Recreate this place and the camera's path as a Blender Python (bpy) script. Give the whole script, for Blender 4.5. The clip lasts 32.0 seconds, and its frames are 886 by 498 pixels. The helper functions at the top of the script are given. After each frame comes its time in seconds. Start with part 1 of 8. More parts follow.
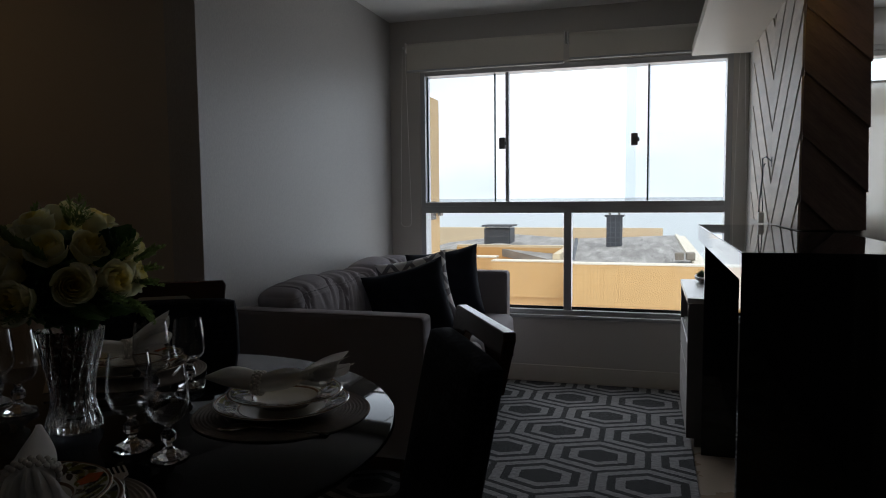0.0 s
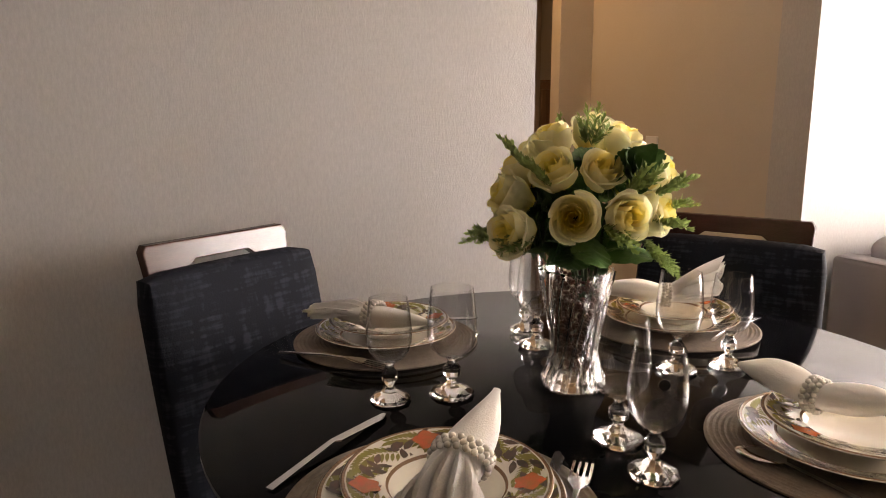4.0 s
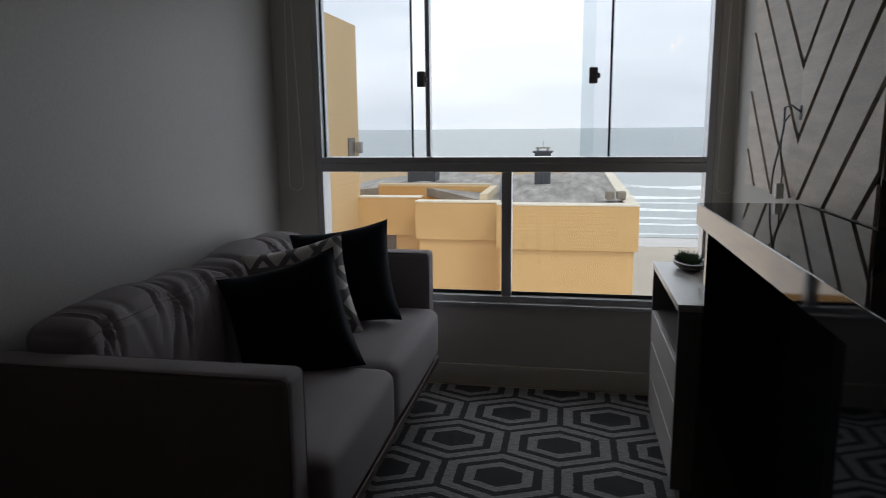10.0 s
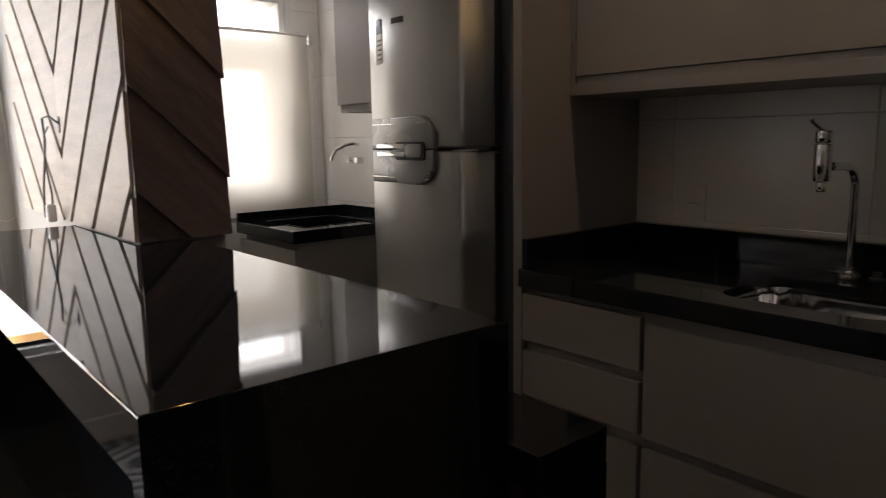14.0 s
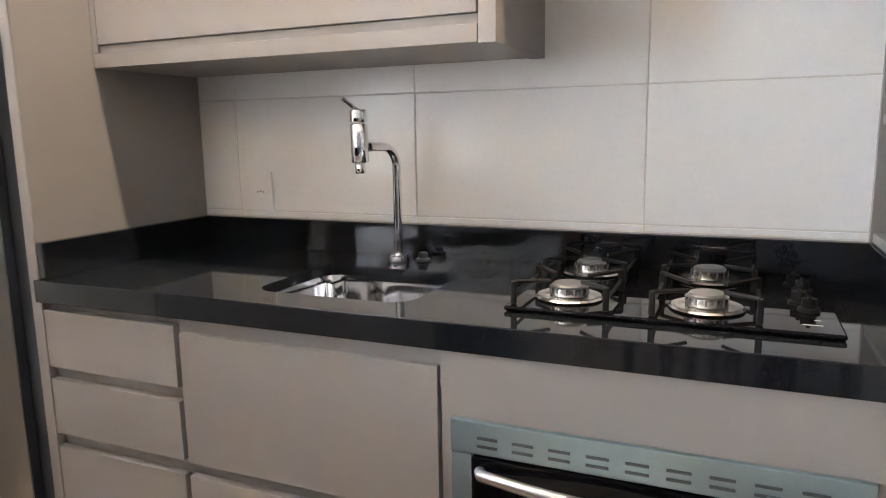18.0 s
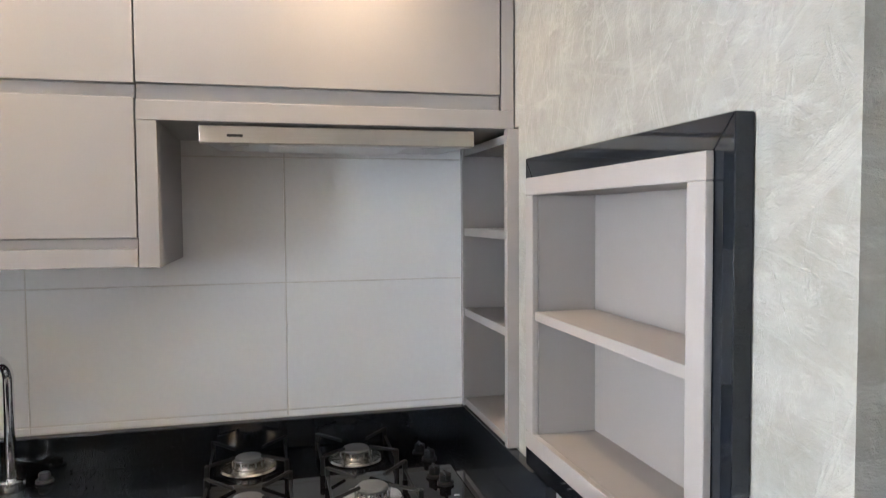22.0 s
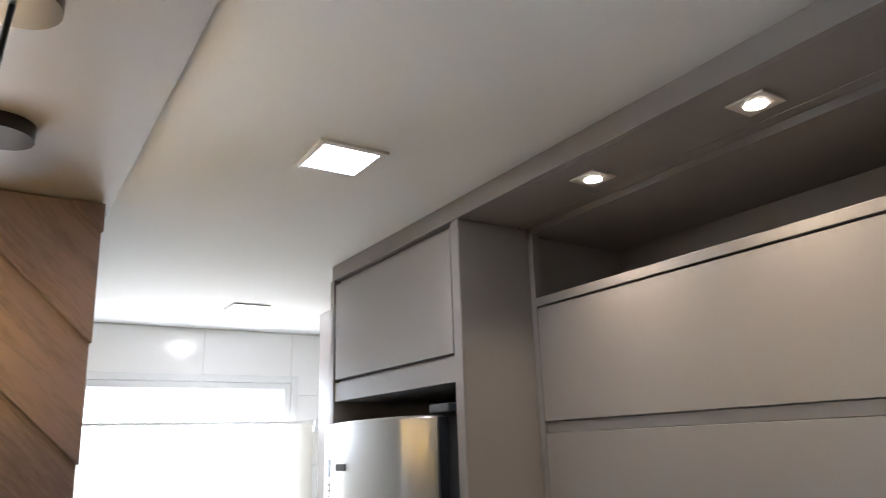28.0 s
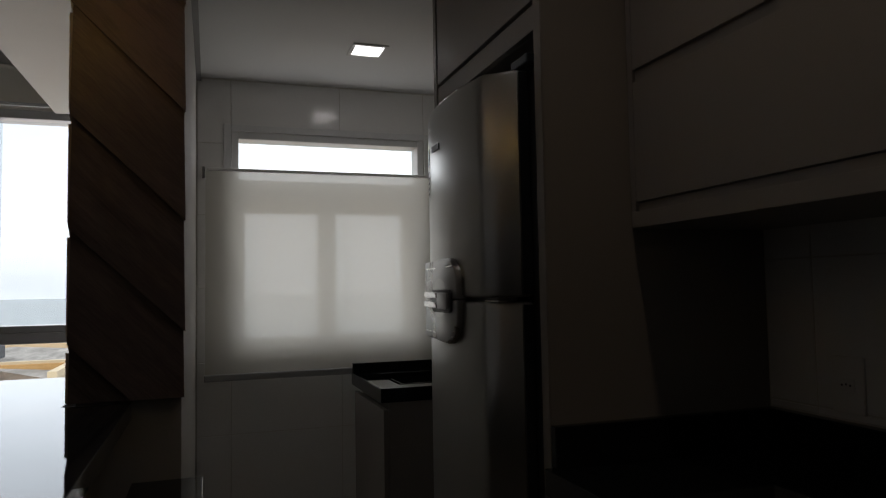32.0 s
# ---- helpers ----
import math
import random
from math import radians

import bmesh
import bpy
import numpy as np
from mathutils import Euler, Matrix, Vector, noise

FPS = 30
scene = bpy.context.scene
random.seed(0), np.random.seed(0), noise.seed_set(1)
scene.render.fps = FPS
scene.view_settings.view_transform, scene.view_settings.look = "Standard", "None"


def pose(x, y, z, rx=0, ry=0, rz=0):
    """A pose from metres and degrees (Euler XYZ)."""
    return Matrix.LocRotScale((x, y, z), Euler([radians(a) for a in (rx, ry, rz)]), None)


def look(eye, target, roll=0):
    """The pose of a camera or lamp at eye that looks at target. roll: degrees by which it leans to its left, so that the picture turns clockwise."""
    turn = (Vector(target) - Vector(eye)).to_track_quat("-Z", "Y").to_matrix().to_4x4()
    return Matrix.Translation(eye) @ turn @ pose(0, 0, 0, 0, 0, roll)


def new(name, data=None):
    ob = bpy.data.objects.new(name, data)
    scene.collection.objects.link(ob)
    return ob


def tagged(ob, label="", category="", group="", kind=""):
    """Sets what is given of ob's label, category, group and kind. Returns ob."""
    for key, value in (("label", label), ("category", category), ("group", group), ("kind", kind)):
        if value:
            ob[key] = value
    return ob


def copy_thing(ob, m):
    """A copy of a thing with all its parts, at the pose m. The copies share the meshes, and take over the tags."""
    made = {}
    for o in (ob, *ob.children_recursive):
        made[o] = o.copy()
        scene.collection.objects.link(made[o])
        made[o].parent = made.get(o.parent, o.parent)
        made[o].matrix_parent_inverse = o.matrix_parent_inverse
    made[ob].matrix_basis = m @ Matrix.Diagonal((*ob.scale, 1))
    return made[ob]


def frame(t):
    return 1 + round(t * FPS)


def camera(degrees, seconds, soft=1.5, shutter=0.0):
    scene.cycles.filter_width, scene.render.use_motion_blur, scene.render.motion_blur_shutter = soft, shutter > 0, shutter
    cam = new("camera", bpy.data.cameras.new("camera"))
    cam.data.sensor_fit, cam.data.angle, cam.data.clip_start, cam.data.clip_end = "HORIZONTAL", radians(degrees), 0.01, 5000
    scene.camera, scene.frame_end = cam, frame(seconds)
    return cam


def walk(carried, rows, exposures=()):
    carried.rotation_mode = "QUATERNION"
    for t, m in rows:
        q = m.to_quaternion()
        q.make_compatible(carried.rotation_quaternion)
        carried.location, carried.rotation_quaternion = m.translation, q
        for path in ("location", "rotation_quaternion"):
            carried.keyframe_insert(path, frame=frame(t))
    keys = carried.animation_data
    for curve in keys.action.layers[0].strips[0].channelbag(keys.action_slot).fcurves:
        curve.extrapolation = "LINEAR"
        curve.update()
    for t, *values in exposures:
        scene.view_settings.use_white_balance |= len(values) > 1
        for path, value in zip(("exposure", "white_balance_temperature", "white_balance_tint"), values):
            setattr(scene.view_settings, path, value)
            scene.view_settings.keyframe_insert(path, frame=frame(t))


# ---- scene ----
cam = camera(65.32, 32.0, soft=0.7, shutter=0.25)
# seconds, x, y, z, tilt, lean, turn
PATH = [
    (0.0, 0.498, -0.370, 1.191, 85.56, 0.56, 16.64),
    (0.5, 0.422, -0.293, 1.193, 85.57, 0.24, 18.42),
    (1.0, 0.371, -0.247, 1.190, 85.67, 0.33, 23.48),
    (1.5, 0.368, -0.220, 1.180, 85.69, 0.45, 30.13),
    (2.0, 0.372, -0.179, 1.142, 84.97, 0.30, 40.12),
    (2.5, 0.378, -0.147, 1.140, 82.15, 0.21, 50.84),
    (3.0, 0.394, -0.106, 1.163, 80.28, 0.10, 57.88),
    (3.5, 0.385, -0.082, 1.170, 79.62, 0.12, 62.37),
    (5.5, 0.241, 0.244, 1.235, 78.64, -0.07, 67.75),
    (6.0, 0.263, 0.348, 1.241, 78.69, -0.16, 65.79),
    (6.5, 0.274, 0.416, 1.256, 78.74, -0.12, 60.49),
    (7.0, 0.258, 0.463, 1.268, 78.96, -0.29, 52.37),
    (7.5, 0.243, 0.515, 1.273, 79.04, -0.00, 44.63),
    (8.0, 0.245, 0.557, 1.272, 79.25, 0.12, 37.36),
    (8.5, 0.256, 0.595, 1.272, 79.41, 0.26, 30.05),
    (9.0, 0.281, 0.621, 1.273, 79.76, 0.67, 22.95),
    (9.5, 0.309, 0.619, 1.302, 79.55, 0.53, 16.26),
    (10.0, 0.312, 0.655, 1.298, 79.87, 0.58, 10.45),
    (10.5, 0.329, 0.684, 1.274, 80.53, 0.58, 5.45),
    (11.0, 0.394, 0.709, 1.290, 80.30, 0.36, 0.94),
    (11.5, 0.444, 0.737, 1.292, 80.45, 0.56, -4.89),
    (12.0, 0.471, 0.785, 1.277, 80.83, 0.66, -13.00),
    (12.5, 0.489, 0.818, 1.274, 80.84, 0.64, -20.62),
    (13.0, 0.514, 0.843, 1.269, 80.98, 0.81, -27.24),
    (13.5, 0.531, 0.842, 1.268, 80.99, 0.83, -33.80),
    (14.0, 0.554, 0.841, 1.266, 81.02, 0.93, -40.57),
    (14.5, 0.579, 0.822, 1.265, 81.10, 0.82, -47.43),
    (15.0, 0.608, 0.774, 1.250, 81.38, 0.56, -53.78),
    (15.5, 0.636, 0.743, 1.246, 81.53, 0.44, -58.68),
    (17.5, 0.802, 0.698, 1.216, 80.59, 0.89, -66.35),
    (18.0, 0.901, 0.709, 1.223, 80.35, 0.90, -66.80),
    (18.5, 0.970, 0.785, 1.236, 80.61, 0.89, -68.57),
    (19.0, 0.987, 0.844, 1.246, 80.75, 0.83, -75.52),
    (19.5, 0.980, 0.852, 1.271, 80.67, 0.86, -83.82),
    (20.0, 0.956, 0.853, 1.287, 80.68, 0.83, -91.40),
    (20.5, 0.877, 0.887, 1.312, 80.81, 0.89, -96.65),
    (21.0, 0.804, 0.926, 1.360, 81.52, 0.72, -100.52),
    (21.5, 0.785, 0.921, 1.412, 83.86, 0.38, -102.71),
    (22.0, 0.799, 0.926, 1.465, 87.31, 0.40, -103.90),
    (22.5, 0.817, 0.936, 1.523, 91.42, 0.73, -104.38),
    (23.0, 0.839, 0.926, 1.574, 93.58, 0.66, -104.41),
    (23.5, 0.861, 0.920, 1.609, 96.85, 0.58, -104.15),
    (24.0, 0.943, 0.904, 1.631, 101.40, 0.63, -103.86),
    (24.5, 1.030, 0.880, 1.643, 105.96, 0.37, -102.91),
    (25.0, 1.074, 0.852, 1.650, 107.10, 0.51, -99.97),
    (25.5, 1.107, 0.824, 1.654, 107.61, 0.78, -88.06),
    (26.0, 1.102, 0.843, 1.663, 107.24, 1.35, -73.24),
    (26.5, 1.109, 0.887, 1.677, 105.85, 1.71, -61.71),
    (28.5, 1.075, 0.908, 1.629, 106.30, 1.74, -26.46),
    (29.0, 1.081, 0.897, 1.587, 106.17, 1.73, -22.71),
    (29.5, 1.097, 0.902, 1.537, 104.92, 1.58, -20.41),
    (30.0, 1.109, 0.906, 1.484, 101.40, 1.26, -19.25),
    (30.5, 1.112, 0.892, 1.440, 98.91, 1.18, -18.81),
    (31.0, 1.134, 0.886, 1.395, 97.51, 1.22, -18.65),
    (31.5, 1.192, 0.874, 1.332, 95.92, 1.16, -18.47),
    (32.0, 1.288, 0.897, 1.267, 93.19, 1.01, -18.61),
]
# seconds, stops, kelvin, tint
EXPOSURES = [(0.0, 0.05, 6150, 12), (1.5, 0.1, 6150, 12), (2.1, 0.4, 6900, 16), (2.8, 3.5, 8000, 25), (3.5, 4.3, 8200, 25), (6.0, 4.7, 6650, 13), (7.0, 3.8, 6250, 11), (7.7, 3.05, 6100, 11), (8.5, 1.45, 5850, 12), (9.0, 0.6, 5900, 12), (10.0, -0.35, 6300, 13),
             (13.0, -0.25, 6900, 18), (13.6, 0.5, 7000, 18), (14.1, 2.1, 7000, 18), (14.6, 3.6, 7000, 18), (15.5, 4.98, 6550, 15), (18.0, 5.18, 6050, 14), (19.0, 5.2, 5950, 14), (20.0, 5.13, 5950, 14), (21.0, 4.95, 5850, 13), (22.0, 4.75, 5850, 13), (23.0, 4.42, 5800, 12), (24.0, 4.3, 5750, 11), (25.0, 4.27, 5700, 12), (26.0, 4.35, 5250, 11), (26.5, 4.3, 5250, 11), (28.5, 3.0, 6000, 12), (29.2, 2.1, 6100, 12),
             (30.0, 1.15, 6200, 12), (31.0, 0.25, 6300, 12), (32.0, 0.0, 6450, 13)]
walk(cam, [(t, pose(x, y, z, rx, ry, rz)) for t, x, y, z, rx, ry, rz in PATH], EXPOSURES)

# ---- world, sun and daylight ----
world = bpy.data.worlds.new("world")
scene.world = world
world.use_nodes = True
wn, wl = world.node_tree.nodes, world.node_tree.links
wn.clear()
w_out = wn.new("ShaderNodeOutputWorld")
w_bg = wn.new("ShaderNodeBackground")
w_sky = wn.new("ShaderNodeTexSky")
w_sky.sky_type = "NISHITA"
w_sky.sun_disc = False
w_sky.sun_elevation, w_sky.sun_rotation = radians(48), radians(-40)
w_sky.dust_density = 3.0
w_co = wn.new("ShaderNodeTexCoord")
w_map = wn.new("ShaderNodeMapping")
w_map.inputs["Scale"].default_value = (1.0, 1.0, 5.0)
w_noise = wn.new("ShaderNodeTexNoise")
w_noise.inputs["Scale"].default_value = 2.2
w_noise.inputs["Detail"].default_value = 6
w_ramp = wn.new("ShaderNodeValToRGB")
w_ramp.color_ramp.elements[0].position, w_ramp.color_ramp.elements[0].color = 0.30, (10.2, 10.7, 11.3, 1)
w_ramp.color_ramp.elements[1].position, w_ramp.color_ramp.elements[1].color = 0.62, (13.5, 13.7, 14.0, 1)
w_mix = wn.new("ShaderNodeMixRGB")
w_mix.inputs[0].default_value = 0.88
wl.new(w_co.outputs["Generated"], w_map.inputs["Vector"])
wl.new(w_map.outputs["Vector"], w_noise.inputs["Vector"])
wl.new(w_noise.outputs["Fac"], w_ramp.inputs[0])
wl.new(w_sky.outputs[0], w_mix.inputs[1])
wl.new(w_ramp.outputs[0], w_mix.inputs[2])
wl.new(w_mix.outputs[0], w_bg.inputs["Color"])
w_bg.inputs["Strength"].default_value = 0.125
wl.new(w_bg.outputs[0], w_out.inputs[0])

sun = new("sun", bpy.data.lights.new("sun", "SUN"))
sun.data.energy, sun.data.angle, sun.data.color = 1.0, radians(14), (1.0, 0.96, 0.9)
sun.matrix_world = look((0, 0, 0), (-0.45, 0.5, -0.75))


def lamp_area(name, m, sx, sy, watts, color, shape="RECTANGLE", spread=180):
    la = bpy.data.lights.new(name, "AREA")
    la.shape, la.size, la.size_y, la.energy, la.color, la.spread = shape, sx, sy, watts, color, radians(spread)
    ob = new(name, la)
    ob.matrix_world = m
    return ob


# daylight that enters by the two window openings
lamp_area("window_daylight", look((0, 4.16, 1.22), (0, 0, 1.0)), 1.86, 1.5, 8.0, (0.93, 0.97, 1.0))
lamp_area("laundry_daylight", look((1.8075, 3.978, 1.4775), (1.8075, 0, 1.4)), 0.86, 0.95, 1.75, (0.95, 0.98, 1.0))

# ---- materials ----


def mat(name, color, rough=0.5, metal=0.0, var=0.06, scale=6.0, fine=140.0, bump=0.05, rvar=0.06, stretch=(1, 1, 1), tint=None,
        coat=0.0, sheen=0.0, spec=0.5, objvar=0.0, rot=None):
    """A surface with a base colour that varies at two scales, uneven gloss and fine relief."""
    m = bpy.data.materials.new(name)
    m.use_nodes = True
    n, l = m.node_tree.nodes, m.node_tree.links
    b = n["Principled BSDF"]
    co = n.new("ShaderNodeTexCoord")
    mp = n.new("ShaderNodeMapping")
    mp.inputs["Scale"].default_value = stretch
    if rot is not None:
        mp.vector_type = "TEXTURE"
        mp.inputs["Rotation"].default_value = (0, rot, 0)
        mp.inputs["Scale"].default_value = [1 / q for q in stretch]
    l.new(co.outputs["Object"], mp.inputs["Vector"])
    big, small = n.new("ShaderNodeTexNoise"), n.new("ShaderNodeTexNoise")
    big.inputs["Scale"].default_value, big.inputs["Detail"].default_value = scale, 4
    small.inputs["Scale"].default_value, small.inputs["Detail"].default_value = fine, 3
    for t in (big, small):
        l.new(mp.outputs["Vector"], t.inputs["Vector"])
    add = n.new("ShaderNodeMath")
    add.operation = "MULTIPLY_ADD"
    add.inputs[1].default_value = 0.4
    l.new(small.outputs["Fac"], add.inputs[0])
    sc = n.new("ShaderNodeMath")
    sc.operation = "MULTIPLY"
    sc.inputs[1].default_value = 0.6
    l.new(big.outputs["Fac"], sc.inputs[0])
    l.new(sc.outputs[0], add.inputs[2])
    fac = add.outputs[0]
    if objvar:
        oi = n.new("ShaderNodeObjectInfo")
        a2 = n.new("ShaderNodeMath")
        a2.operation = "MULTIPLY_ADD"
        a2.inputs[1].default_value = objvar
        l.new(oi.outputs["Random"], a2.inputs[0])
        l.new(fac, a2.inputs[2])
        a3 = n.new("ShaderNodeMath")
        a3.operation = "SUBTRACT"
        a3.inputs[1].default_value = objvar / 2
        l.new(a2.outputs[0], a3.inputs[0])
        fac = a3.outputs[0]
    ramp = n.new("ShaderNodeValToRGB")
    e = ramp.color_ramp.elements
    e[0].position, e[1].position = 0.3, 0.7
    other = tint or color
    e[0].color = (*[max(0, c * (1 - var)) for c in other], 1)
    e[1].color = (*[min(1, c * (1 + var)) for c in color], 1)
    l.new(fac, ramp.inputs[0])
    l.new(ramp.outputs[0], b.inputs["Base Color"])
    rr = n.new("ShaderNodeMapRange")
    rr.inputs["To Min"].default_value, rr.inputs["To Max"].default_value = max(0.02, rough - rvar), min(1, rough + rvar)
    l.new(big.outputs["Fac"], rr.inputs["Value"])
    l.new(rr.outputs[0], b.inputs["Roughness"])
    b.inputs["Metallic"].default_value = metal
    b.inputs["Specular IOR Level"].default_value = spec
    b.inputs["Coat Weight"].default_value = coat
    b.inputs["Sheen Weight"].default_value = sheen
    if bump:
        bp = n.new("ShaderNodeBump")
        bp.inputs["Strength"].default_value, bp.inputs["Distance"].default_value = bump, 0.002
        l.new(small.outputs["Fac"], bp.inputs["Height"])
        l.new(bp.outputs[0], b.inputs["Normal"])
    return m


def glow(name, color, strength):
    m = bpy.data.materials.new(name)
    m.use_nodes = True
    b = m.node_tree.nodes["Principled BSDF"]
    b.inputs["Base Color"].default_value = (0.8, 0.8, 0.8, 1)
    b.inputs["Emission Color"].default_value = (*color, 1)
    b.inputs["Emission Strength"].default_value = strength
    return m


def glassy(name, color=(1, 1, 1), rough=0.0, ior=1.45):
    m = bpy.data.materials.new(name)
    m.use_nodes = True
    b = m.node_tree.nodes["Principled BSDF"]
    b.inputs["Base Color"].default_value = (*color, 1)
    b.inputs["Roughness"].default_value = rough
    b.inputs["Transmission Weight"].default_value = 1.0
    b.inputs["IOR"].default_value = ior
    return m


def thin_pane(name, tint, edge=0.4, power=4.0, base=0.03):
    """Window glass: clear with a faint sheen."""
    m = bpy.data.materials.new(name)
    m.use_nodes = True
    n, l = m.node_tree.nodes, m.node_tree.links
    n.remove(n["Principled BSDF"])
    t, g, mix, f, p, s = n.new("ShaderNodeBsdfTransparent"), n.new("ShaderNodeBsdfGlossy"), n.new("ShaderNodeMixShader"), n.new("ShaderNodeLayerWeight"), n.new("ShaderNodeMath"), n.new("ShaderNodeMath")
    t.inputs["Color"].default_value = (*tint, 1)
    g.inputs["Roughness"].default_value = 0.02
    p.operation, s.operation = "POWER", "MULTIPLY_ADD"
    p.inputs[1].default_value, s.inputs[1].default_value, s.inputs[2].default_value = power, edge, base
    l.new(f.outputs["Facing"], p.inputs[0])
    l.new(p.outputs[0], s.inputs[0])
    l.new(s.outputs[0], mix.inputs[0])
    l.new(t.outputs[0], mix.inputs[1])
    l.new(g.outputs[0], mix.inputs[2])
    l.new(mix.outputs[0], n["Material Output"].inputs["Surface"])
    return m


WALLPAPER = mat("wallpaper", (0.425, 0.413, 0.402), 0.45, var=0.10, scale=110, fine=380, bump=0.4, stretch=(1.6, 1.6, 0.55), spec=0.4)
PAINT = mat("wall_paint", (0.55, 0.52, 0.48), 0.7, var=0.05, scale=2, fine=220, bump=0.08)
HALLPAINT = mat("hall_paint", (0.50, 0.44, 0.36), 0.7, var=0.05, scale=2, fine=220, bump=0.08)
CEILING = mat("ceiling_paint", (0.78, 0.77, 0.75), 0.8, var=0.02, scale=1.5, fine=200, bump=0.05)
# colour kept dark to cut bounced light; only for walls out of view
REARDARK = mat("rear_dark", (0.16, 0.15, 0.14), 0.7, var=0.05, scale=2, fine=220, bump=0.08)
FLOOR = mat("porcelain_floor", (0.37, 0.30, 0.225), 0.28, var=0.08, scale=4, fine=60, bump=0.02)
SKIRT = mat("skirting", (0.6, 0.56, 0.5), 0.4, var=0.04)
TILE = mat("wall_tile", (0.80, 0.79, 0.77), 0.16, var=0.03, scale=3, fine=90, bump=0.02, objvar=0.15)
GROUT = mat("grout", (0.66, 0.63, 0.58), 0.8)
GRANITE = mat("black_granite", (0.0085, 0.0100, 0.0125), 0.03, var=0.8, scale=300, fine=700, bump=0.006, rvar=0.004, spec=0.5)
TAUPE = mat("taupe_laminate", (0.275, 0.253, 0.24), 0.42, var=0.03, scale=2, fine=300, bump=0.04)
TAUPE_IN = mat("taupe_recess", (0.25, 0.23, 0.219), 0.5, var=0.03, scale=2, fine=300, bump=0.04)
GREYBEAM = mat("grey_beam", (0.30, 0.285, 0.275), 0.5, var=0.03, scale=2, fine=260, bump=0.04)
CREAM = mat("cream_board", (0.66, 0.60, 0.52), 0.5, var=0.03)
ALU = mat("grey_aluminium", (0.46, 0.46, 0.47), 0.38, metal=0.4, var=0.04, fine=200)
DARKPLASTIC = mat("dark_plastic", (0.05, 0.05, 0.055), 0.35, var=0.1)
LATCHGREY = mat("latch_grey", (0.13, 0.13, 0.135), 0.4, var=0.05)
BLACK = mat("black_metal", (0.012, 0.012, 0.012), 0.4, var=0.1)
CHROME = mat("chrome", (0.82, 0.82, 0.83), 0.07, metal=1.0, var=0.02, bump=0, rvar=0.02)
STEEL = mat("brushed_steel", (0.43, 0.43, 0.42), 0.30, metal=1.0, var=0.03, scale=3, fine=300, bump=0.015, stretch=(6, 6, 0.4))
SOFAFABRIC = mat("grey_sofa_fabric", (0.25, 0.228, 0.243), 0.85, var=0.08, scale=5, fine=420, bump=0.35, sheen=0.03)
NAVY = mat("navy_velvet", (0.006, 0.008, 0.015), 0.85, var=0.35, scale=9, fine=300, bump=0.3, spec=0.2)
WHITEPLASTIC = mat("white_plastic", (0.75, 0.73, 0.70), 0.35, var=0.02)
WHITEBLIND = mat("blind_fabric", (0.66, 0.62, 0.54), 0.8, var=0.04, scale=4, fine=500, bump=0.2)
DARKWOOD = mat("dark_wood", (0.055, 0.028, 0.020), 0.3, var=0.35, scale=5, fine=70, bump=0.08, stretch=(1, 9, 9))
PALEWOOD = mat("whitewashed_wood", (0.60, 0.52, 0.44), 0.55, var=0.22, scale=4, fine=50, bump=0.2, stretch=(1, 1, 7), objvar=0.25)
BROWNWOOD = mat("brown_plank", (0.165, 0.124, 0.119), 0.5, var=0.35, scale=3.5, fine=26, bump=0.2, stretch=(1.0, 4, 9), tint=(0.105, 0.078, 0.076), objvar=0.35, rot=radians(45))
BLACKGLASS = mat("black_glass", (0.004, 0.004, 0.005), 0.03, var=0.05, bump=0, rvar=0.01, spec=0.16)
PANE = thin_pane("window_glass", (0.96, 0.98, 0.98))
PANE_TINT = thin_pane("window_glass_green", (0.86, 0.89, 0.905))

# ---- mesh helpers ----


def box(bm, x0, x1, y0, y1, z0, z1, bevel=0.0, seg=2):
    r = bmesh.ops.create_cube(bm, size=1.0)
    vs = r["verts"]
    bmesh.ops.scale(bm, verts=vs, vec=(abs(x1 - x0), abs(y1 - y0), abs(z1 - z0)))
    bmesh.ops.translate(bm, verts=vs, vec=((x0 + x1) / 2, (y0 + y1) / 2, (z0 + z1) / 2))
    if bevel:
        es = list({e for v in vs for e in v.link_edges})
        bmesh.ops.bevel(bm, geom=es, offset=bevel, segments=seg, affect="EDGES", profile=0.5)
    return vs


def cyl(bm, p0, p1, r0, r1=None, n=20, caps=True):
    p0, p1 = Vector(p0), Vector(p1)
    d = p1 - p0
    r = bmesh.ops.create_cone(bm, cap_ends=caps, segments=n, radius1=r0, radius2=r0 if r1 is None else r1, depth=d.length)
    m = Matrix.Translation((p0 + p1) / 2) @ d.to_track_quat("Z", "Y").to_matrix().to_4x4()
    bmesh.ops.transform(bm, matrix=m, verts=r["verts"])
    return r["verts"]


def lathe(bm, profile, n=28, at=(0, 0, 0)):
    """A turned shape from (radius, height) pairs."""
    rings = []
    for r, z in profile:
        rings.append([bm.verts.new((at[0] + max(r, 1e-5) * math.cos(2 * math.pi * i / n), at[1] + max(r, 1e-5) * math.sin(2 * math.pi * i / n), at[2] + z)) for i in range(n)])
    for a, b in zip(rings, rings[1:]):
        for i in range(n):
            bm.faces.new((a[i], a[(i + 1) % n], b[(i + 1) % n], b[i]))
    return rings


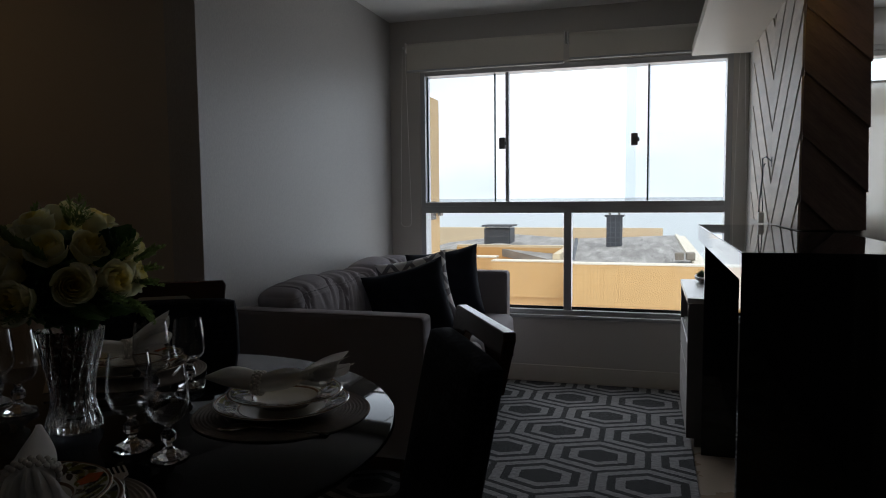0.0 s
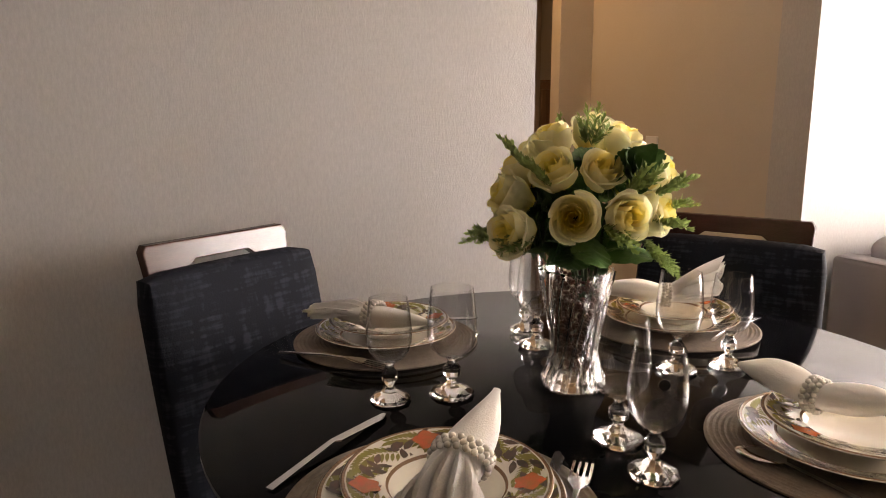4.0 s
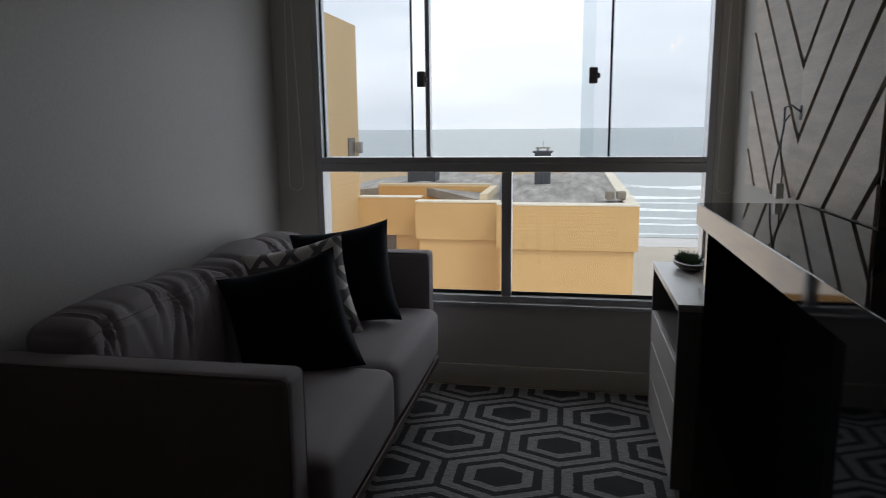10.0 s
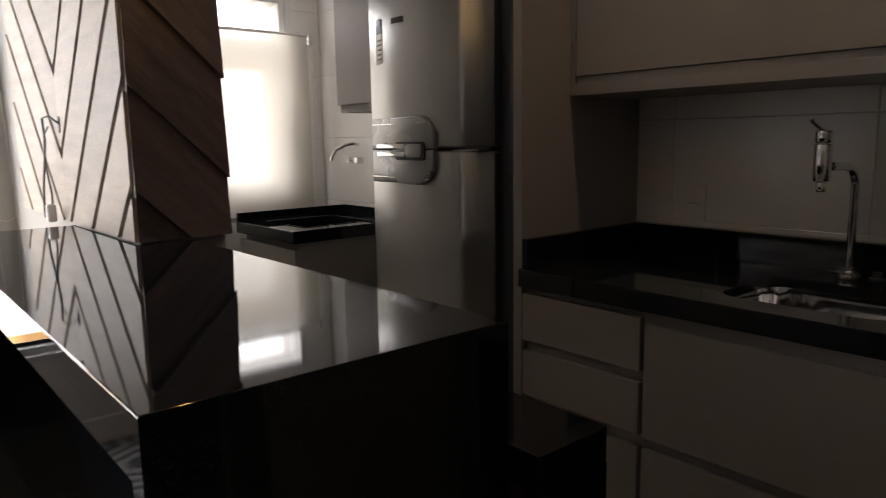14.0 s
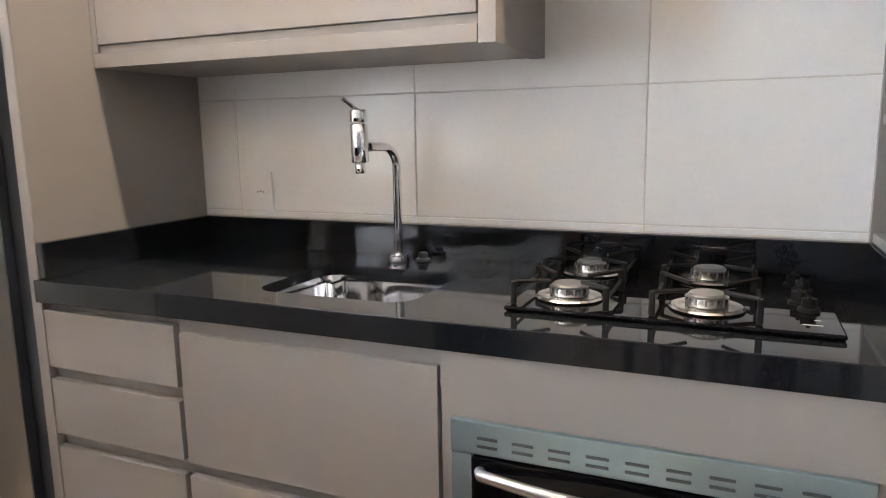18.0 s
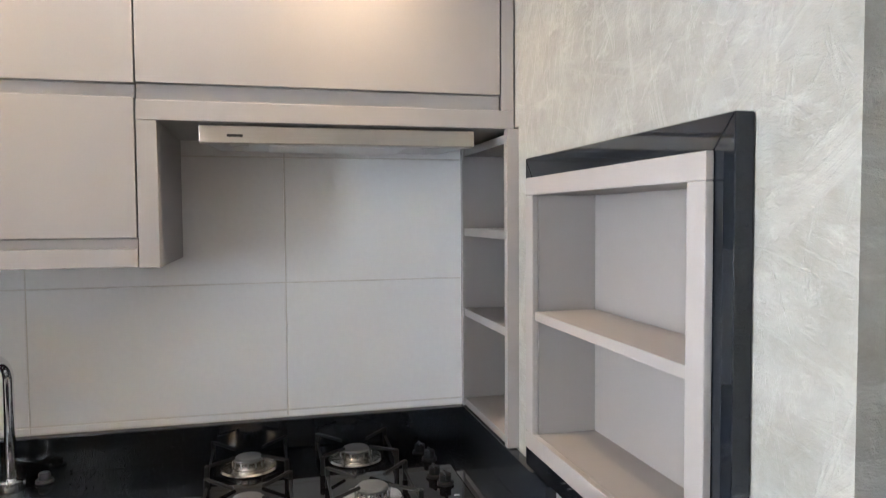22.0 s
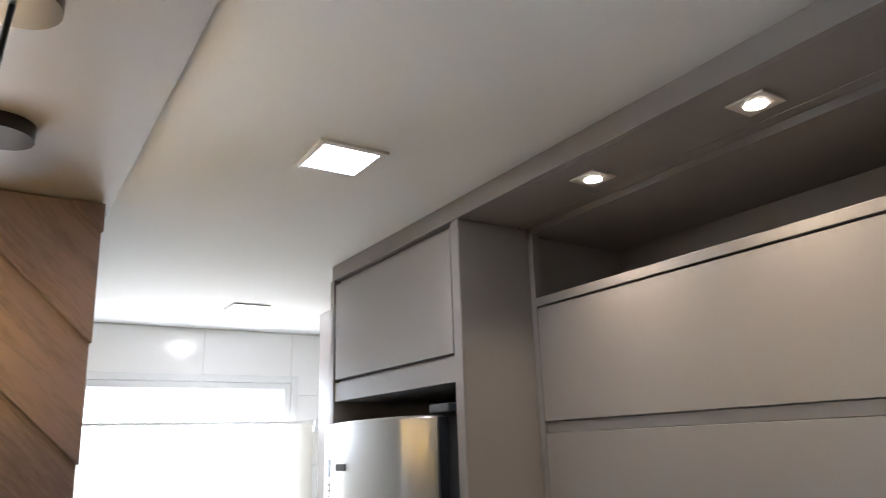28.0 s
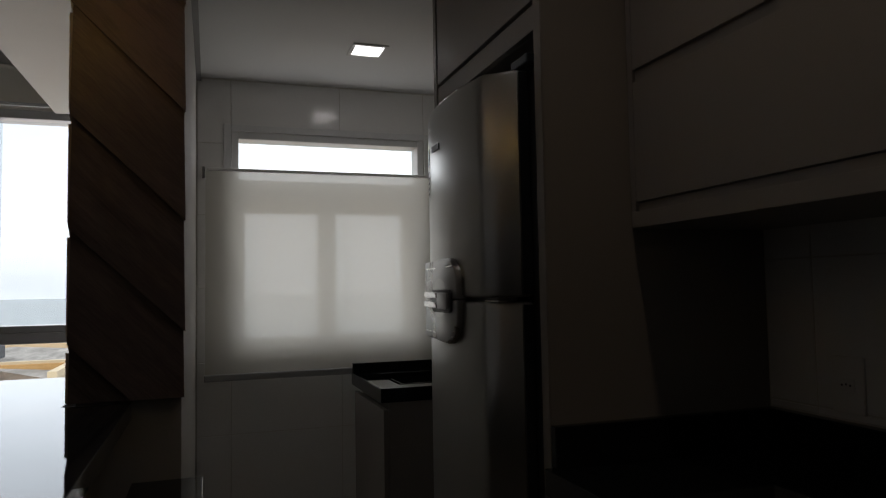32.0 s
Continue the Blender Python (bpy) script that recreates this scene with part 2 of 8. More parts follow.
def tube(bm, pts, r, n=10):
    """A round tube along points."""
    pts = [Vector(p) for p in pts]
    rings = []
    ref = Vector((0.13, 0.31, 0.94))
    for i, p in enumerate(pts):
        d = (pts[min(i + 1, len(pts) - 1)] - pts[max(i - 1, 0)]).normalized()
        a = d.cross(ref)
        if a.length < 1e-3:
            a = d.cross(Vector((1, 0, 0)))
        a.normalize()
        b = d.cross(a)
        rings.append([bm.verts.new(p + r * (math.cos(2 * math.pi * k / n) * a + math.sin(2 * math.pi * k / n) * b)) for k in range(n)])
    for a, b in zip(rings, rings[1:]):
        for k in range(n):
            bm.faces.new((a[k], a[(k + 1) % n], b[(k + 1) % n], b[k]))
    bm.faces.new(rings[0][::-1])
    bm.faces.new(rings[-1])


def prism(bm, pts, axis, a, b):
    """A polygon of (u, v) pairs pushed along an axis from a to b. axis x: (y, z); y: (x, z); z: (x, y)."""
    def at(u, v, w):
        return {"x": (w, u, v), "y": (u, w, v), "z": (u, v, w)}[axis]
    lo = [bm.verts.new(at(u, v, a)) for u, v in pts]
    hi = [bm.verts.new(at(u, v, b)) for u, v in pts]
    bm.faces.new(lo)
    bm.faces.new(hi)
    k = len(pts)
    for i in range(k):
        bm.faces.new((lo[i], lo[(i + 1) % k], hi[(i + 1) % k], hi[i]))
    bmesh.ops.recalc_face_normals(bm, faces=bm.faces)


def mesh(name, bm, material, smooth=False):
    bmesh.ops.recalc_face_normals(bm, faces=bm.faces)
    me = bpy.data.meshes.new(name)
    bm.to_mesh(me)
    bm.free()
    if smooth:
        for p in me.polygons:
            p.use_smooth = True
        me.set_sharp_from_angle(angle=radians(40))
    me.materials.append(material)
    return me


def part(name, bm, material, parent, label="", smooth=False):
    """Links a bmesh as one mesh object under a thing or a part."""
    ob = new(name, mesh(name, bm, material, smooth))
    ob.parent = parent
    if label:
        ob["label"] = label
    return ob


def struct(name, bm, material, label="", category="", smooth=False):
    return tagged(new(name, mesh(name, bm, material, smooth)), label, category or name.rstrip("_0123456789").replace("_", " "), kind="structure")


def thing(name, loc, label, category, group="", turn=0.0):
    ob = new(name)
    ob.empty_display_size = 0.05
    ob.location = loc
    ob.rotation_euler = (0, 0, radians(turn))
    return tagged(ob, label, category, group)


def solid(name, bm, material, label, category, group="", smooth=False):
    return tagged(new(name, mesh(name, bm, material, smooth)), label, category, group)


def boxes(*rows, bevel=0.0):
    bm = bmesh.new()
    for r in rows:
        box(bm, *r, bevel=bevel)
    return bm


# ---- the large structure ----
XW, YS, ZL, ZK = -1.16, 3.985, 2.325, 2.185      # west wall, window wall, ceilings
XK, YC = 2.433, 0.455                             # kitchen back wall, cement wall
struct("floor", boxes((-4.6, 2.7, -5.0, 4.2, -0.15, 0.0)), FLOOR, "beige polished porcelain floor", "floor")

# west wall with the opening to the hall
struct("wall_west_dining", boxes((XW - 0.14, XW, -4.9, 0.915, 0, 2.5)), WALLPAPER, "dining wall with pale woven wallpaper", "wall")
struct("wall_west_sofa", boxes((XW - 0.14, XW, 1.925, 4.2, 0, 2.5)), WALLPAPER, "wall behind the sofa with pale woven wallpaper", "wall")
struct("wall_hall_north", boxes((-2.42, XW - 0.14, 1.925, 2.065, 0, 2.5)), HALLPAINT, "beige painted hall wall", "wall")
struct("wall_hall_west", boxes((-4.5, -4.36, -0.5, 3.4, 0, 2.5)), HALLPAINT, "beige painted end wall of the hall", "wall")
struct("wall_hall_end", boxes((-4.36, -2.42, 3.2, 3.34, 0, 2.5)), HALLPAINT, "beige painted hall wall", "wall")
struct("wall_hall_south", boxes((-4.36, XW - 0.14, -0.6, -0.46, 0, 2.5)), HALLPAINT, "beige painted hall wall", "wall")
struct("wall_hall_return", boxes((-2.42, -2.30, 2.065, 3.2, 0, 2.5)), HALLPAINT, "beige painted hall wall beside the door", "wall")
# window wall
struct("wall_north", boxes((XW, -0.955, YS, 4.18, 0, 2.5), (-0.955, 0.949, YS, 4.18, 0, 0.43), (-0.955, 0.949, YS, 4.18, 2.0, 2.5),
       (0.949, 1.235, YS, 4.18, 0, 2.5)), PAINT, "grey painted wall round the living room window", "wall")
# unseen walls that close the room, darkened to cut bounced light
struct("wall_south", boxes((XW - 0.14, 1.5, -5.0, -4.86, 0, 2.5)), REARDARK, "unseen closing wall behind the dining area, dark to cut bounced light", "wall")
struct("wall_east_entry", boxes((1.29, 1.41, -4.86, YC - 0.30, 0, 2.5)), REARDARK, "unseen closing wall by the entry, dark to cut bounced light", "wall")
struct("wall_kitchen_back", boxes((XK + 0.002, XK + 0.16, YC - 0.30, 4.2, 0, 2.5)), GROUT, "kitchen back wall behind the tiles", "wall")
struct("partition_core", boxes((1.035, 1.232, 2.452, YS, 0, 2.19)), PAINT, "partition between living room and laundry", "wall")
struct("ceiling_living", boxes((-4.5, 0.875, -4.9, 4.2, ZL, ZL + 0.12)), CEILING, "white plaster ceiling", "ceiling")
struct("ceiling_kitchen", boxes((1.25, XK + 0.1, -4.9, 4.2, ZK, ZK + 0.26)), CEILING, "white plaster kitchen ceiling", "ceiling")
struct("ceiling_beam", boxes((0.873, 1.252, -4.9, YS, 2.168, 2.44)), GREYBEAM, "grey boxed beam above the bar", "beam")
struct("baseboard_north", boxes((XW, 1.035, YS - 0.016, YS, 0, 0.105), bevel=0.004), SKIRT, "beige skirting board", "baseboard")
struct("baseboard_west", boxes((XW, XW + 0.016, 1.925, YS - 0.016, 0, 0.105), (XW, XW + 0.016, -4.8, 0.915, 0, 0.105), (-2.29, XW, 1.909, 1.925, 0, 0.105), bevel=0.004), SKIRT, "beige skirting board", "baseboard")

# ---- cement wall with the shelf niche ----


def cement_material():
    m = bpy.data.materials.new("burnished_cement")
    m.use_nodes = True
    n, l = m.node_tree.nodes, m.node_tree.links
    b = n["Principled BSDF"]
    co = n.new("ShaderNodeTexCoord")
    warp = n.new("ShaderNodeTexNoise")
    warp.inputs["Scale"].default_value, warp.inputs["Detail"].default_value = 3.0, 2
    l.new(co.outputs["Object"], warp.inputs["Vector"])
    mixv = n.new("ShaderNodeMixRGB")
    mixv.blend_type = "ADD"
    mixv.inputs[0].default_value = 0.10
    l.new(co.outputs["Object"], mixv.inputs[1])
    l.new(warp.outputs["Color"], mixv.inputs[2])
    a, c, d = n.new("ShaderNodeTexNoise"), n.new("ShaderNodeTexNoise"), n.new("ShaderNodeTexNoise")
    mp = n.new("ShaderNodeMapping")
    mp.inputs["Rotation"].default_value, mp.inputs["Scale"].default_value = (0.3, 0.6, 0.2), (1.0, 1.0, 3.2)
    l.new(mixv.outputs[0], mp.inputs["Vector"])
    for t, sc, dt, ro in ((a, 4.0, 8, 0.66), (c, 15, 7, 0.68), (d, 9, 7, 0.66)):
        t.inputs["Scale"].default_value, t.inputs["Detail"].default_value, t.inputs["Roughness"].default_value = sc, dt, ro
        l.new((mp if t is d else mixv).outputs[0], t.inputs["Vector"])
    ramp = n.new("ShaderNodeValToRGB")
    e = ramp.color_ramp.elements
    e[0].position, e[0].color = 0.37, (0.205, 0.199, 0.174, 1)
    e[1].position, e[1].color = 0.65, (0.335, 0.330, 0.303, 1)
    mid = ramp.color_ramp.elements.new(0.5)
    mid.color = (0.262, 0.256, 0.229, 1)
    av = n.new("ShaderNodeMath")
    av.operation = "MULTIPLY_ADD"
    av.inputs[1].default_value = 0.42
    l.new(c.outputs["Fac"], av.inputs[0])
    av2 = n.new("ShaderNodeMath")
    av2.operation = "MULTIPLY"
    av2.inputs[1].default_value = 0.58
    l.new(a.outputs["Fac"], av2.inputs[0])
    l.new(av2.outputs[0], av.inputs[2])
    l.new(av.outputs[0], ramp.inputs[0])
    scrape = n.new("ShaderNodeMapRange")
    scrape.inputs["From Min"].default_value, scrape.inputs["From Max"].default_value = 0.58, 0.66
    scrape.inputs["To Max"].default_value = 0.55
    l.new(d.outputs["Fac"], scrape.inputs["Value"])
    mix = n.new("ShaderNodeMixRGB")
    mix.inputs[2].default_value = (0.355, 0.348, 0.32, 1)
    l.new(scrape.outputs[0], mix.inputs[0])
    l.new(ramp.outputs[0], mix.inputs[1])
    stroke = None
    for ang, long_, thin, lo, seed in ((1.3, 4.5, 22, 0.565, 0.0), (-0.25, 3.5, 17, 0.575, 5.0), (1.85, 5, 24, 0.575, 9.0), (0.7, 3, 13, 0.58, 13.0)):
        mo, t, lt = n.new("ShaderNodeMapping"), n.new("ShaderNodeTexNoise"), n.new("ShaderNodeMapRange")
        mo.vector_type = "TEXTURE"
        mo.inputs["Location"].default_value, mo.inputs["Rotation"].default_value = (seed, 0, seed), (0, ang, 0)
        mo.inputs["Scale"].default_value = (1 / long_, 1 / long_, 1 / thin)
        t.inputs["Scale"].default_value, t.inputs["Detail"].default_value, t.inputs["Roughness"].default_value, t.inputs["Distortion"].default_value = 1.0, 6, 0.64, 1.5
        lt.inputs["From Min"].default_value, lt.inputs["From Max"].default_value = lo, lo + 0.07
        l.new(co.outputs["Object"], mo.inputs["Vector"])
        l.new(mo.outputs["Vector"], t.inputs["Vector"])
        l.new(t.outputs["Fac"], lt.inputs["Value"])
        gt = n.new("ShaderNodeMath")
        gt.operation = "MULTIPLY"
        gt.inputs[1].default_value = 0.25
        l.new(lt.outputs[0], gt.inputs[0])
        if stroke is None:
            stroke = gt.outputs[0]
        else:
            mx = n.new("ShaderNodeMath")
            mx.operation = "MAXIMUM"
            l.new(stroke, mx.inputs[0])
            l.new(gt.outputs[0], mx.inputs[1])
            stroke = mx.outputs[0]
    mix2 = n.new("ShaderNodeMixRGB")
    mix2.inputs[2].default_value = (0.40, 0.39, 0.357, 1)
    l.new(stroke, mix2.inputs[0])
    l.new(mix.outputs[0], mix2.inputs[1])
    l.new(mix2.outputs[0], b.inputs["Base Color"])
    b.inputs["Roughness"].default_value = 0.5
    hs = n.new("ShaderNodeMath")
    hs.operation = "MULTIPLY_ADD"
    hs.inputs[1].default_value = 0.7
    l.new(c.outputs["Fac"], hs.inputs[0])
    hs2 = n.new("ShaderNodeMath")
    hs2.operation = "MULTIPLY_ADD"
    hs2.inputs[1].default_value = 0.6
    l.new(stroke, hs2.inputs[0])
    l.new(d.outputs["Fac"], hs2.inputs[2])
    l.new(hs2.outputs[0], hs.inputs[2])
    bp = n.new("ShaderNodeBump")
    bp.inputs["Strength"].default_value, bp.inputs["Distance"].default_value = 0.5, 0.012
    l.new(hs.outputs[0], bp.inputs["Height"])
    l.new(bp.outputs[0], b.inputs["Normal"])
    return m


CEMENT = cement_material()
NX0, NX1, NZ0, NZ1 = 1.430, 1.953, 1.051, 1.5315   # outside of the niche frame
bm = bmesh.new()
edges = []
for loop in (((1.27, 0.0), (XK + 0.012, 0.0), (XK + 0.012, 1.0), (2.083, 1.0), (2.083, 1.64), (XK + 0.012, 1.64), (XK + 0.012, 2.174), (1.27, 2.174)),
             ((NX0 + 0.028, NZ0 + 0.026), (NX1 - 0.028, NZ0 + 0.026), (NX1 - 0.028, NZ1 - 0.026), (NX0 + 0.028, NZ1 - 0.026))):
    vs = [bm.verts.new((x, YC, z)) for x, z in loop]
    edges += [bm.edges.new((vs[k], vs[(k + 1) % len(vs)])) for k in range(len(vs))]
bmesh.ops.triangle_fill(bm, use_beauty=True, use_dissolve=False, edges=edges)
ex = bmesh.ops.extrude_face_region(bm, geom=list(bm.faces))
bmesh.ops.translate(bm, verts=[v for v in ex["geom"] if isinstance(v, bmesh.types.BMVert)], vec=(0, -0.25, 0))
struct("wall_cement", bm, CEMENT, "wall of burnished grey cement with trowel marks", "wall")
struct("wall_cement_rear", boxes((1.27, XK + 0.012, YC - 0.30, YC - 0.251, 0, 2.174)), PAINT, "rear face of the cement wall", "wall")
# black strip added for the shade in the gap under the ceiling
struct("shadow_gap_trim", boxes((1.27, XK, YC - 0.03, YC - 0.012, 2.1745, 2.1848)), BLACK, "black strip that stands in for shade in the joint under the ceiling", "trim")
niche = thing("wall_niche", (0, 0, 0), "taupe shelf niche framed in black granite, set in the cement wall", "shelf niche")
GX0, GX1, GZ0, GZ1, GY = 1.398, 1.981, 1.008, 1.568, YC + 0.024
IX0, IX1, IZ0, IZ1 = NX0 + 0.026, NX1 - 0.026, NZ0 + 0.024, NZ1 - 0.024
for nm, q in (("granite_top", ((GX0, GZ1), (GX1, GZ1), (IX1, IZ1), (IX0, IZ1))), ("granite_bottom", ((GX0, GZ0), (GX1, GZ0), (IX1, IZ0), (IX0, IZ0))),
              ("granite_side", ((GX0, GZ0), (GX0, GZ1), (IX0, IZ1), (IX0, IZ0))), ("granite_side", ((GX1, GZ0), (GX1, GZ1), (IX1, IZ1), (IX1, IZ0)))):
    bm = bmesh.new()
    prism(bm, q, "y", YC + 0.001, GY)
    bmesh.ops.bevel(bm, geom=list(bm.edges), offset=0.0012, segments=1, affect="EDGES", profile=0.5)
    part(nm, bm, GRANITE, niche, "polished black granite trim")
fy0, fy1 = 0.372, 0.490
part("frame_bottom", boxes((NX0, NX1, GY + 0.0005, fy1, NZ0, NZ0 + 0.031), bevel=0.0015), TAUPE, niche)
part("frame_top", boxes((NX0, NX1, GY + 0.0005, fy1, NZ1 - 0.031, NZ1), bevel=0.0015), TAUPE, niche)
part("frame_side", boxes((NX0, NX0 + 0.034, GY + 0.0005, fy1, NZ0 + 0.0312, NZ1 - 0.0312), bevel=0.0015), TAUPE, niche)
part("frame_side", boxes((NX1 - 0.034, NX1, GY + 0.0005, fy1, NZ0 + 0.0312, NZ1 - 0.0312), bevel=0.0015), TAUPE, niche)
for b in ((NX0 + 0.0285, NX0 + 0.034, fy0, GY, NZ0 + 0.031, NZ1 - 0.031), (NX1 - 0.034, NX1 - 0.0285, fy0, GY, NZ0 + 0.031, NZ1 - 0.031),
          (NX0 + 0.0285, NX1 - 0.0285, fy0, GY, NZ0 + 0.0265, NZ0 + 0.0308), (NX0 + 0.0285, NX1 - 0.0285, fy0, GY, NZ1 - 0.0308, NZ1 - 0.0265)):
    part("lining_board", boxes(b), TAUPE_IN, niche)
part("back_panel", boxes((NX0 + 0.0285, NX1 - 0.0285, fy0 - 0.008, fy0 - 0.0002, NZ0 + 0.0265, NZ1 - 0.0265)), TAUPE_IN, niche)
part("shelf", boxes((NX0 + 0.0345, NX1 - 0.0345, fy0 + 0.001, fy1 - 0.004, 1.283, 1.299), bevel=0.001), TAUPE, niche)

# ---- living room window ----
WX0, WX1, WZ0, WZ1, WY = -0.955, 0.949, 0.43, 2.0, 4.0
win = struct("window_1", boxes((WX0, WX0 + 0.032, WY - 0.01, WY + 0.10, WZ0, WZ1), (WX1 - 0.032, WX1, WY - 0.01, WY + 0.10, WZ0, WZ1),
             (WX0 + 0.032, WX1 - 0.032, WY - 0.01, WY + 0.10, WZ1 - 0.035, WZ1), (WX0 + 0.032, WX1 - 0.032, WY - 0.01, WY + 0.05, WZ0, WZ0 + 0.03), bevel=0.002), ALU, "grey aluminium window with four sliding panes above two fixed panes", "window")
part("rail", boxes((WX0 + 0.033, WX1 - 0.033, WY - 0.022, WY + 0.10, 1.075, 1.118), (WX0 + 0.033, WX1 - 0.033, WY - 0.012, WY + 0.10, 1.119, 1.146), bevel=0.003), ALU, win)
part("mullion", boxes((-0.018, 0.030, WY - 0.012, WY + 0.06, WZ0 + 0.031, 1.074), bevel=0.002), ALU, win)
part("window_sill", boxes((WX0 - 0.01, WX1 + 0.01, YS - 0.022, WY + 0.02, WZ0 - 0.022, WZ0 - 0.001), bevel=0.003), ALU, win, "pale aluminium sill")
for x0, x1 in ((WX0 + 0.033, -0.019), (0.031, WX1 - 0.033)):
    p = part("pane", boxes((x0, x1, WY + 0.03, WY + 0.036, WZ0 + 0.031, 1.074)), PANE, win)
    p.visible_shadow = False
for x0, x1, y, mt in ((WX0 + 0.033, -0.462, 0.035, PANE_TINT), (-0.478, 0.41, 0.055, PANE), (0.478, WX1 - 0.033, 0.035, PANE_TINT), (0.35, 0.494, 0.072, PANE_TINT)):
    p = part("pane", boxes((x0, x1, WY + y, WY + y + 0.006, 1.147, WZ1 - 0.036)), mt, win)
    p.visible_shadow = False
for x0, x1 in ((WX0 + 0.033, -0.019), (0.031, WX1 - 0.033)):
    part("gasket", boxes((x0, x1, WY + 0.024, WY + 0.0295, WZ0 + 0.0305, WZ0 + 0.049), bevel=0.001), BLACK, win, "black rubber gasket")
DARKGLASS = mat("glass_edge", (0.02, 0.05, 0.05), 0.1, var=0.05)
part("glass_edge", boxes((-0.468, -0.459, WY + 0.030, WY + 0.044, 1.147, WZ1 - 0.036)), DARKGLASS, win)
part("glass_edge", boxes((0.477, 0.487, WY + 0.030, WY + 0.044, 1.147, WZ1 - 0.036)), DARKGLASS, win)
part("glass_edge", boxes((WX0 + 0.033, WX0 + 0.042, WY + 0.030, WY + 0.044, 1.147, WZ1 - 0.036)), DARKGLASS, win)
part("stile", boxes((-0.394, -0.372, WY + 0.02, WY + 0.07, 1.147, WZ1 - 0.036), bevel=0.002), ALU, win)
for x in (-0.412, 0.402):
    la = part("latch", boxes((x - 0.02, x + 0.02, WY - 0.004, WY + 0.02, 1.482, 1.556), bevel=0.006), LATCHGREY, win, "grey plastic latch")
    part("latch_grip", boxes((x + 0.018, x + 0.030, WY + 0.0, WY + 0.016, 1.505, 1.53), bevel=0.003), LATCHGREY, la)

# roller blinds rolled up under the ceiling
for x0, x1, zb, zt in ((-1.03, -0.002, 1.995, 2.17), (0.008, 0.985, 2.01, 2.165)):
    bl = thing("roller_blind", (0, 0, 0), "cream fabric roller blind, rolled up above the window", "roller blind", "living room blinds")
    bm = bmesh.new()
    cyl(bm, (x0 + 0.012, YS - 0.045, zt - 0.03), (x1 - 0.012, YS - 0.045, zt - 0.03), 0.028, n=24)
    part("roll", bm, WHITEBLIND, bl, smooth=True)
    part("fabric", boxes((x0 + 0.012, x1 - 0.012, YS - 0.073, YS - 0.071, zb, zt - 0.03)), WHITEBLIND, bl)
    part("bottom_bar", boxes((x0 + 0.012, x1 - 0.012, YS - 0.079, YS - 0.065, zb - 0.014, zb), bevel=0.003), ALU, bl)
    for xb in (x0, x1 - 0.009):
        part("bracket", boxes((xb, xb + 0.008, YS - 0.08, YS - 0.001, zt - 0.065, zt), bevel=0.002), WHITEPLASTIC, bl)
for xc, zt in ((-1.045, 2.14), (0.99, 2.13)):
    cd = thing("blind_cord", (0, 0, 0), "looped white bead cord of the roller blind", "cord", "blind cords")
    pts = []
    for i in range(41):
        u = i / 40
        ang = math.pi * u
        if u < 0.35:
            pts.append((xc - 0.035 * (0.3 + 0.7 * (u / 0.35)), YS - 0.05, zt - (zt - 1.02) * (u / 0.35)))
        elif u > 0.65:
            pts.append((xc + 0.04 * (0.2 + 0.8 * ((1 - u) / 0.35)), YS - 0.05, zt - (zt - 1.02) * ((1 - u) / 0.35)))
        else:
            a = math.pi * (u - 0.35) / 0.3
            pts.append((xc + 0.0025 - 0.0375 * math.cos(a), YS - 0.05, 1.02 - 0.035 * math.sin(a)))
    bm = bmesh.new()
    tube(bm, pts, 0.0016, 6)
    part("cord", bm, WHITEPLASTIC, cd, smooth=True)
    part("cord_clip", boxes((xc - 0.008, xc + 0.010, YS - 0.056, YS - 0.001, zt - 0.004, zt + 0.012), bevel=0.002), WHITEPLASTIC, cd)

# pelmet board beside the column
pel = thing("pelmet_board", (0, 0, 0), "cream board with dark edge, fixed to the partition under the ceiling", "board")
part("board", boxes((0.716, 1.034, 2.702, 3.90, 1.972, 2.024), bevel=0.001), CREAM, pel)
part("edge_strip", boxes((0.716, 1.034, 2.698, 2.702, 1.974, 2.024)), mat("dark_edge", (0.075, 0.06, 0.055), 0.5), pel, "dark brown edge strip")

# ---- chevron cladding on the partition ----
# the shade in the grooves is put into this board's dark colour
core = struct("partition_backing", boxes((1.029, 1.0345, 2.452, 3.70, 1.05, 2.166), (1.0345, 1.232, 2.440, 2.452, 1.05, 2.166)), mat("groove_shade", (0.035, 0.022, 0.015), 0.8), "backing board behind the wood cladding, groove shade put into its dark colour", "panel")
PITCH, YM, GAP = 0.229, 3.048, 0.032
for k in range(-6, 12):
    z0 = 0.998 + PITCH * (k - 2)           # tip height of this chevron's lower groove
    for side, ye in ((-1, 2.437), (1, 3.70)):
        w = abs(ye - YM)
        poly = [(0, z0 + GAP), (w, z0 + GAP + w), (w, z0 + PITCH + w), (0, z0 + PITCH)]
        # cut at the bar top and the beam
        def clip(pl, z, keep_above):
            out = []
            for i in range(len(pl)):
                a, b = pl[i], pl[(i + 1) % len(pl)]
                ina, inb = (a[1] >= z) == keep_above, (b[1] >= z) == keep_above
                if ina:
                    out.append(a)
                if ina != inb:
                    t = (z - a[1]) / (b[1] - a[1])
                    out.append((a[0] + t * (b[0] - a[0]), z))
            return out
        poly = clip(poly, 1.052, True)
        poly = clip(poly, 2.164, False) if poly else poly
        if len(poly) < 3 or (max(p[0] for p in poly) - min(p[0] for p in poly)) < 0.01:
            continue
        bm = bmesh.new()
        prism(bm, [(YM + side * u, v) for u, v in poly], "x", 1.018, 1.0288)
        part("plank", bm, PALEWOOD, core)
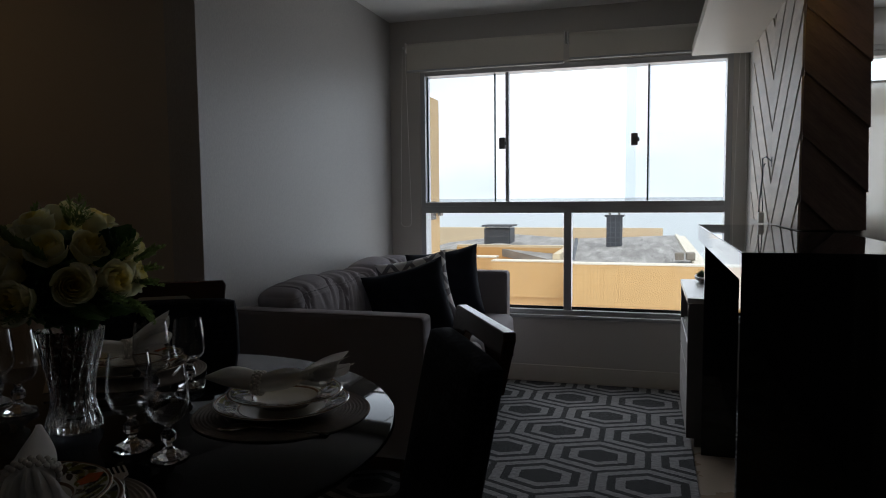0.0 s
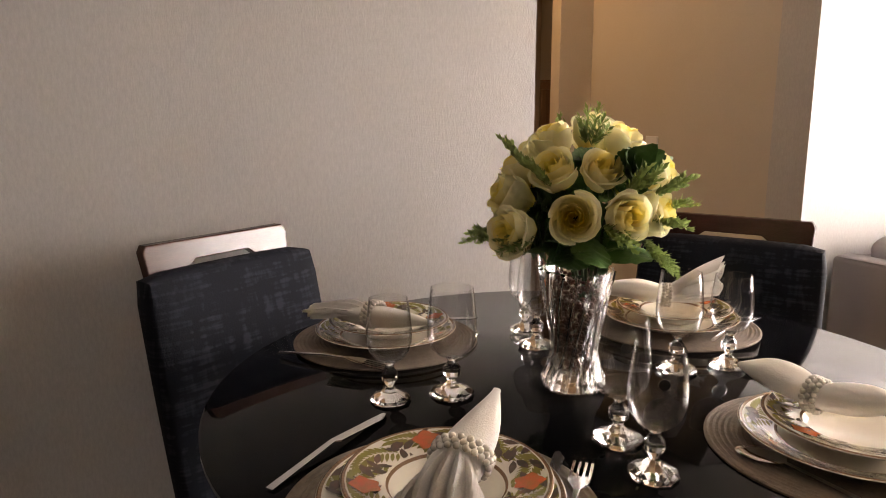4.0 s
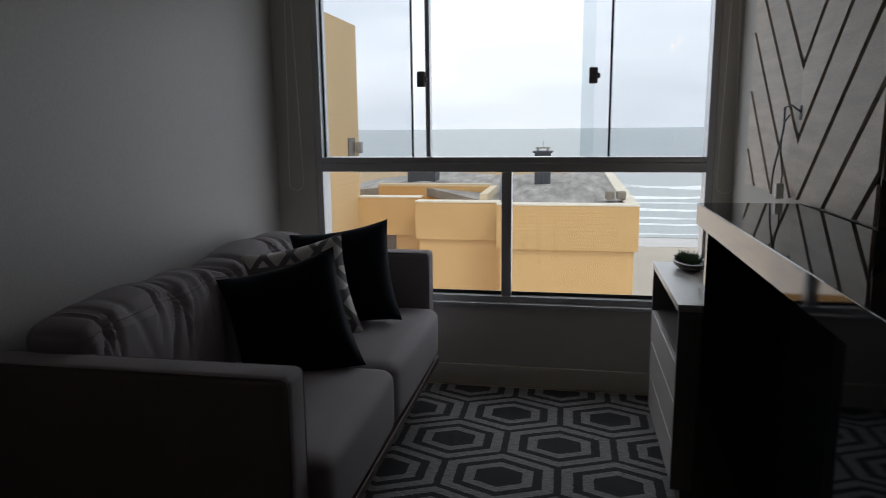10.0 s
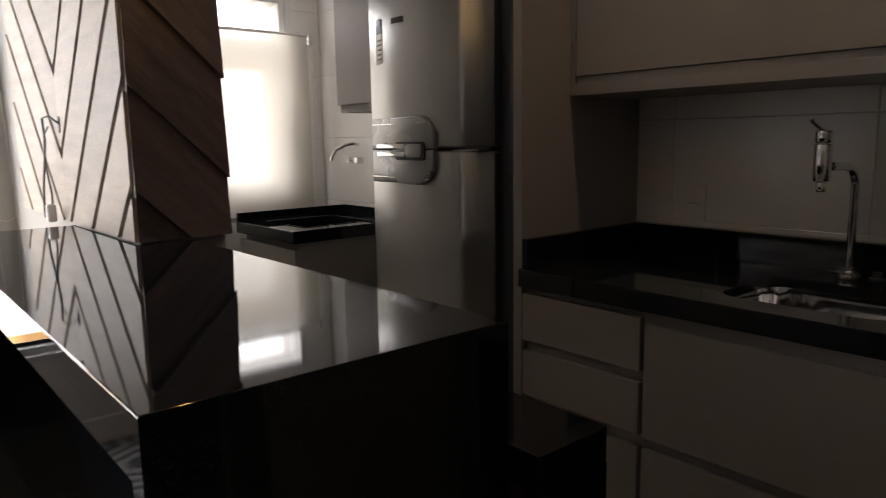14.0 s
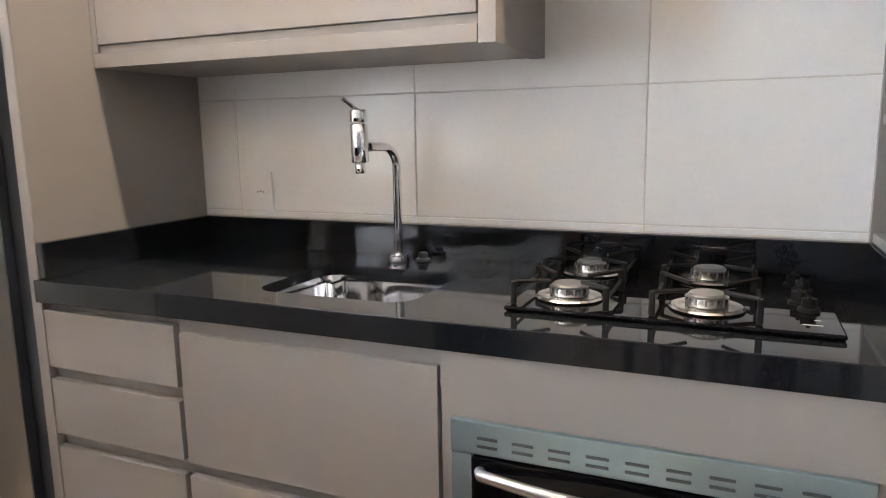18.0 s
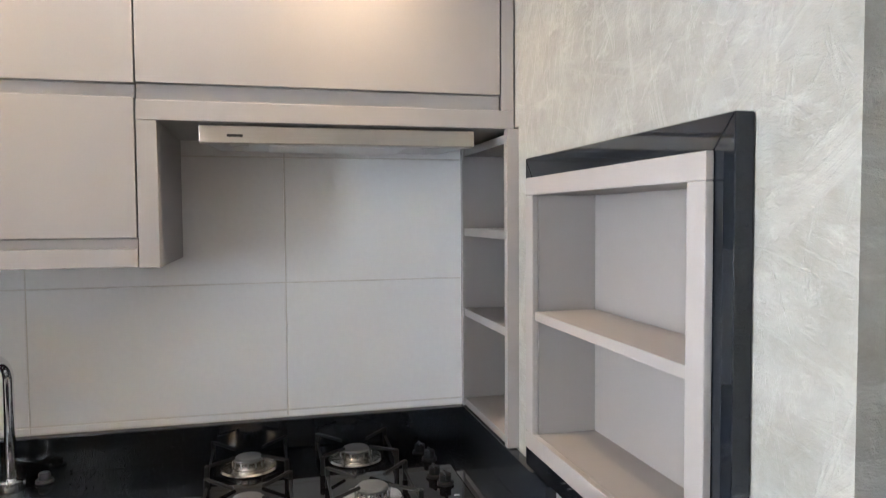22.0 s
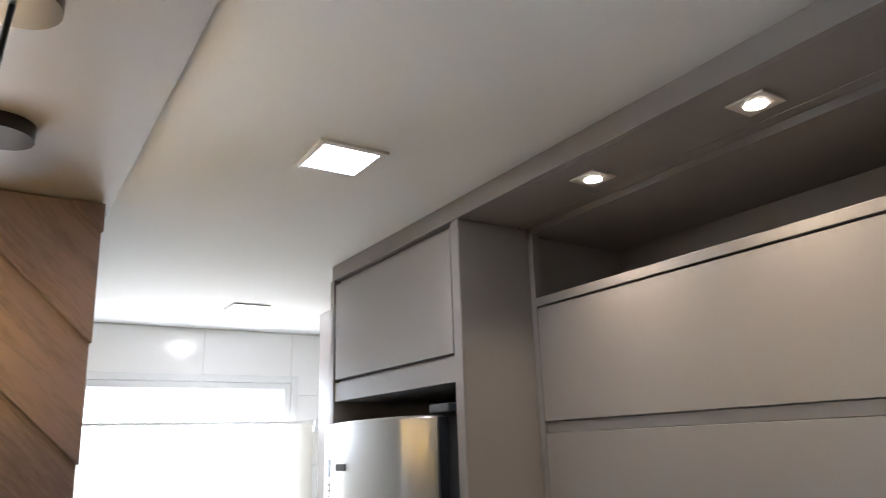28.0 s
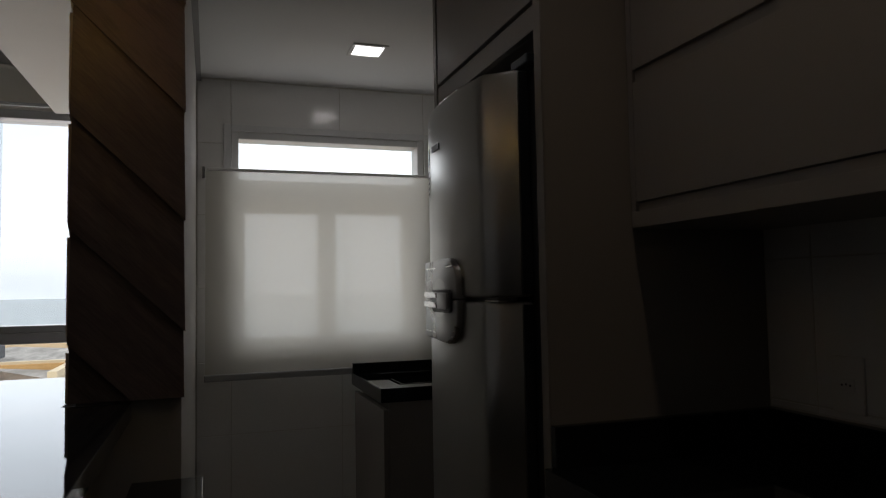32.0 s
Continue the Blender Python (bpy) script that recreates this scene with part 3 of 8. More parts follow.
# overlapping diagonal planks on the end of the partition
for k in range(-2, 8):
    zl = 1.168 + PITCH * k - 0.0            # seam height at the living-room edge
    poly = [(1.026, zl), (1.026, zl + PITCH + 0.016), (1.236, zl + PITCH + 0.016 - 0.210), (1.236, zl - 0.210)]
    poly = clip(clip(poly, 1.052, True), 2.164, False)
    if len(poly) < 3:
        continue
    bm = bmesh.new()
    lo = [bm.verts.new((u, 2.4405, v)) for u, v in poly]
    hi = []
    zc = [v + (u - 1.026) for u, v in poly]
    for (u, v), c in zip(poly, zc):
        t = (c - zl) / (PITCH + 0.016)
        hi.append(bm.verts.new((u + (0.004 if u > 1.2 else -0.003) * (1 - t), 2.4405 - 0.010 - 0.011 * (1 - t), v)))
    bm.faces.new(lo)
    bm.faces.new(hi)
    for i in range(len(poly)):
        j = (i + 1) % len(poly)
        bm.faces.new((lo[i], lo[j], hi[j], hi[i]))
    part("plank", bm, BROWNWOOD, core, "brown stained plank")

# ---- bar ----
bar = thing("bar_counter", (0, 0, 0), "black polished granite bar with a low side worktop", "bar counter")
bm = bmesh.new()
prism(bm, [(0.709, 1.409), (1.140, 1.409), (1.140, 2.416), (1.0175, 2.416), (1.0175, 2.962), (0.709, 2.962)], "z", 1.016, 1.048)
bmesh.ops.bevel(bm, geom=[e for e in bm.edges if e.verts[0].co.z > 1.04 and e.verts[1].co.z > 1.04], offset=0.002, segments=2, affect="EDGES", profile=0.5)
part("bar_top", bm, GRANITE, bar)
part("skirt", boxes((0.709, 0.729, 1.4402, 2.962, 0.98, 1.0158)), GRANITE, bar, "polished granite edge strip")
part("end_panel", boxes((0.709, 1.140, 1.409, 1.440, 0, 1.0158)), GRANITE, bar, "granite end panel down to the floor")
part("back_panel", boxes((0.93, 0.95, 1.441, 2.93, 0, 1.0155)), GRANITE, bar)
part("far_leg", boxes((0.735, 0.93, 2.90, 2.93, 0, 1.0155)), GRANITE, bar)
part("side_cabinet", boxes((0.951, 1.25, 1.441, 2.42, 0.0, 0.838)), TAUPE, bar, "taupe cabinet under the low worktop")
part("low_worktop", boxes((1.1405, 1.276, 1.36, 2.42, 0.84, 0.89), bevel=0.002), GRANITE, bar, "low black granite worktop")
part("low_end", boxes((1.1405, 1.276, 1.36, 1.385, 0, 0.8395)), GRANITE, bar)

# ---- rack under the chevron wall ----
rack = thing("tv_rack", (0, 0, 0), "grey lacquered low rack with drawers under the chevron wall", "rack")
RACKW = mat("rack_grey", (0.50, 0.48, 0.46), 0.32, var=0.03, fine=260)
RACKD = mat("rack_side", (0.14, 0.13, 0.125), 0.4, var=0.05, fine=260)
part("top", boxes((0.668, 1.011, 2.97, 3.72, 0.684, 0.708), bevel=0.002), RACKW, rack)
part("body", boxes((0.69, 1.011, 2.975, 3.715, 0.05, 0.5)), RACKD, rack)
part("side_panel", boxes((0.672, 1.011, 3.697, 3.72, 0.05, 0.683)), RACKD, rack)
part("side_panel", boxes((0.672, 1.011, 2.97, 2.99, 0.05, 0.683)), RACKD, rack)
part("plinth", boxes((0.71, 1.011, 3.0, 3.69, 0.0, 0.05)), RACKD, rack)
for z0, z1 in ((0.062, 0.205), (0.212, 0.355), (0.362, 0.495)):
    part("drawer_front", boxes((0.672, 0.689, 2.992, 3.695, z0, z1), bevel=0.002), RACKW, rack)

# ---- kitchen units ----
XF = 1.905                                       # fronts of the base units


def rrect(w, h, r, n=6):
    out_ = []
    for cx, cy, a0 in ((w - r, h - r, 0), (-w + r, h - r, 90), (-w + r, -h + r, 180), (w - r, -h + r, 270)):
        for k in range(n + 1):
            a = radians(a0 + 90 * k / n)
            out_.append((cx + r * math.cos(a), cy + r * math.sin(a)))
    return out_


def slab_with_hole(outer, hole, z0, z1):
    bm = bmesh.new()
    edges = []
    for loop in (outer, hole):
        vs = [bm.verts.new((x, y, z1)) for x, y in loop]
        edges += [bm.edges.new((vs[k], vs[(k + 1) % len(vs)])) for k in range(len(vs))]
    bmesh.ops.triangle_fill(bm, use_beauty=True, use_dissolve=False, edges=edges)
    ex = bmesh.ops.extrude_face_region(bm, geom=list(bm.faces))
    bmesh.ops.translate(bm, verts=[v for v in ex["geom"] if isinstance(v, bmesh.types.BMVert)], vec=(0, 0, z0 - z1))
    return bm


work = thing("kitchen_worktop", (0, 0, 0), "black polished granite worktop with a sink cut-out", "worktop")
part("slab", slab_with_hole([(1.9045, YC + 0.002), (XK + 0.01, YC + 0.002), (XK + 0.01, 2.100), (1.9045, 2.100)],
                            [(2.118 + x, 1.417 + y) for x, y in rrect(0.141, 0.172, 0.05)], 0.899, 0.92), GRANITE, work)
part("front_apron", boxes((1.89, 1.904, YC + 0.002, 2.100, 0.872, 0.9205), bevel=0.0015), GRANITE, work, "granite front edge")
spl = thing("granite_upstand", (0, 0, 0), "black granite upstand behind the worktop", "upstand")
part("back_strip", boxes((XK - 0.022, XK + 0.01, YC + 0.024, 2.0795, 0.9205, 1.0), bevel=0.002), GRANITE, spl)
part("side_strip", boxes((1.89, XK + 0.01, YC + 0.002, YC + 0.0235, 0.9205, 1.0), bevel=0.002), GRANITE, spl)
part("side_strip", boxes((1.905, XK + 0.01, 2.08, 2.100, 0.9205, 1.0), bevel=0.002), GRANITE, spl)


def front(name, parent, y0, y1, z0, z1, x=XF, th=0.018):
    return part(name, boxes((x, x + th, y0, y1, z0, z1), bevel=0.0015), TAUPE, parent)


dr = thing("drawer_unit", (0, 0, 0), "taupe kitchen drawer unit with finger-pull gaps", "cabinet", "base cabinets")
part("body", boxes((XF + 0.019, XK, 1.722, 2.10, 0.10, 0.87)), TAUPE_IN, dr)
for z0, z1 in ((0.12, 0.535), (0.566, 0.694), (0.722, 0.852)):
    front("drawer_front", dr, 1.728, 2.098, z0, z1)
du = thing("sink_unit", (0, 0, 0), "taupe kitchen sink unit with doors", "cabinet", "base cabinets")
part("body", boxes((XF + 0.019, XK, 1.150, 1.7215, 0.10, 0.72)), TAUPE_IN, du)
for z0, z1 in ((0.12, 0.535), (0.563, 0.838)):
    front("door", du, 1.157, 1.716, z0, z1)
part("top_rail", boxes((XF + 0.012, XF + 0.02, 1.150, 1.7215, 0.80, 0.8715)), TAUPE_IN, du)
ou = thing("oven_unit", (0, 0, 0), "taupe housing unit for the built-in oven", "cabinet", "base cabinets")
part("top_panel", boxes((XF, XF + 0.018, 0.50, 1.1495, 0.755, 0.871)), TAUPE, ou)
part("side_stile", boxes((XF, XF + 0.018, 1.126, 1.1495, 0.1, 0.7549)), TAUPE, ou)
part("side_stile", boxes((XF, XF + 0.018, 0.50, 0.52, 0.1, 0.754), bevel=0.001), TAUPE, ou)
part("bottom_panel", boxes((XF, XF + 0.018, 0.5205, 1.1315, 0.1, 0.30), bevel=0.001), TAUPE, ou)
part("filler", boxes((XF - 0.004, XF + 0.018, YC + 0.003, 0.498, 0.1, 0.871)), TAUPE, ou)
part("plinth", boxes((XF + 0.05, XF + 0.07, YC + 0.003, 2.10, 0, 0.0995)), DARKPLASTIC, ou)

# tall panel between fridge and worktop
YP = 2.102
panel = thing("tall_side_panel", (0, 0, 0), "taupe full-height side panel beside the fridge", "panel")
part("board", boxes((1.9075, XK + 0.01, YP, YP + 0.03, 0, 2.139), bevel=0.001), TAUPE, panel)
part("edge_band", boxes((1.905, 1.907, YP, YP + 0.03, 0, 2.139), bevel=0.0008), TAUPE, panel, "taupe edge banding")

# wall units
XU = 2.101
uc = thing("wall_cabinet", (0, 0, 0), "taupe wall cabinet with lift-up doors above the sink", "cabinet", "wall cabinets")
part("body", boxes((XU + 0.019, XK - 0.001, 1.155, YP - 0.001, 1.413, 1.945)), TAUPE_IN, uc)
part("frame", boxes((XU, XK - 0.001, 1.1545, YP - 0.001, 1.380, 1.4125), bevel=0.001), TAUPE, uc)
part("stile", boxes((XU, XU + 0.022, 2.084, YP - 0.001, 1.4128, 2.1385), bevel=0.001), TAUPE, uc)
part("door", boxes((XU - 0.001, XU + 0.017, 1.1558, 2.0815, 1.4315, 1.6755), bevel=0.0012), TAUPE, uc)
part("door", boxes((XU - 0.001, XU + 0.017, 1.1545, 2.0815, 1.700, 1.9475), bevel=0.0012), TAUPE, uc)
hc = thing("hood_cabinet", (0, 0, 0), "taupe wall cabinet with a lift-up door above the hood", "cabinet", "wall cabinets")
part("body", boxes((XU + 0.019, XK - 0.001, 0.4845, 1.1535, 1.6725, 1.945)), TAUPE_IN, hc)
part("bottom_board", boxes((XU, XK - 0.001, 0.458, 1.153, 1.637, 1.672), bevel=0.001), TAUPE, hc)
part("post", boxes((XU, XK - 0.001, 1.119, 1.153, 1.378, 1.6367), bevel=0.001), TAUPE, hc, "taupe post beside the hood")
part("side", boxes((XU, XK - 0.001, 0.458, 0.484, 1.6725, 2.139), bevel=0.001), TAUPE, hc)
part("door", boxes((XU - 0.001, XU + 0.017, 0.4865, 1.1515, 1.702, 1.9475), bevel=0.0012), TAUPE, hc)
part("pull_lip", boxes((XU + 0.006, XU + 0.0185, 0.4865, 1.1515, 1.6725, 1.7008), bevel=0.001), TAUPE, hc)
part("pull_lip", boxes((XU + 0.006, XU + 0.0185, 1.1545, 2.083, 1.6765, 1.699), bevel=0.001), TAUPE, uc)
part("pull_lip", boxes((XU + 0.006, XU + 0.0185, 1.1545, 2.083, 1.4127, 1.4305), bevel=0.001), TAUPE, uc)
tn = thing("top_niche", (0, 0, 0), "taupe open niche above the wall cabinets", "open shelf")
part("bottom_board", boxes((XU - 0.004, XK - 0.001, 0.4845, 2.0835, 1.951, 1.971), bevel=0.001), TAUPE, tn)
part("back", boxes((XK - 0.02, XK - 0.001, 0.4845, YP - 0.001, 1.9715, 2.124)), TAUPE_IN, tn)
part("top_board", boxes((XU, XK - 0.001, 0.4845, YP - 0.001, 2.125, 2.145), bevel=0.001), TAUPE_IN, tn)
soff = thing("soffit_box", (0, 0, 0), "taupe soffit with recessed spotlights above the wall cabinets", "soffit")
part("fascia", boxes((1.905, 1.9225, YC + 0.003, 2.77, 2.140, 2.184), bevel=0.001), TAUPE, soff)
part("under_board", boxes((1.923, XU - 0.0305, YC + 0.003, 2.77, 2.1405, 2.158)), TAUPE, soff)
part("rear_rail", boxes((XU - 0.030, XU - 0.001, YC + 0.003, YP - 0.001, 2.1395, 2.158), bevel=0.001), TAUPE, soff)
part("infill", boxes((XU, XK, YC + 0.003, YP + 0.03, 2.146, 2.184)), TAUPE, soff)

# shelf unit set in the cement wall beside the hob
ss = thing("side_shelf", (0, 0, 0), "narrow taupe open shelf unit beside the hob", "shelf")
part("side", boxes((2.085, 2.103, YC - 0.25, YC + 0.023, 1.002, 1.635), bevel=0.001), TAUPE, ss)
part("side", boxes((XK - 0.018, XK - 0.001, YC - 0.25, YC + 0.0225, 1.002, 1.635), bevel=0.001), TAUPE, ss)
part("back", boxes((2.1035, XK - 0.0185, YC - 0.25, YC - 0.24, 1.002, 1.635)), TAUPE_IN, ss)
for z in (1.003, 1.223, 1.418, 1.609):
    part("shelf", boxes((2.1035, XK - 0.0185, YC - 0.2395, YC + 0.018, z, z + 0.018), bevel=0.001), TAUPE, ss)

# ---- sofa ----


def soft_box(bm, x0, x1, y0, y1, z0, z1, r=0.04, puff=0.0, cuts=6):
    """A padded block: rounded edges and swollen faces."""
    b2 = bmesh.new()
    box(b2, x0, x1, y0, y1, z0, z1)
    bmesh.ops.subdivide_edges(b2, edges=list(b2.edges), cuts=cuts, use_grid_fill=True)
    c = Vector(((x0 + x1) / 2, (y0 + y1) / 2, (z0 + z1) / 2))
    h = Vector(((x1 - x0) / 2, (y1 - y0) / 2, (z1 - z0) / 2))
    for v in b2.verts:
        d = v.co - c
        q = [d[i] / h[i] for i in range(3)]
        core = Vector([max(-(h[i] - r), min(h[i] - r, d[i])) for i in range(3)])
        out = d - core
        if out.length > 1e-6:
            out = out.normalized() * r
        swell = [puff * (1 - q[(i + 1) % 3] ** 2) * (1 - q[(i + 2) % 3] ** 2) * q[i] for i in range(3)]
        v.co = c + core + out + Vector(swell)
    me = bpy.data.meshes.new("tmp")
    b2.to_mesh(me)
    b2.free()
    bm.from_mesh(me)
    bpy.data.meshes.remove(me)


def soft(*a, **k):
    bm = bmesh.new()
    soft_box(bm, *a, **k)
    return bm


sofa = thing("sofa", (0, 0, 0), "grey fabric two-seat sofa with slim arms against the wallpapered wall", "sofa")
SX0, SX1, SY0, SY1 = XW + 0.03, -0.262, 2.045, 3.72


def upholstered(x0, x1, y0, y1, z0, z1, r):
    """A tightly covered block: flat faces and round edges."""
    bm = bmesh.new()
    box(bm, x0, x1, y0, y1, z0, z1, bevel=r, seg=5)
    return bm


for y0, y1 in ((SY0, SY0 + 0.10), (SY1 - 0.10, SY1)):
    arm = part("arm", upholstered(SX0, -0.305, y0, y1, 0.18, 0.739, 0.020), SOFAFABRIC, sofa, smooth=True)
    for yy in (y0 + 0.004, y1 - 0.004):
        bm = bmesh.new()
        tube(bm, [(SX0 + 0.02, yy, 0.7345), (-0.326, yy, 0.7345), (-0.312, yy, 0.729), (-0.309, yy, 0.714), (-0.309, yy, 0.20)], 0.0022, 6)
        part("piping", bm, SOFAFABRIC, arm, smooth=True)
part("back", upholstered(SX0, SX0 + 0.15, SY0 + 0.101, SY1 - 0.101, 0.18, 0.733, 0.03), SOFAFABRIC, sofa, smooth=True)
ym = 2.83
for y0, y1 in ((SY0 + 0.103, ym - 0.001), (ym + 0.001, SY1 - 0.103)):
    part("seat_cushion", soft(SX0 + 0.151, SX1, y0, y1, 0.266, 0.492, r=0.04, puff=0.010, cuts=24), SOFAFABRIC, sofa, smooth=True)


def wrinkled(x0, x1, y0, y1, z0, z1, lean, seed, amp=0.015):
    """A loose back cushion: soft creases run down from the seam along its top, a knocked-in corner at each end."""
    bm = bmesh.new()
    soft_box(bm, x0, x1, y0, y1, z0, z1, r=0.035, puff=0.030, cuts=100)
    rnd = random.Random(int(seed * 10))
    creases = [(rnd.uniform(0.02, 0.98), rnd.uniform(0.008, 0.020), rnd.uniform(-0.35, 0.05), rnd.uniform(0.4, 1.0), rnd.uniform(0.25, 0.8)) for _ in range(26)]
    for v in bm.verts:
        t = (v.co.z - z0) / (z1 - z0)
        u = (v.co.y - y0) / (y1 - y0)
        front = v.co.x > (x0 + x1) / 2
        v.co.x -= lean * t
        d = 0.0
        for c, w, slant, deep, reach in creases:
            q = (u - c - slant * (1 - t)) / w
            d += deep * math.exp(-q * q) * max(0.0, (t - (1 - reach)) / reach) ** 0.7
        p = Vector((v.co.y * 5 + seed, v.co.z * 5, seed))
        v.co.x -= (amp * d if front else 0.3 * amp * d)
        v.co.x += 0.010 * noise.noise(p)
        v.co.z += t * (0.012 * noise.noise(Vector((u * 4 + seed, 1, 2))) - 0.35 * amp * d - 0.022 * abs(2 * u - 1) ** 6)
        if abs(t - 0.93) < 0.02 and front:
            v.co.x -= 0.003
    return bm


part("back_cushion", wrinkled(SX0 + 0.10, SX0 + 0.30, SY0 + 0.09, 2.905, 0.46, 0.805, 0.05, 1.0), SOFAFABRIC, sofa, smooth=True)
part("back_cushion", wrinkled(SX0 + 0.10, SX0 + 0.30, 2.91, SY1 - 0.02, 0.46, 0.815, 0.05, 5.0), SOFAFABRIC, sofa, smooth=True)
part("rail", boxes((SX0 + 0.02, SX1 - 0.002, SY0 + 0.101, SY1 - 0.101, 0.236, 0.2655), bevel=0.002), DARKWOOD, sofa, "dark wooden front rail under the seat")
part("plinth", boxes((SX0 + 0.04, SX1 - 0.14, SY0 + 0.04, SY1 - 0.04, 0.12, 0.1795)), DARKWOOD, sofa, "dark wooden plinth")
for x in (SX0 + 0.08, SX1 - 0.19):
    for y in (SY0 + 0.12, SY1 - 0.14):
        part("leg", boxes((x, x + 0.05, y, y + 0.05, 0.0135, 0.1195)), DARKWOOD, sofa)


def pillow(name, mtl, label, w, h, d, m, seed):
    bm = bmesh.new()
    n = 34
    grid = {}
    for s in (-1, 1):
        for i in range(n + 1):
            for j in range(n + 1):
                u, v = 2 * i / n - 1, 2 * j / n - 1
                if s == 1 and (i in (0, n) or j in (0, n)):
                    grid[s, i, j] = grid[-1, i, j]
                    continue
                pin = 1 - 0.10 * (1 - u * u) * abs(v) ** 3
                pin2 = 1 - 0.10 * (1 - v * v) * abs(u) ** 3
                t = d / 2 * ((1 - u ** 4) * (1 - v ** 4)) ** 0.55
                t += 0.006 * noise.noise(Vector((u * 3 + seed, v * 3, s))) * (1 - u * u) * (1 - v * v) * 2
                rr = max(abs(u), abs(v))
                t += 0.0035 * math.sin(9 * math.atan2(v, u) + 3 * noise.noise(Vector((u * 2, v * 2, seed)))) * rr ** 2 * (1 - rr ** 6)
                grid[s, i, j] = bm.verts.new((u * w / 2 * pin2, s * t, v * h / 2 * pin))
    for s in (-1, 1):
        for i in range(n):
            for j in range(n):
                bm.faces.new((grid[s, i, j], grid[s, i + 1, j], grid[s, i + 1, j + 1], grid[s, i, j + 1]))
    ob = solid(name, bm, mtl, label, "cushion", "sofa cushions", smooth=True)
    ob.matrix_world = m
    return ob


def leaf_cushion_material():
    """Pale cloth with a dark criss-cross of bands."""
    m = mat("patterned_cloth", (0.55, 0.53, 0.51), 0.85, var=0.05, fine=400, bump=0.3)
    n, l = m.node_tree.nodes, m.node_tree.links
    b = n["Principled BSDF"]
    old = b.inputs["Base Color"].links[0].from_socket
    co = n.new("ShaderNodeTexCoord")
    fac = None
    for ang, sc, off, wd in ((0.55, 13.0, 0.0, 0.13), (-0.75, 12.0, 0.3, 0.13), (1.45, 9.0, 0.1, 0.10)):
        mp = n.new("ShaderNodeMapping")
        mp.inputs["Rotation"].default_value = (0, ang, 0)
        mp.inputs["Scale"].default_value = (sc, sc, sc)
        mp.inputs["Location"].default_value = (off, 0, 0)
        l.new(co.outputs["Object"], mp.inputs["Vector"])
        sp = n.new("ShaderNodeSeparateXYZ")
        l.new(mp.outputs["Vector"], sp.inputs[0])
        pp = n.new("ShaderNodeMath")
        pp.operation = "PINGPONG"
        pp.inputs[1].default_value = 0.5
        l.new(sp.outputs["X"], pp.inputs[0])
        lt = n.new("ShaderNodeMath")
        lt.operation = "LESS_THAN"
        lt.inputs[1].default_value = wd
        l.new(pp.outputs[0], lt.inputs[0])
        if fac is None:
            fac = lt.outputs[0]
        else:
            mx = n.new("ShaderNodeMath")
            mx.operation = "MAXIMUM"
            l.new(fac, mx.inputs[0])
            l.new(lt.outputs[0], mx.inputs[1])
            fac = mx.outputs[0]
    mix = n.new("ShaderNodeMixRGB")
    mix.inputs[2].default_value = (0.13, 0.12, 0.13, 1)
    l.new(fac, mix.inputs[0])
    l.new(old, mix.inputs[1])
    l.new(mix.outputs[0], b.inputs["Base Color"])
    return m


pillow("cushion", NAVY, "navy velvet cushion leaning on the sofa back", 0.42, 0.42, 0.15, pose(-0.62, 2.80, 0.642, -14, -15, 14), 1)
pillow("cushion", leaf_cushion_material(), "white cushion with a grey geometric band pattern", 0.38, 0.38, 0.12, pose(-0.655, 3.00, 0.69, -14, -12, 16), 2)
pillow("cushion", NAVY, "navy velvet cushion against the far sofa arm", 0.42, 0.42, 0.15, pose(-0.60, 3.33, 0.685, -14, -9, 8), 3)

# ---- rug ----


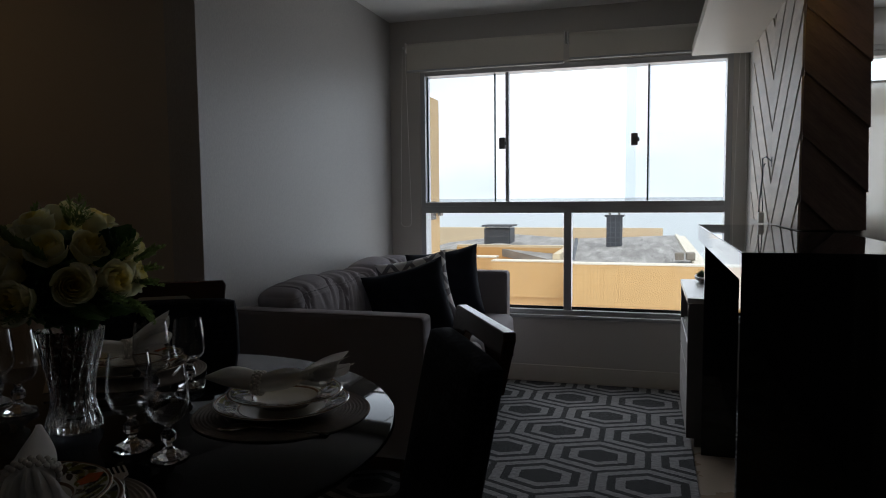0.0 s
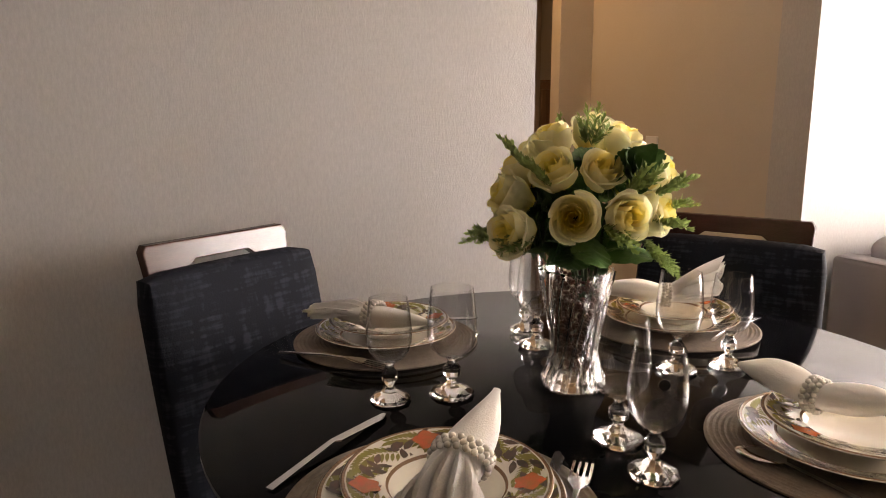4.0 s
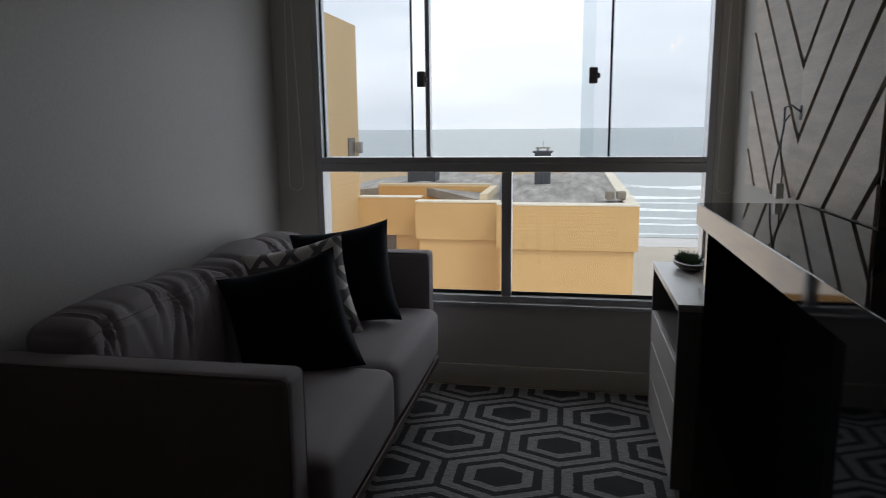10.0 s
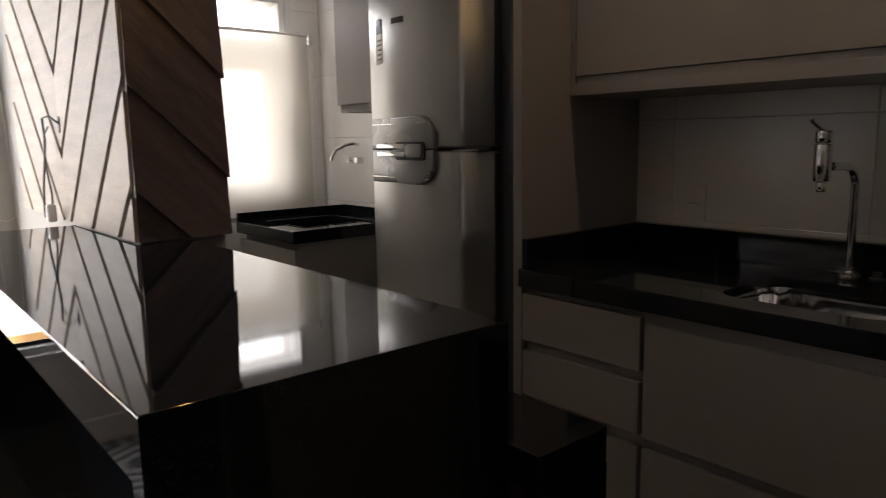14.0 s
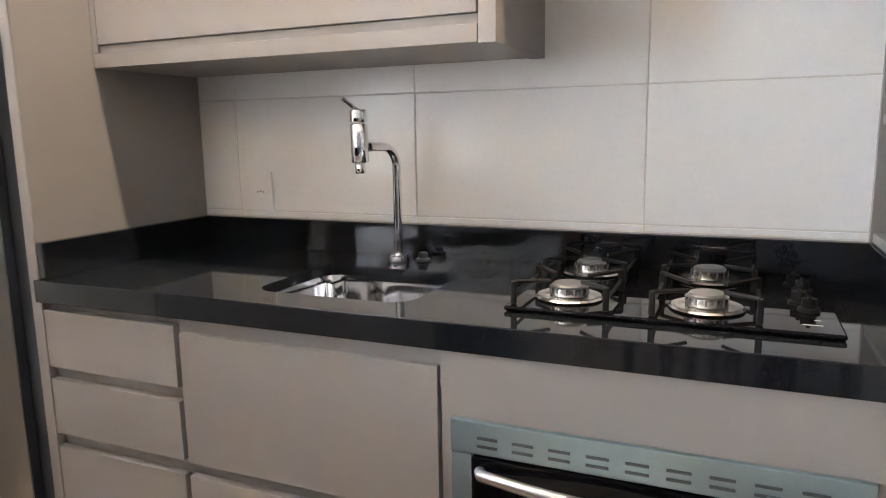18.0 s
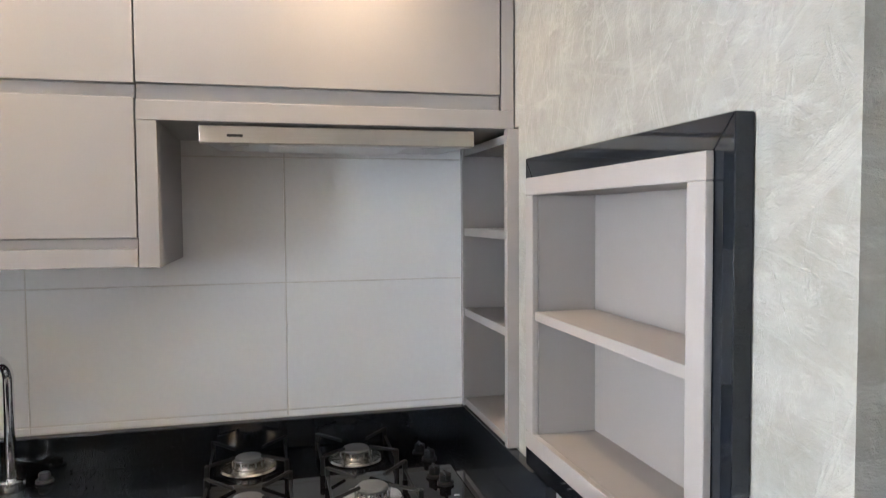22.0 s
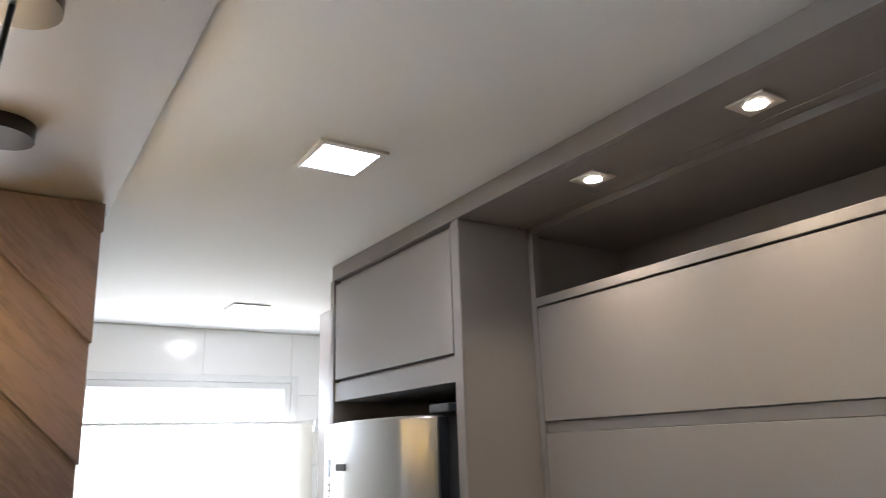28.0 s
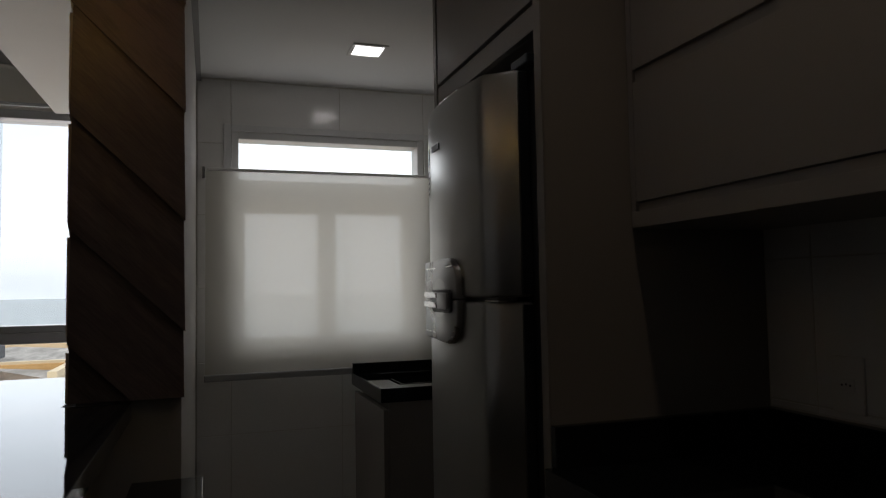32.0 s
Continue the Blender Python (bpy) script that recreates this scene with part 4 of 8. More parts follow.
def rug_material():
    m = mat("rug_pile", (0.34, 0.33, 0.33), 0.95, var=0.1, scale=70, fine=420, bump=1.0, tint=(0.10, 0.098, 0.10), stretch=(0.55, 1.7, 1), sheen=0.1)
    n, l = m.node_tree.nodes, m.node_tree.links
    b = n["Principled BSDF"]
    light = b.inputs["Base Color"].links[0].from_socket
    co = n.new("ShaderNodeTexCoord")
    sep = n.new("ShaderNodeSeparateXYZ")
    l.new(co.outputs["Object"], sep.inputs[0])

    def op(kind, a, bb=None, c=None):
        x = n.new("ShaderNodeMath")
        x.operation = kind
        for i, v in enumerate((a, bb, c)):
            if v is None:
                continue
            if isinstance(v, (int, float)):
                x.inputs[i].default_value = v
            else:
                l.new(v, x.inputs[i])
        return x.outputs[0]

    PX, R, OX, OY = RUG_PITCH
    dist = None
    for k in (0, 1):
        u = op("PINGPONG", op("ADD", sep.outputs["X"], -OX + PX * 20 + k * PX / 2), PX / 2)
        v = op("PINGPONG", op("ADD", sep.outputs["Y"], -OY + R * 40 + k * R), R)
        d = op("MAXIMUM", op("MULTIPLY", u, 2 / PX), op("ADD", op("MULTIPLY", u, 1 / PX), op("MULTIPLY", v, 1.5 / R)))
        dist = d if dist is None else op("MINIMUM", dist, d)
    ramp = n.new("ShaderNodeValToRGB")
    ramp.color_ramp.interpolation = "CONSTANT"
    e = ramp.color_ramp.elements
    e[0].position, e[0].color = 0.0, (0, 0, 0, 1)
    e[1].position, e[1].color = 0.40, (1, 1, 1, 1)
    for p, c in ((0.58, 0), (0.74, 1), (0.935, 0)):
        q = ramp.color_ramp.elements.new(p)
        q.color = (c, c, c, 1)
    wob = n.new("ShaderNodeTexNoise")
    wob.inputs["Scale"].default_value = 90
    l.new(co.outputs["Object"], wob.inputs["Vector"])
    l.new(op("ADD", dist, op("MULTIPLY", op("SUBTRACT", wob.outputs["Fac"], 0.5), 0.06)), ramp.inputs[0])
    dark = n.new("ShaderNodeMixRGB")
    dark.inputs[1].default_value = (0.011, 0.011, 0.013, 1)
    l.new(ramp.outputs[0], dark.inputs[0])
    l.new(light, dark.inputs[2])
    l.new(dark.outputs[0], b.inputs["Base Color"])
    return m


RUG_PITCH = (0.434, 0.29, 0.07, 3.61)
solid("rug", boxes((-0.95, 0.70, 1.72, 3.92, 0.001, 0.013), bevel=0.004), rug_material(), "dark grey rug with a pale hexagon pattern", "rug")

# ---- dining table ----
TX, TY, TZ, TR = -0.386, 0.524, 0.824, 0.508
table = thing("dining_table", (TX, TY, 0), "round dining table with a black glass top", "dining table")
bm = bmesh.new()
lathe(bm, [(0, TZ - 0.012), (TR - 0.004, TZ - 0.012), (TR, TZ - 0.008), (TR, TZ - 0.003), (TR - 0.004, TZ), (0, TZ)], 96)
part("tabletop", bm, mat("table_glass", (0.004, 0.004, 0.005), 0.05, var=0.05, bump=0, rvar=0.02, spec=0.08), table, "glossy black glass top", smooth=True)
bm = bmesh.new()
lathe(bm, [(0, TZ - 0.045), (TR - 0.07, TZ - 0.045), (TR - 0.05, TZ - 0.0125), (0, TZ - 0.0125)], 64)
part("under_frame", bm, DARKWOOD, table, smooth=True)
bm = bmesh.new()
lathe(bm, [(0, 0.0), (0.25, 0.0), (0.25, 0.02), (0.09, 0.05), (0.07, 0.3), (0.075, 0.6), (0.16, TZ - 0.046), (0, TZ - 0.046)], 40)
part("pedestal", bm, DARKWOOD, table, smooth=True)

# ---- dining chairs ----
def slub_velvet(name, dark, pale):
    """Dark velvet with short crossing streaks in its pile."""
    m = mat(name, dark, 0.85, var=0.2, scale=30, fine=300, bump=0.25, spec=0.2)
    n, l = m.node_tree.nodes, m.node_tree.links
    b = n["Principled BSDF"]
    old = b.inputs["Base Color"].links[0].from_socket
    co = n.new("ShaderNodeTexCoord")
    outs = []
    for st in ((70, 70, 9), (11, 11, 120)):
        mp, t = n.new("ShaderNodeMapping"), n.new("ShaderNodeTexNoise")
        mp.inputs["Scale"].default_value = st
        t.inputs["Scale"].default_value, t.inputs["Detail"].default_value = 1.0, 2
        l.new(co.outputs["Object"], mp.inputs["Vector"])
        l.new(mp.outputs["Vector"], t.inputs["Vector"])
        outs.append(t.outputs["Fac"])
    mul = n.new("ShaderNodeMath")
    mul.operation = "MULTIPLY"
    l.new(outs[0], mul.inputs[0])
    l.new(outs[1], mul.inputs[1])
    mr = n.new("ShaderNodeMapRange")
    mr.inputs["From Min"].default_value, mr.inputs["From Max"].default_value = 0.25, 0.40
    l.new(mul.outputs[0], mr.inputs["Value"])
    mix = n.new("ShaderNodeMixRGB")
    mix.inputs[2].default_value = (*pale, 1)
    l.new(mr.outputs[0], mix.inputs[0])
    l.new(old, mix.inputs[1])
    l.new(mix.outputs[0], b.inputs["Base Color"])
    return m


CHAIRBLUE = slub_velvet("dark_chair_velvet", (0.006, 0.008, 0.014), (0.024, 0.028, 0.040))
CHAIRWOOD = mat("chair_wood", (0.065, 0.028, 0.022), 0.2, spec=0.32, var=0.3, scale=5, fine=60, bump=0.06, stretch=(2, 12, 12))


def chair():
    """Front is +y: the sitter looks along +y, the back is at y = 0."""
    c = thing("dining_chair", (0, 0, 0), "dining chair with dark velvet back pad and mahogany handle rail", "chair", "chairs round the table")
    w = 0.385
    part("seat", soft(-w / 2, w / 2, 0.03, 0.44, 0.42, 0.50, r=0.03, puff=0.01), CHAIRBLUE, c, smooth=True)
    bm = bmesh.new()
    soft_box(bm, -w / 2, w / 2, -0.025, 0.035, 0.47, 0.915, r=0.022, puff=0.004, cuts=8)
    for v in bm.verts:
        v.co.y -= 0.20 * (v.co.z - 0.47) - 0.0445
    part("backrest", bm, CHAIRBLUE, c, "dark blue velvet back pad", smooth=True)
    bm = bmesh.new()
    t0, t1 = 0.885, 0.962
    pts = [(-0.155, t0 - 0.03), (-0.10, t0 - 0.03), (-0.085, 0.905), (-0.06, 0.925), (0.06, 0.925), (0.085, 0.905), (0.10, t0 - 0.03), (0.155, t0 - 0.03), (0.163, t1 - 0.012), (0.155, t1), (-0.155, t1), (-0.163, t1 - 0.012)]
    prism(bm, pts, "y", -0.078, -0.056)
    bmesh.ops.bevel(bm, geom=list(bm.edges), offset=0.0025, segments=2, affect="EDGES", profile=0.5)
    for v in bm.verts:
        v.co.y -= 0.20 * (v.co.z - 0.90)
    part("handle_rail", bm, CHAIRWOOD, c, "mahogany rail with a cut-out grip")
    for x in (-0.17, 0.13):
        for y in (0.02, 0.38):
            part("leg", boxes((x, x + 0.04, y, y + 0.04, 0, 0.43), bevel=0.004), CHAIRWOOD, c)
        bm = boxes((x + 0.005, x + 0.035, -0.052, -0.028, 0.40, 0.90))
        for v in bm.verts:
            v.co.y -= 0.13 * (v.co.z - 0.90)
        part("back_post", bm, CHAIRWOOD, c)
    part("seat_frame", boxes((-0.17, 0.17, 0.03, 0.42, 0.385, 0.4195)), CHAIRWOOD, c)
    return c


ch = chair()
ch.matrix_basis = pose(-0.956, 0.158, 0, 0, 0, -60)
copy_thing(ch, pose(-0.729, 1.137, 0, 0, 0, 212))
copy_thing(ch, pose(0.131, 0.846, 0, 0, 0, 120))

# ---- fridge and its cabinet ----
fc = thing("fridge_cabinet", (0, 0, 0), "taupe cabinet above the fridge", "cabinet", "wall cabinets")
part("body", boxes((1.925, XK, YP + 0.031, 2.755, 1.786, 2.139)), TAUPE_IN, fc)
part("bottom_rail", boxes((1.909, 1.9245, YP + 0.031, 2.755, 1.786, 1.838), bevel=0.001), TAUPE, fc)
part("door", boxes((1.905, 1.924, YP + 0.034, 2.745, 1.846, 2.122), bevel=0.0015), TAUPE, fc)
part("side_panel", boxes((1.905, XK, 2.756, 2.78, 1.2, 2.139)), TAUPE, fc)
fridge = thing("fridge", (0, 0, 0), "brushed steel two-door fridge with a curved front", "fridge")
FY0, FY1, DY0 = 2.145, 2.735, 2.196
SIDEGREY = mat("fridge_side", (0.06, 0.065, 0.075), 0.35, metal=0.4, var=0.05)
part("body", boxes((1.925, XK - 0.02, FY0 + 0.005, FY1 - 0.005, 0.03, 1.725), bevel=0.01), SIDEGREY, fridge, "dark grey fridge body")


def bowed(z0, z1):
    """A door with a front that bows out towards the middle."""
    bm = bmesh.new()
    n = 18
    ym, hw = (FY0 + FY1) / 2, (FY1 - FY0) / 2
    bow = lambda y: 1.872 - 0.052 * (1 - abs((y - ym) / hw) ** 2.2)
    outer = [(1.897, DY0), (1.884, DY0 + 0.012)]
    for i in range(n + 1):
        y = DY0 + 0.052 + (FY1 - DY0 - 0.052) * i / n
        outer.append((bow(y), y))
    prof = outer + [(1.922, FY1), (1.922, DY0)]
    prism(bm, prof, "z", z0, z1)
    es = [e for e in bm.edges if abs(e.verts[0].co.z - e.verts[1].co.z) < 1e-6]
    bmesh.ops.bevel(bm, geom=es, offset=0.008, segments=3, affect="EDGES", profile=0.5)
    return bm


part("freezer_door", bowed(1.244, 1.722), STEEL, fridge, "brushed steel freezer door", smooth=True)
part("fridge_door", bowed(0.08, 1.235), STEEL, fridge, "brushed steel fridge door", smooth=True)
for z0, z1 in ((1.250, 1.716), (0.088, 1.229)):
    part("door_edge", boxes((1.900, 1.9222, DY0 - 0.0022, DY0 - 0.0004, z0, z1), bevel=0.0005), SIDEGREY, fridge, "dark grey door edge")
part("hinge_cap", boxes((1.90, 1.98, FY0 + 0.01, FY0 + 0.09, 1.7255, 1.745), bevel=0.004), SIDEGREY, fridge)
GRIP = mat("silver_grip", (0.34, 0.34, 0.345), 0.28, metal=0.85, var=0.04)


def grip(z0, z1, up):
    """Half of the moulded grip: round at one end, bowed with the door, with a sunk face."""
    bm = bmesh.new()
    y0, y1 = 2.352, 2.70
    n, r = 8, 0.06
    zo, zi = (z1, z0) if up else (z0, z1)
    s = 1 if up else -1
    pts = [(y0, zi), (y1, zi), (y1, zo)]
    for k in range(n + 1):
        a = math.pi / 2 * k / n
        pts.append((y0 + r - r * math.sin(a), zo - s * r * (1 - math.cos(a))))
    prism(bm, pts, "x", 0.0, 0.05)
    bmesh.ops.bevel(bm, geom=[e for e in bm.edges if e.verts[0].co.x < 0.001 and e.verts[1].co.x < 0.001], offset=0.0045, segments=3, affect="EDGES", profile=0.5)
    for v in bm.verts:
        u = (v.co.y - 2.44) / 0.295
        v.co.x += 1.806 + 0.052 * abs(u) ** 2.2
    return bm


part("handle", grip(1.2405, 1.335, True), GRIP, fridge, "silver grip of the freezer door", smooth=True)
part("handle", grip(1.137, 1.2385, False), GRIP, fridge, "silver grip of the fridge door", smooth=True)


def on_door(y0, y1, z0, z1, r, proud, thick):
    """A rounded plate that follows the bow of the door, proud of the grip."""
    bm = bmesh.new()
    w, h = (y1 - y0) / 2, (z1 - z0) / 2
    prism(bm, [((y0 + y1) / 2 + p, (z0 + z1) / 2 + q) for p, q in rrect(w, h, r, 5)], "x", 0.0, thick)
    bmesh.ops.bevel(bm, geom=[e for e in bm.edges if e.verts[0].co.x < 1e-4 and e.verts[1].co.x < 1e-4], offset=min(0.0015, thick / 3, r / 2), segments=2, affect="EDGES", profile=0.5)
    for v in bm.verts:
        v.co.x += 1.806 - proud + 0.052 * abs((v.co.y - 2.44) / 0.295) ** 2.2
    return bm


for z in (1.153, 1.314):
    part("grip_ridge", on_door(2.372, 2.69, z, z + 0.0035, 0.0016, 0.0022, 0.004), CHROME, fridge, "fine bright ridge on the grip", smooth=True)
part("latch_recess", on_door(2.388, 2.532, 1.208, 1.262, 0.013, 0.0012, 0.006), DARKPLASTIC, fridge, "dark recess between the grips", smooth=True)
part("latch_plate", on_door(2.397, 2.470, 1.216, 1.255, 0.009, 0.006, 0.006), GRIP, fridge, "small silver latch plate", smooth=True)
for z0, z1 in ((1.218, 1.232), (1.242, 1.256)):
    part("latch_bar", on_door(2.474, 2.645, z0, z1, 0.003, 0.006, 0.007), CHROME, fridge, "bright latch bar", smooth=True)
part("gap_strip", boxes((1.845, 1.890, DY0 + 0.004, 2.341, 1.2385, 1.2438), bevel=0.001), DARKPLASTIC, fridge, "dark strip between the doors")
part("gap_strip", boxes((1.845, 1.888, DY0 + 0.004, 2.341, 1.2352, 1.2382), bevel=0.001), CHROME, fridge, "bright strip between the doors")
part("foot", boxes((1.93, 2.38, FY0 + 0.05, FY1 - 0.05, 0, 0.0295)), DARKPLASTIC, fridge)

# ---- laundry ----
L2X0, L2X1, L2Z0, L2Z1 = 1.375, 2.24, 1.0, 1.955
struct("wall_laundry_north", boxes((1.235, L2X0, YS, 4.18, 0, 2.5), (L2X1, XK + 0.012, YS, 4.18, 0, 2.5), (L2X0, L2X1, YS, 4.18, 0, L2Z0), (L2X0, L2X1, YS, 4.18, L2Z1, 2.5)), GROUT, "tiled laundry wall with a window", "wall")
w2 = struct("window_2", boxes((L2X0, L2X0 + 0.03, YS - 0.006, 4.08, L2Z0, L2Z1), (L2X1 - 0.03, L2X1, YS - 0.006, 4.08, L2Z0, L2Z1), (L2X0 + 0.03, L2X1 - 0.03, YS - 0.006, 4.08, L2Z1 - 0.03, L2Z1),
            (L2X0 + 0.03, L2X1 - 0.03, YS - 0.006, 4.08, L2Z0, L2Z0 + 0.03), bevel=0.003), mat("white_frame", (0.7, 0.7, 0.69), 0.35), "white framed laundry window with a fixed upper light", "window")
WF = bpy.data.materials["white_frame"]
for b in ((L2X0 - 0.032, L2X0 - 0.0005, L2Z0 - 0.03, L2Z1 + 0.03), (L2X1 + 0.0005, L2X1 + 0.032, L2Z0 - 0.03, L2Z1 + 0.03), (L2X0, L2X1, L2Z1 + 0.0005, L2Z1 + 0.03), (L2X0, L2X1, L2Z0 - 0.03, L2Z0 - 0.0005)):
    part("casing", boxes((b[0], b[1], YS - 0.016, YS - 0.0045, b[2], b[3]), bevel=0.002), WF, w2, "white window casing")
part("transom", boxes((L2X0 + 0.031, L2X1 - 0.031, 4.0, 4.07, 1.70, 1.75), bevel=0.002), WF, w2)
part("mullion", boxes((1.750, 1.826, 4.0, 4.07, L2Z0 + 0.031, 1.699), bevel=0.002), WF, w2)
part("sash", boxes((L2X0 + 0.031, L2X0 + 0.055, 4.0, 4.07, L2Z0 + 0.031, 1.699), (L2X1 - 0.095, L2X1 - 0.031, 4.0, 4.07, L2Z0 + 0.031, 1.699), (L2X0 + 0.056, 1.749, 4.0, 4.07, 1.61, 1.699), (1.827, L2X1 - 0.096, 4.0, 4.07, 1.61, 1.699),
     (L2X0 + 0.056, 1.749, 4.0, 4.07, 1.031, 1.066), (1.827, L2X1 - 0.096, 4.0, 4.07, 1.031, 1.066), bevel=0.002), WF, w2)
p = part("pane", boxes((L2X0 + 0.031, L2X1 - 0.031, 4.03, 4.035, L2Z0 + 0.031, L2Z1 - 0.031)), PANE, w2)
p.visible_shadow = False


def translucent(name, color, share=0.55, open_share=0.0):
    m = mat(name, color, 0.9, var=0.03, scale=3, fine=600, bump=0.1)
    n, l = m.node_tree.nodes, m.node_tree.links
    b = n["Principled BSDF"]
    t, mix = n.new("ShaderNodeBsdfTranslucent"), n.new("ShaderNodeMixShader")
    t.inputs["Color"].default_value = (*color, 1)
    mix.inputs[0].default_value = share
    l.new(b.outputs[0], mix.inputs[1])
    l.new(t.outputs[0], mix.inputs[2])
    last = mix
    if open_share:
        tr, m2 = n.new("ShaderNodeBsdfTransparent"), n.new("ShaderNodeMixShader")
        m2.inputs[0].default_value = open_share
        l.new(mix.outputs[0], m2.inputs[1])
        l.new(tr.outputs[0], m2.inputs[2])
        last = m2
    l.new(last.outputs[0], n["Material Output"].inputs["Surface"])
    return m


SCREEN = translucent("screen_fabric", (0.66, 0.635, 0.57), 0.36, 0.10)
b2 = thing("laundry_blind", (0, 0, 0), "translucent cream screen blind pulled over the laundry window", "roller blind")
bm = bmesh.new()
g = [[bm.verts.new((1.27 + 1.06 * i / 40, 3.926 + 0.0025 * math.sin(i * 0.55) * (j / 12) * (1 - j / 12) * 4 * 0.4, 0.924 + 0.848 * j / 12)) for i in range(41)] for j in range(13)]
for j in range(12):
    for i in range(40):
        bm.faces.new((g[j][i], g[j][i + 1], g[j + 1][i + 1], g[j + 1][i]))
part("fabric", bm, SCREEN, b2, smooth=True)
part("top_rail", boxes((1.277, 2.33, 3.918, 3.936, 1.7725, 1.785), bevel=0.003), WHITEPLASTIC, b2)
part("bottom_bar", boxes((1.265, 2.335, 3.917, 3.935, 0.8955, 0.9235), bevel=0.004), ALU, b2)
for x in (1.262, 2.34):
    part("guide_clip", boxes((x - 0.006, x + 0.006, 3.928, YS - 0.001, 1.74, 1.79), bevel=0.002), CHROME, b2)

tank = thing("laundry_tank", (0, 0, 0), "black granite laundry tank on a taupe cabinet", "laundry tank")
TY0, TZ0, TZ1 = 3.272, 0.868, 0.918
part("tank_top", boxes((1.853, 1.94, TY0, 3.80, TZ0, TZ1), (2.30, XK, TY0, 3.80, TZ0, TZ1), (1.94, 2.30, TY0, TY0 + 0.08, TZ0, TZ1), (1.94, 2.30, 3.71, 3.80, TZ0, TZ1), bevel=0.002), GRANITE, tank)
part("basin", boxes((1.94, 2.30, 3.36, 3.70, 0.72, 0.73), (1.93, 1.9395, 3.352, 3.71, 0.72, TZ0 - 0.001), (2.3005, 2.31, 3.352, 3.71, 0.72, TZ0 - 0.001), (1.94, 2.30, 3.352, 3.3595, 0.72, TZ0 - 0.001), (1.94, 2.30, 3.7005, 3.71, 0.72, TZ0 - 0.001)), GRANITE, tank)
part("rim", boxes((1.953, 2.287, 3.357, 3.3625, TZ1 - 0.012, TZ1 + 0.002), (1.948, 1.9528, 3.357, 3.70, TZ1 - 0.012, TZ1 + 0.002)), GRANITE, tank)
part("upstand", boxes((XK - 0.02, XK, TY0, 3.80, TZ1 + 0.0005, 0.956), (1.856, XK - 0.0205, 3.78, 3.80, TZ1 + 0.0005, 0.956), bevel=0.001), GRANITE, tank)
part("cabinet", boxes((1.885, XK, 3.288, 3.80, 0.08, 0.71), (1.885, XK, 3.288, 3.306, 0.7105, TZ0 - 0.001), (1.90, 1.912, 3.3065, 3.80, 0.7105, TZ0 - 0.001)), TAUPE, tank, "taupe cabinet below the tank")
part("door", boxes((1.866, 1.884, 3.290, 3.798, 0.10, TZ0 - 0.028), bevel=0.0015), TAUPE, tank, "taupe cabinet door with a finger gap")
lc = thing("laundry_cabinet", (0, 0, 0), "taupe wall cabinet in the laundry", "cabinet", "wall cabinets")
part("body", boxes((2.10, XK, 2.80, 3.28, 1.38, 2.15)), TAUPE_IN, lc)
part("door", boxes((2.08, 2.0995, 2.805, 3.275, 1.41, 2.14), bevel=0.0015), TAUPE, lc)

# ---- lamps ----
PANELGLOW = glow("led_panel_glow", (1.0, 0.98, 0.95), 3.0)
SPOTGLOW = glow("spot_glow", (1.0, 0.90, 0.74), 2.2)
BEZEL = mat("bezel_metal", (0.62, 0.56, 0.50), 0.4, metal=0.3, var=0.04)
for x, y, watts in ((1.585, 2.018, 0.05), (1.862, 3.462, 0.20)):
    pl = thing("ceiling_panel_light", (x, y, ZK), "square white recessed LED panel, lit", "ceiling light", "ceiling lights")
    part("frame", boxes((-0.068, 0.068, -0.068, -0.055, -0.006, -0.0005), (-0.068, 0.068, 0.055, 0.068, -0.006, -0.0005), (-0.068, -0.055, -0.055, 0.055, -0.006, -0.0005), (0.055, 0.068, -0.055, 0.055, -0.006, -0.0005)), WHITEPLASTIC, pl)
    part("diffuser", boxes((-0.055, 0.055, -0.055, 0.055, -0.004, -0.0005)), PANELGLOW, pl)
    lamp_area("panel_lamp", look((x, y, ZK - 0.012), (x, y, 0)), 0.10, 0.10, watts, (1.0, 0.97, 0.94))
for y, watts, hue in ((1.779, 0.085, (1.0, 0.78, 0.54)), (1.436, 0.09, (1.0, 0.76, 0.50)), (1.108, 0.065, (1.0, 0.84, 0.66)), (0.779, 0.12, (1.0, 0.72, 0.42))):
    sp = thing("recessed_spot", (2.0, y, 2.140), "square recessed warm spotlight in the soffit, lit", "spotlight", "soffit spots")
    bm = bmesh.new()
    box(bm, -0.031, 0.031, -0.031, 0.031, -0.005, -0.0005, bevel=0.0015)
    part("bezel", bm, BEZEL, sp, "brushed metal square bezel")
    bm = bmesh.new()
    cyl(bm, (0, 0, -0.0068), (0, 0, -0.0052), 0.0165, n=28)
    part("lens", bm, SPOTGLOW, sp)
    lamp_area("spot_lamp", look((2.0, y, 2.128), (2.05, y, 0)), 0.04, 0.04, watts, hue, "DISK", 115)

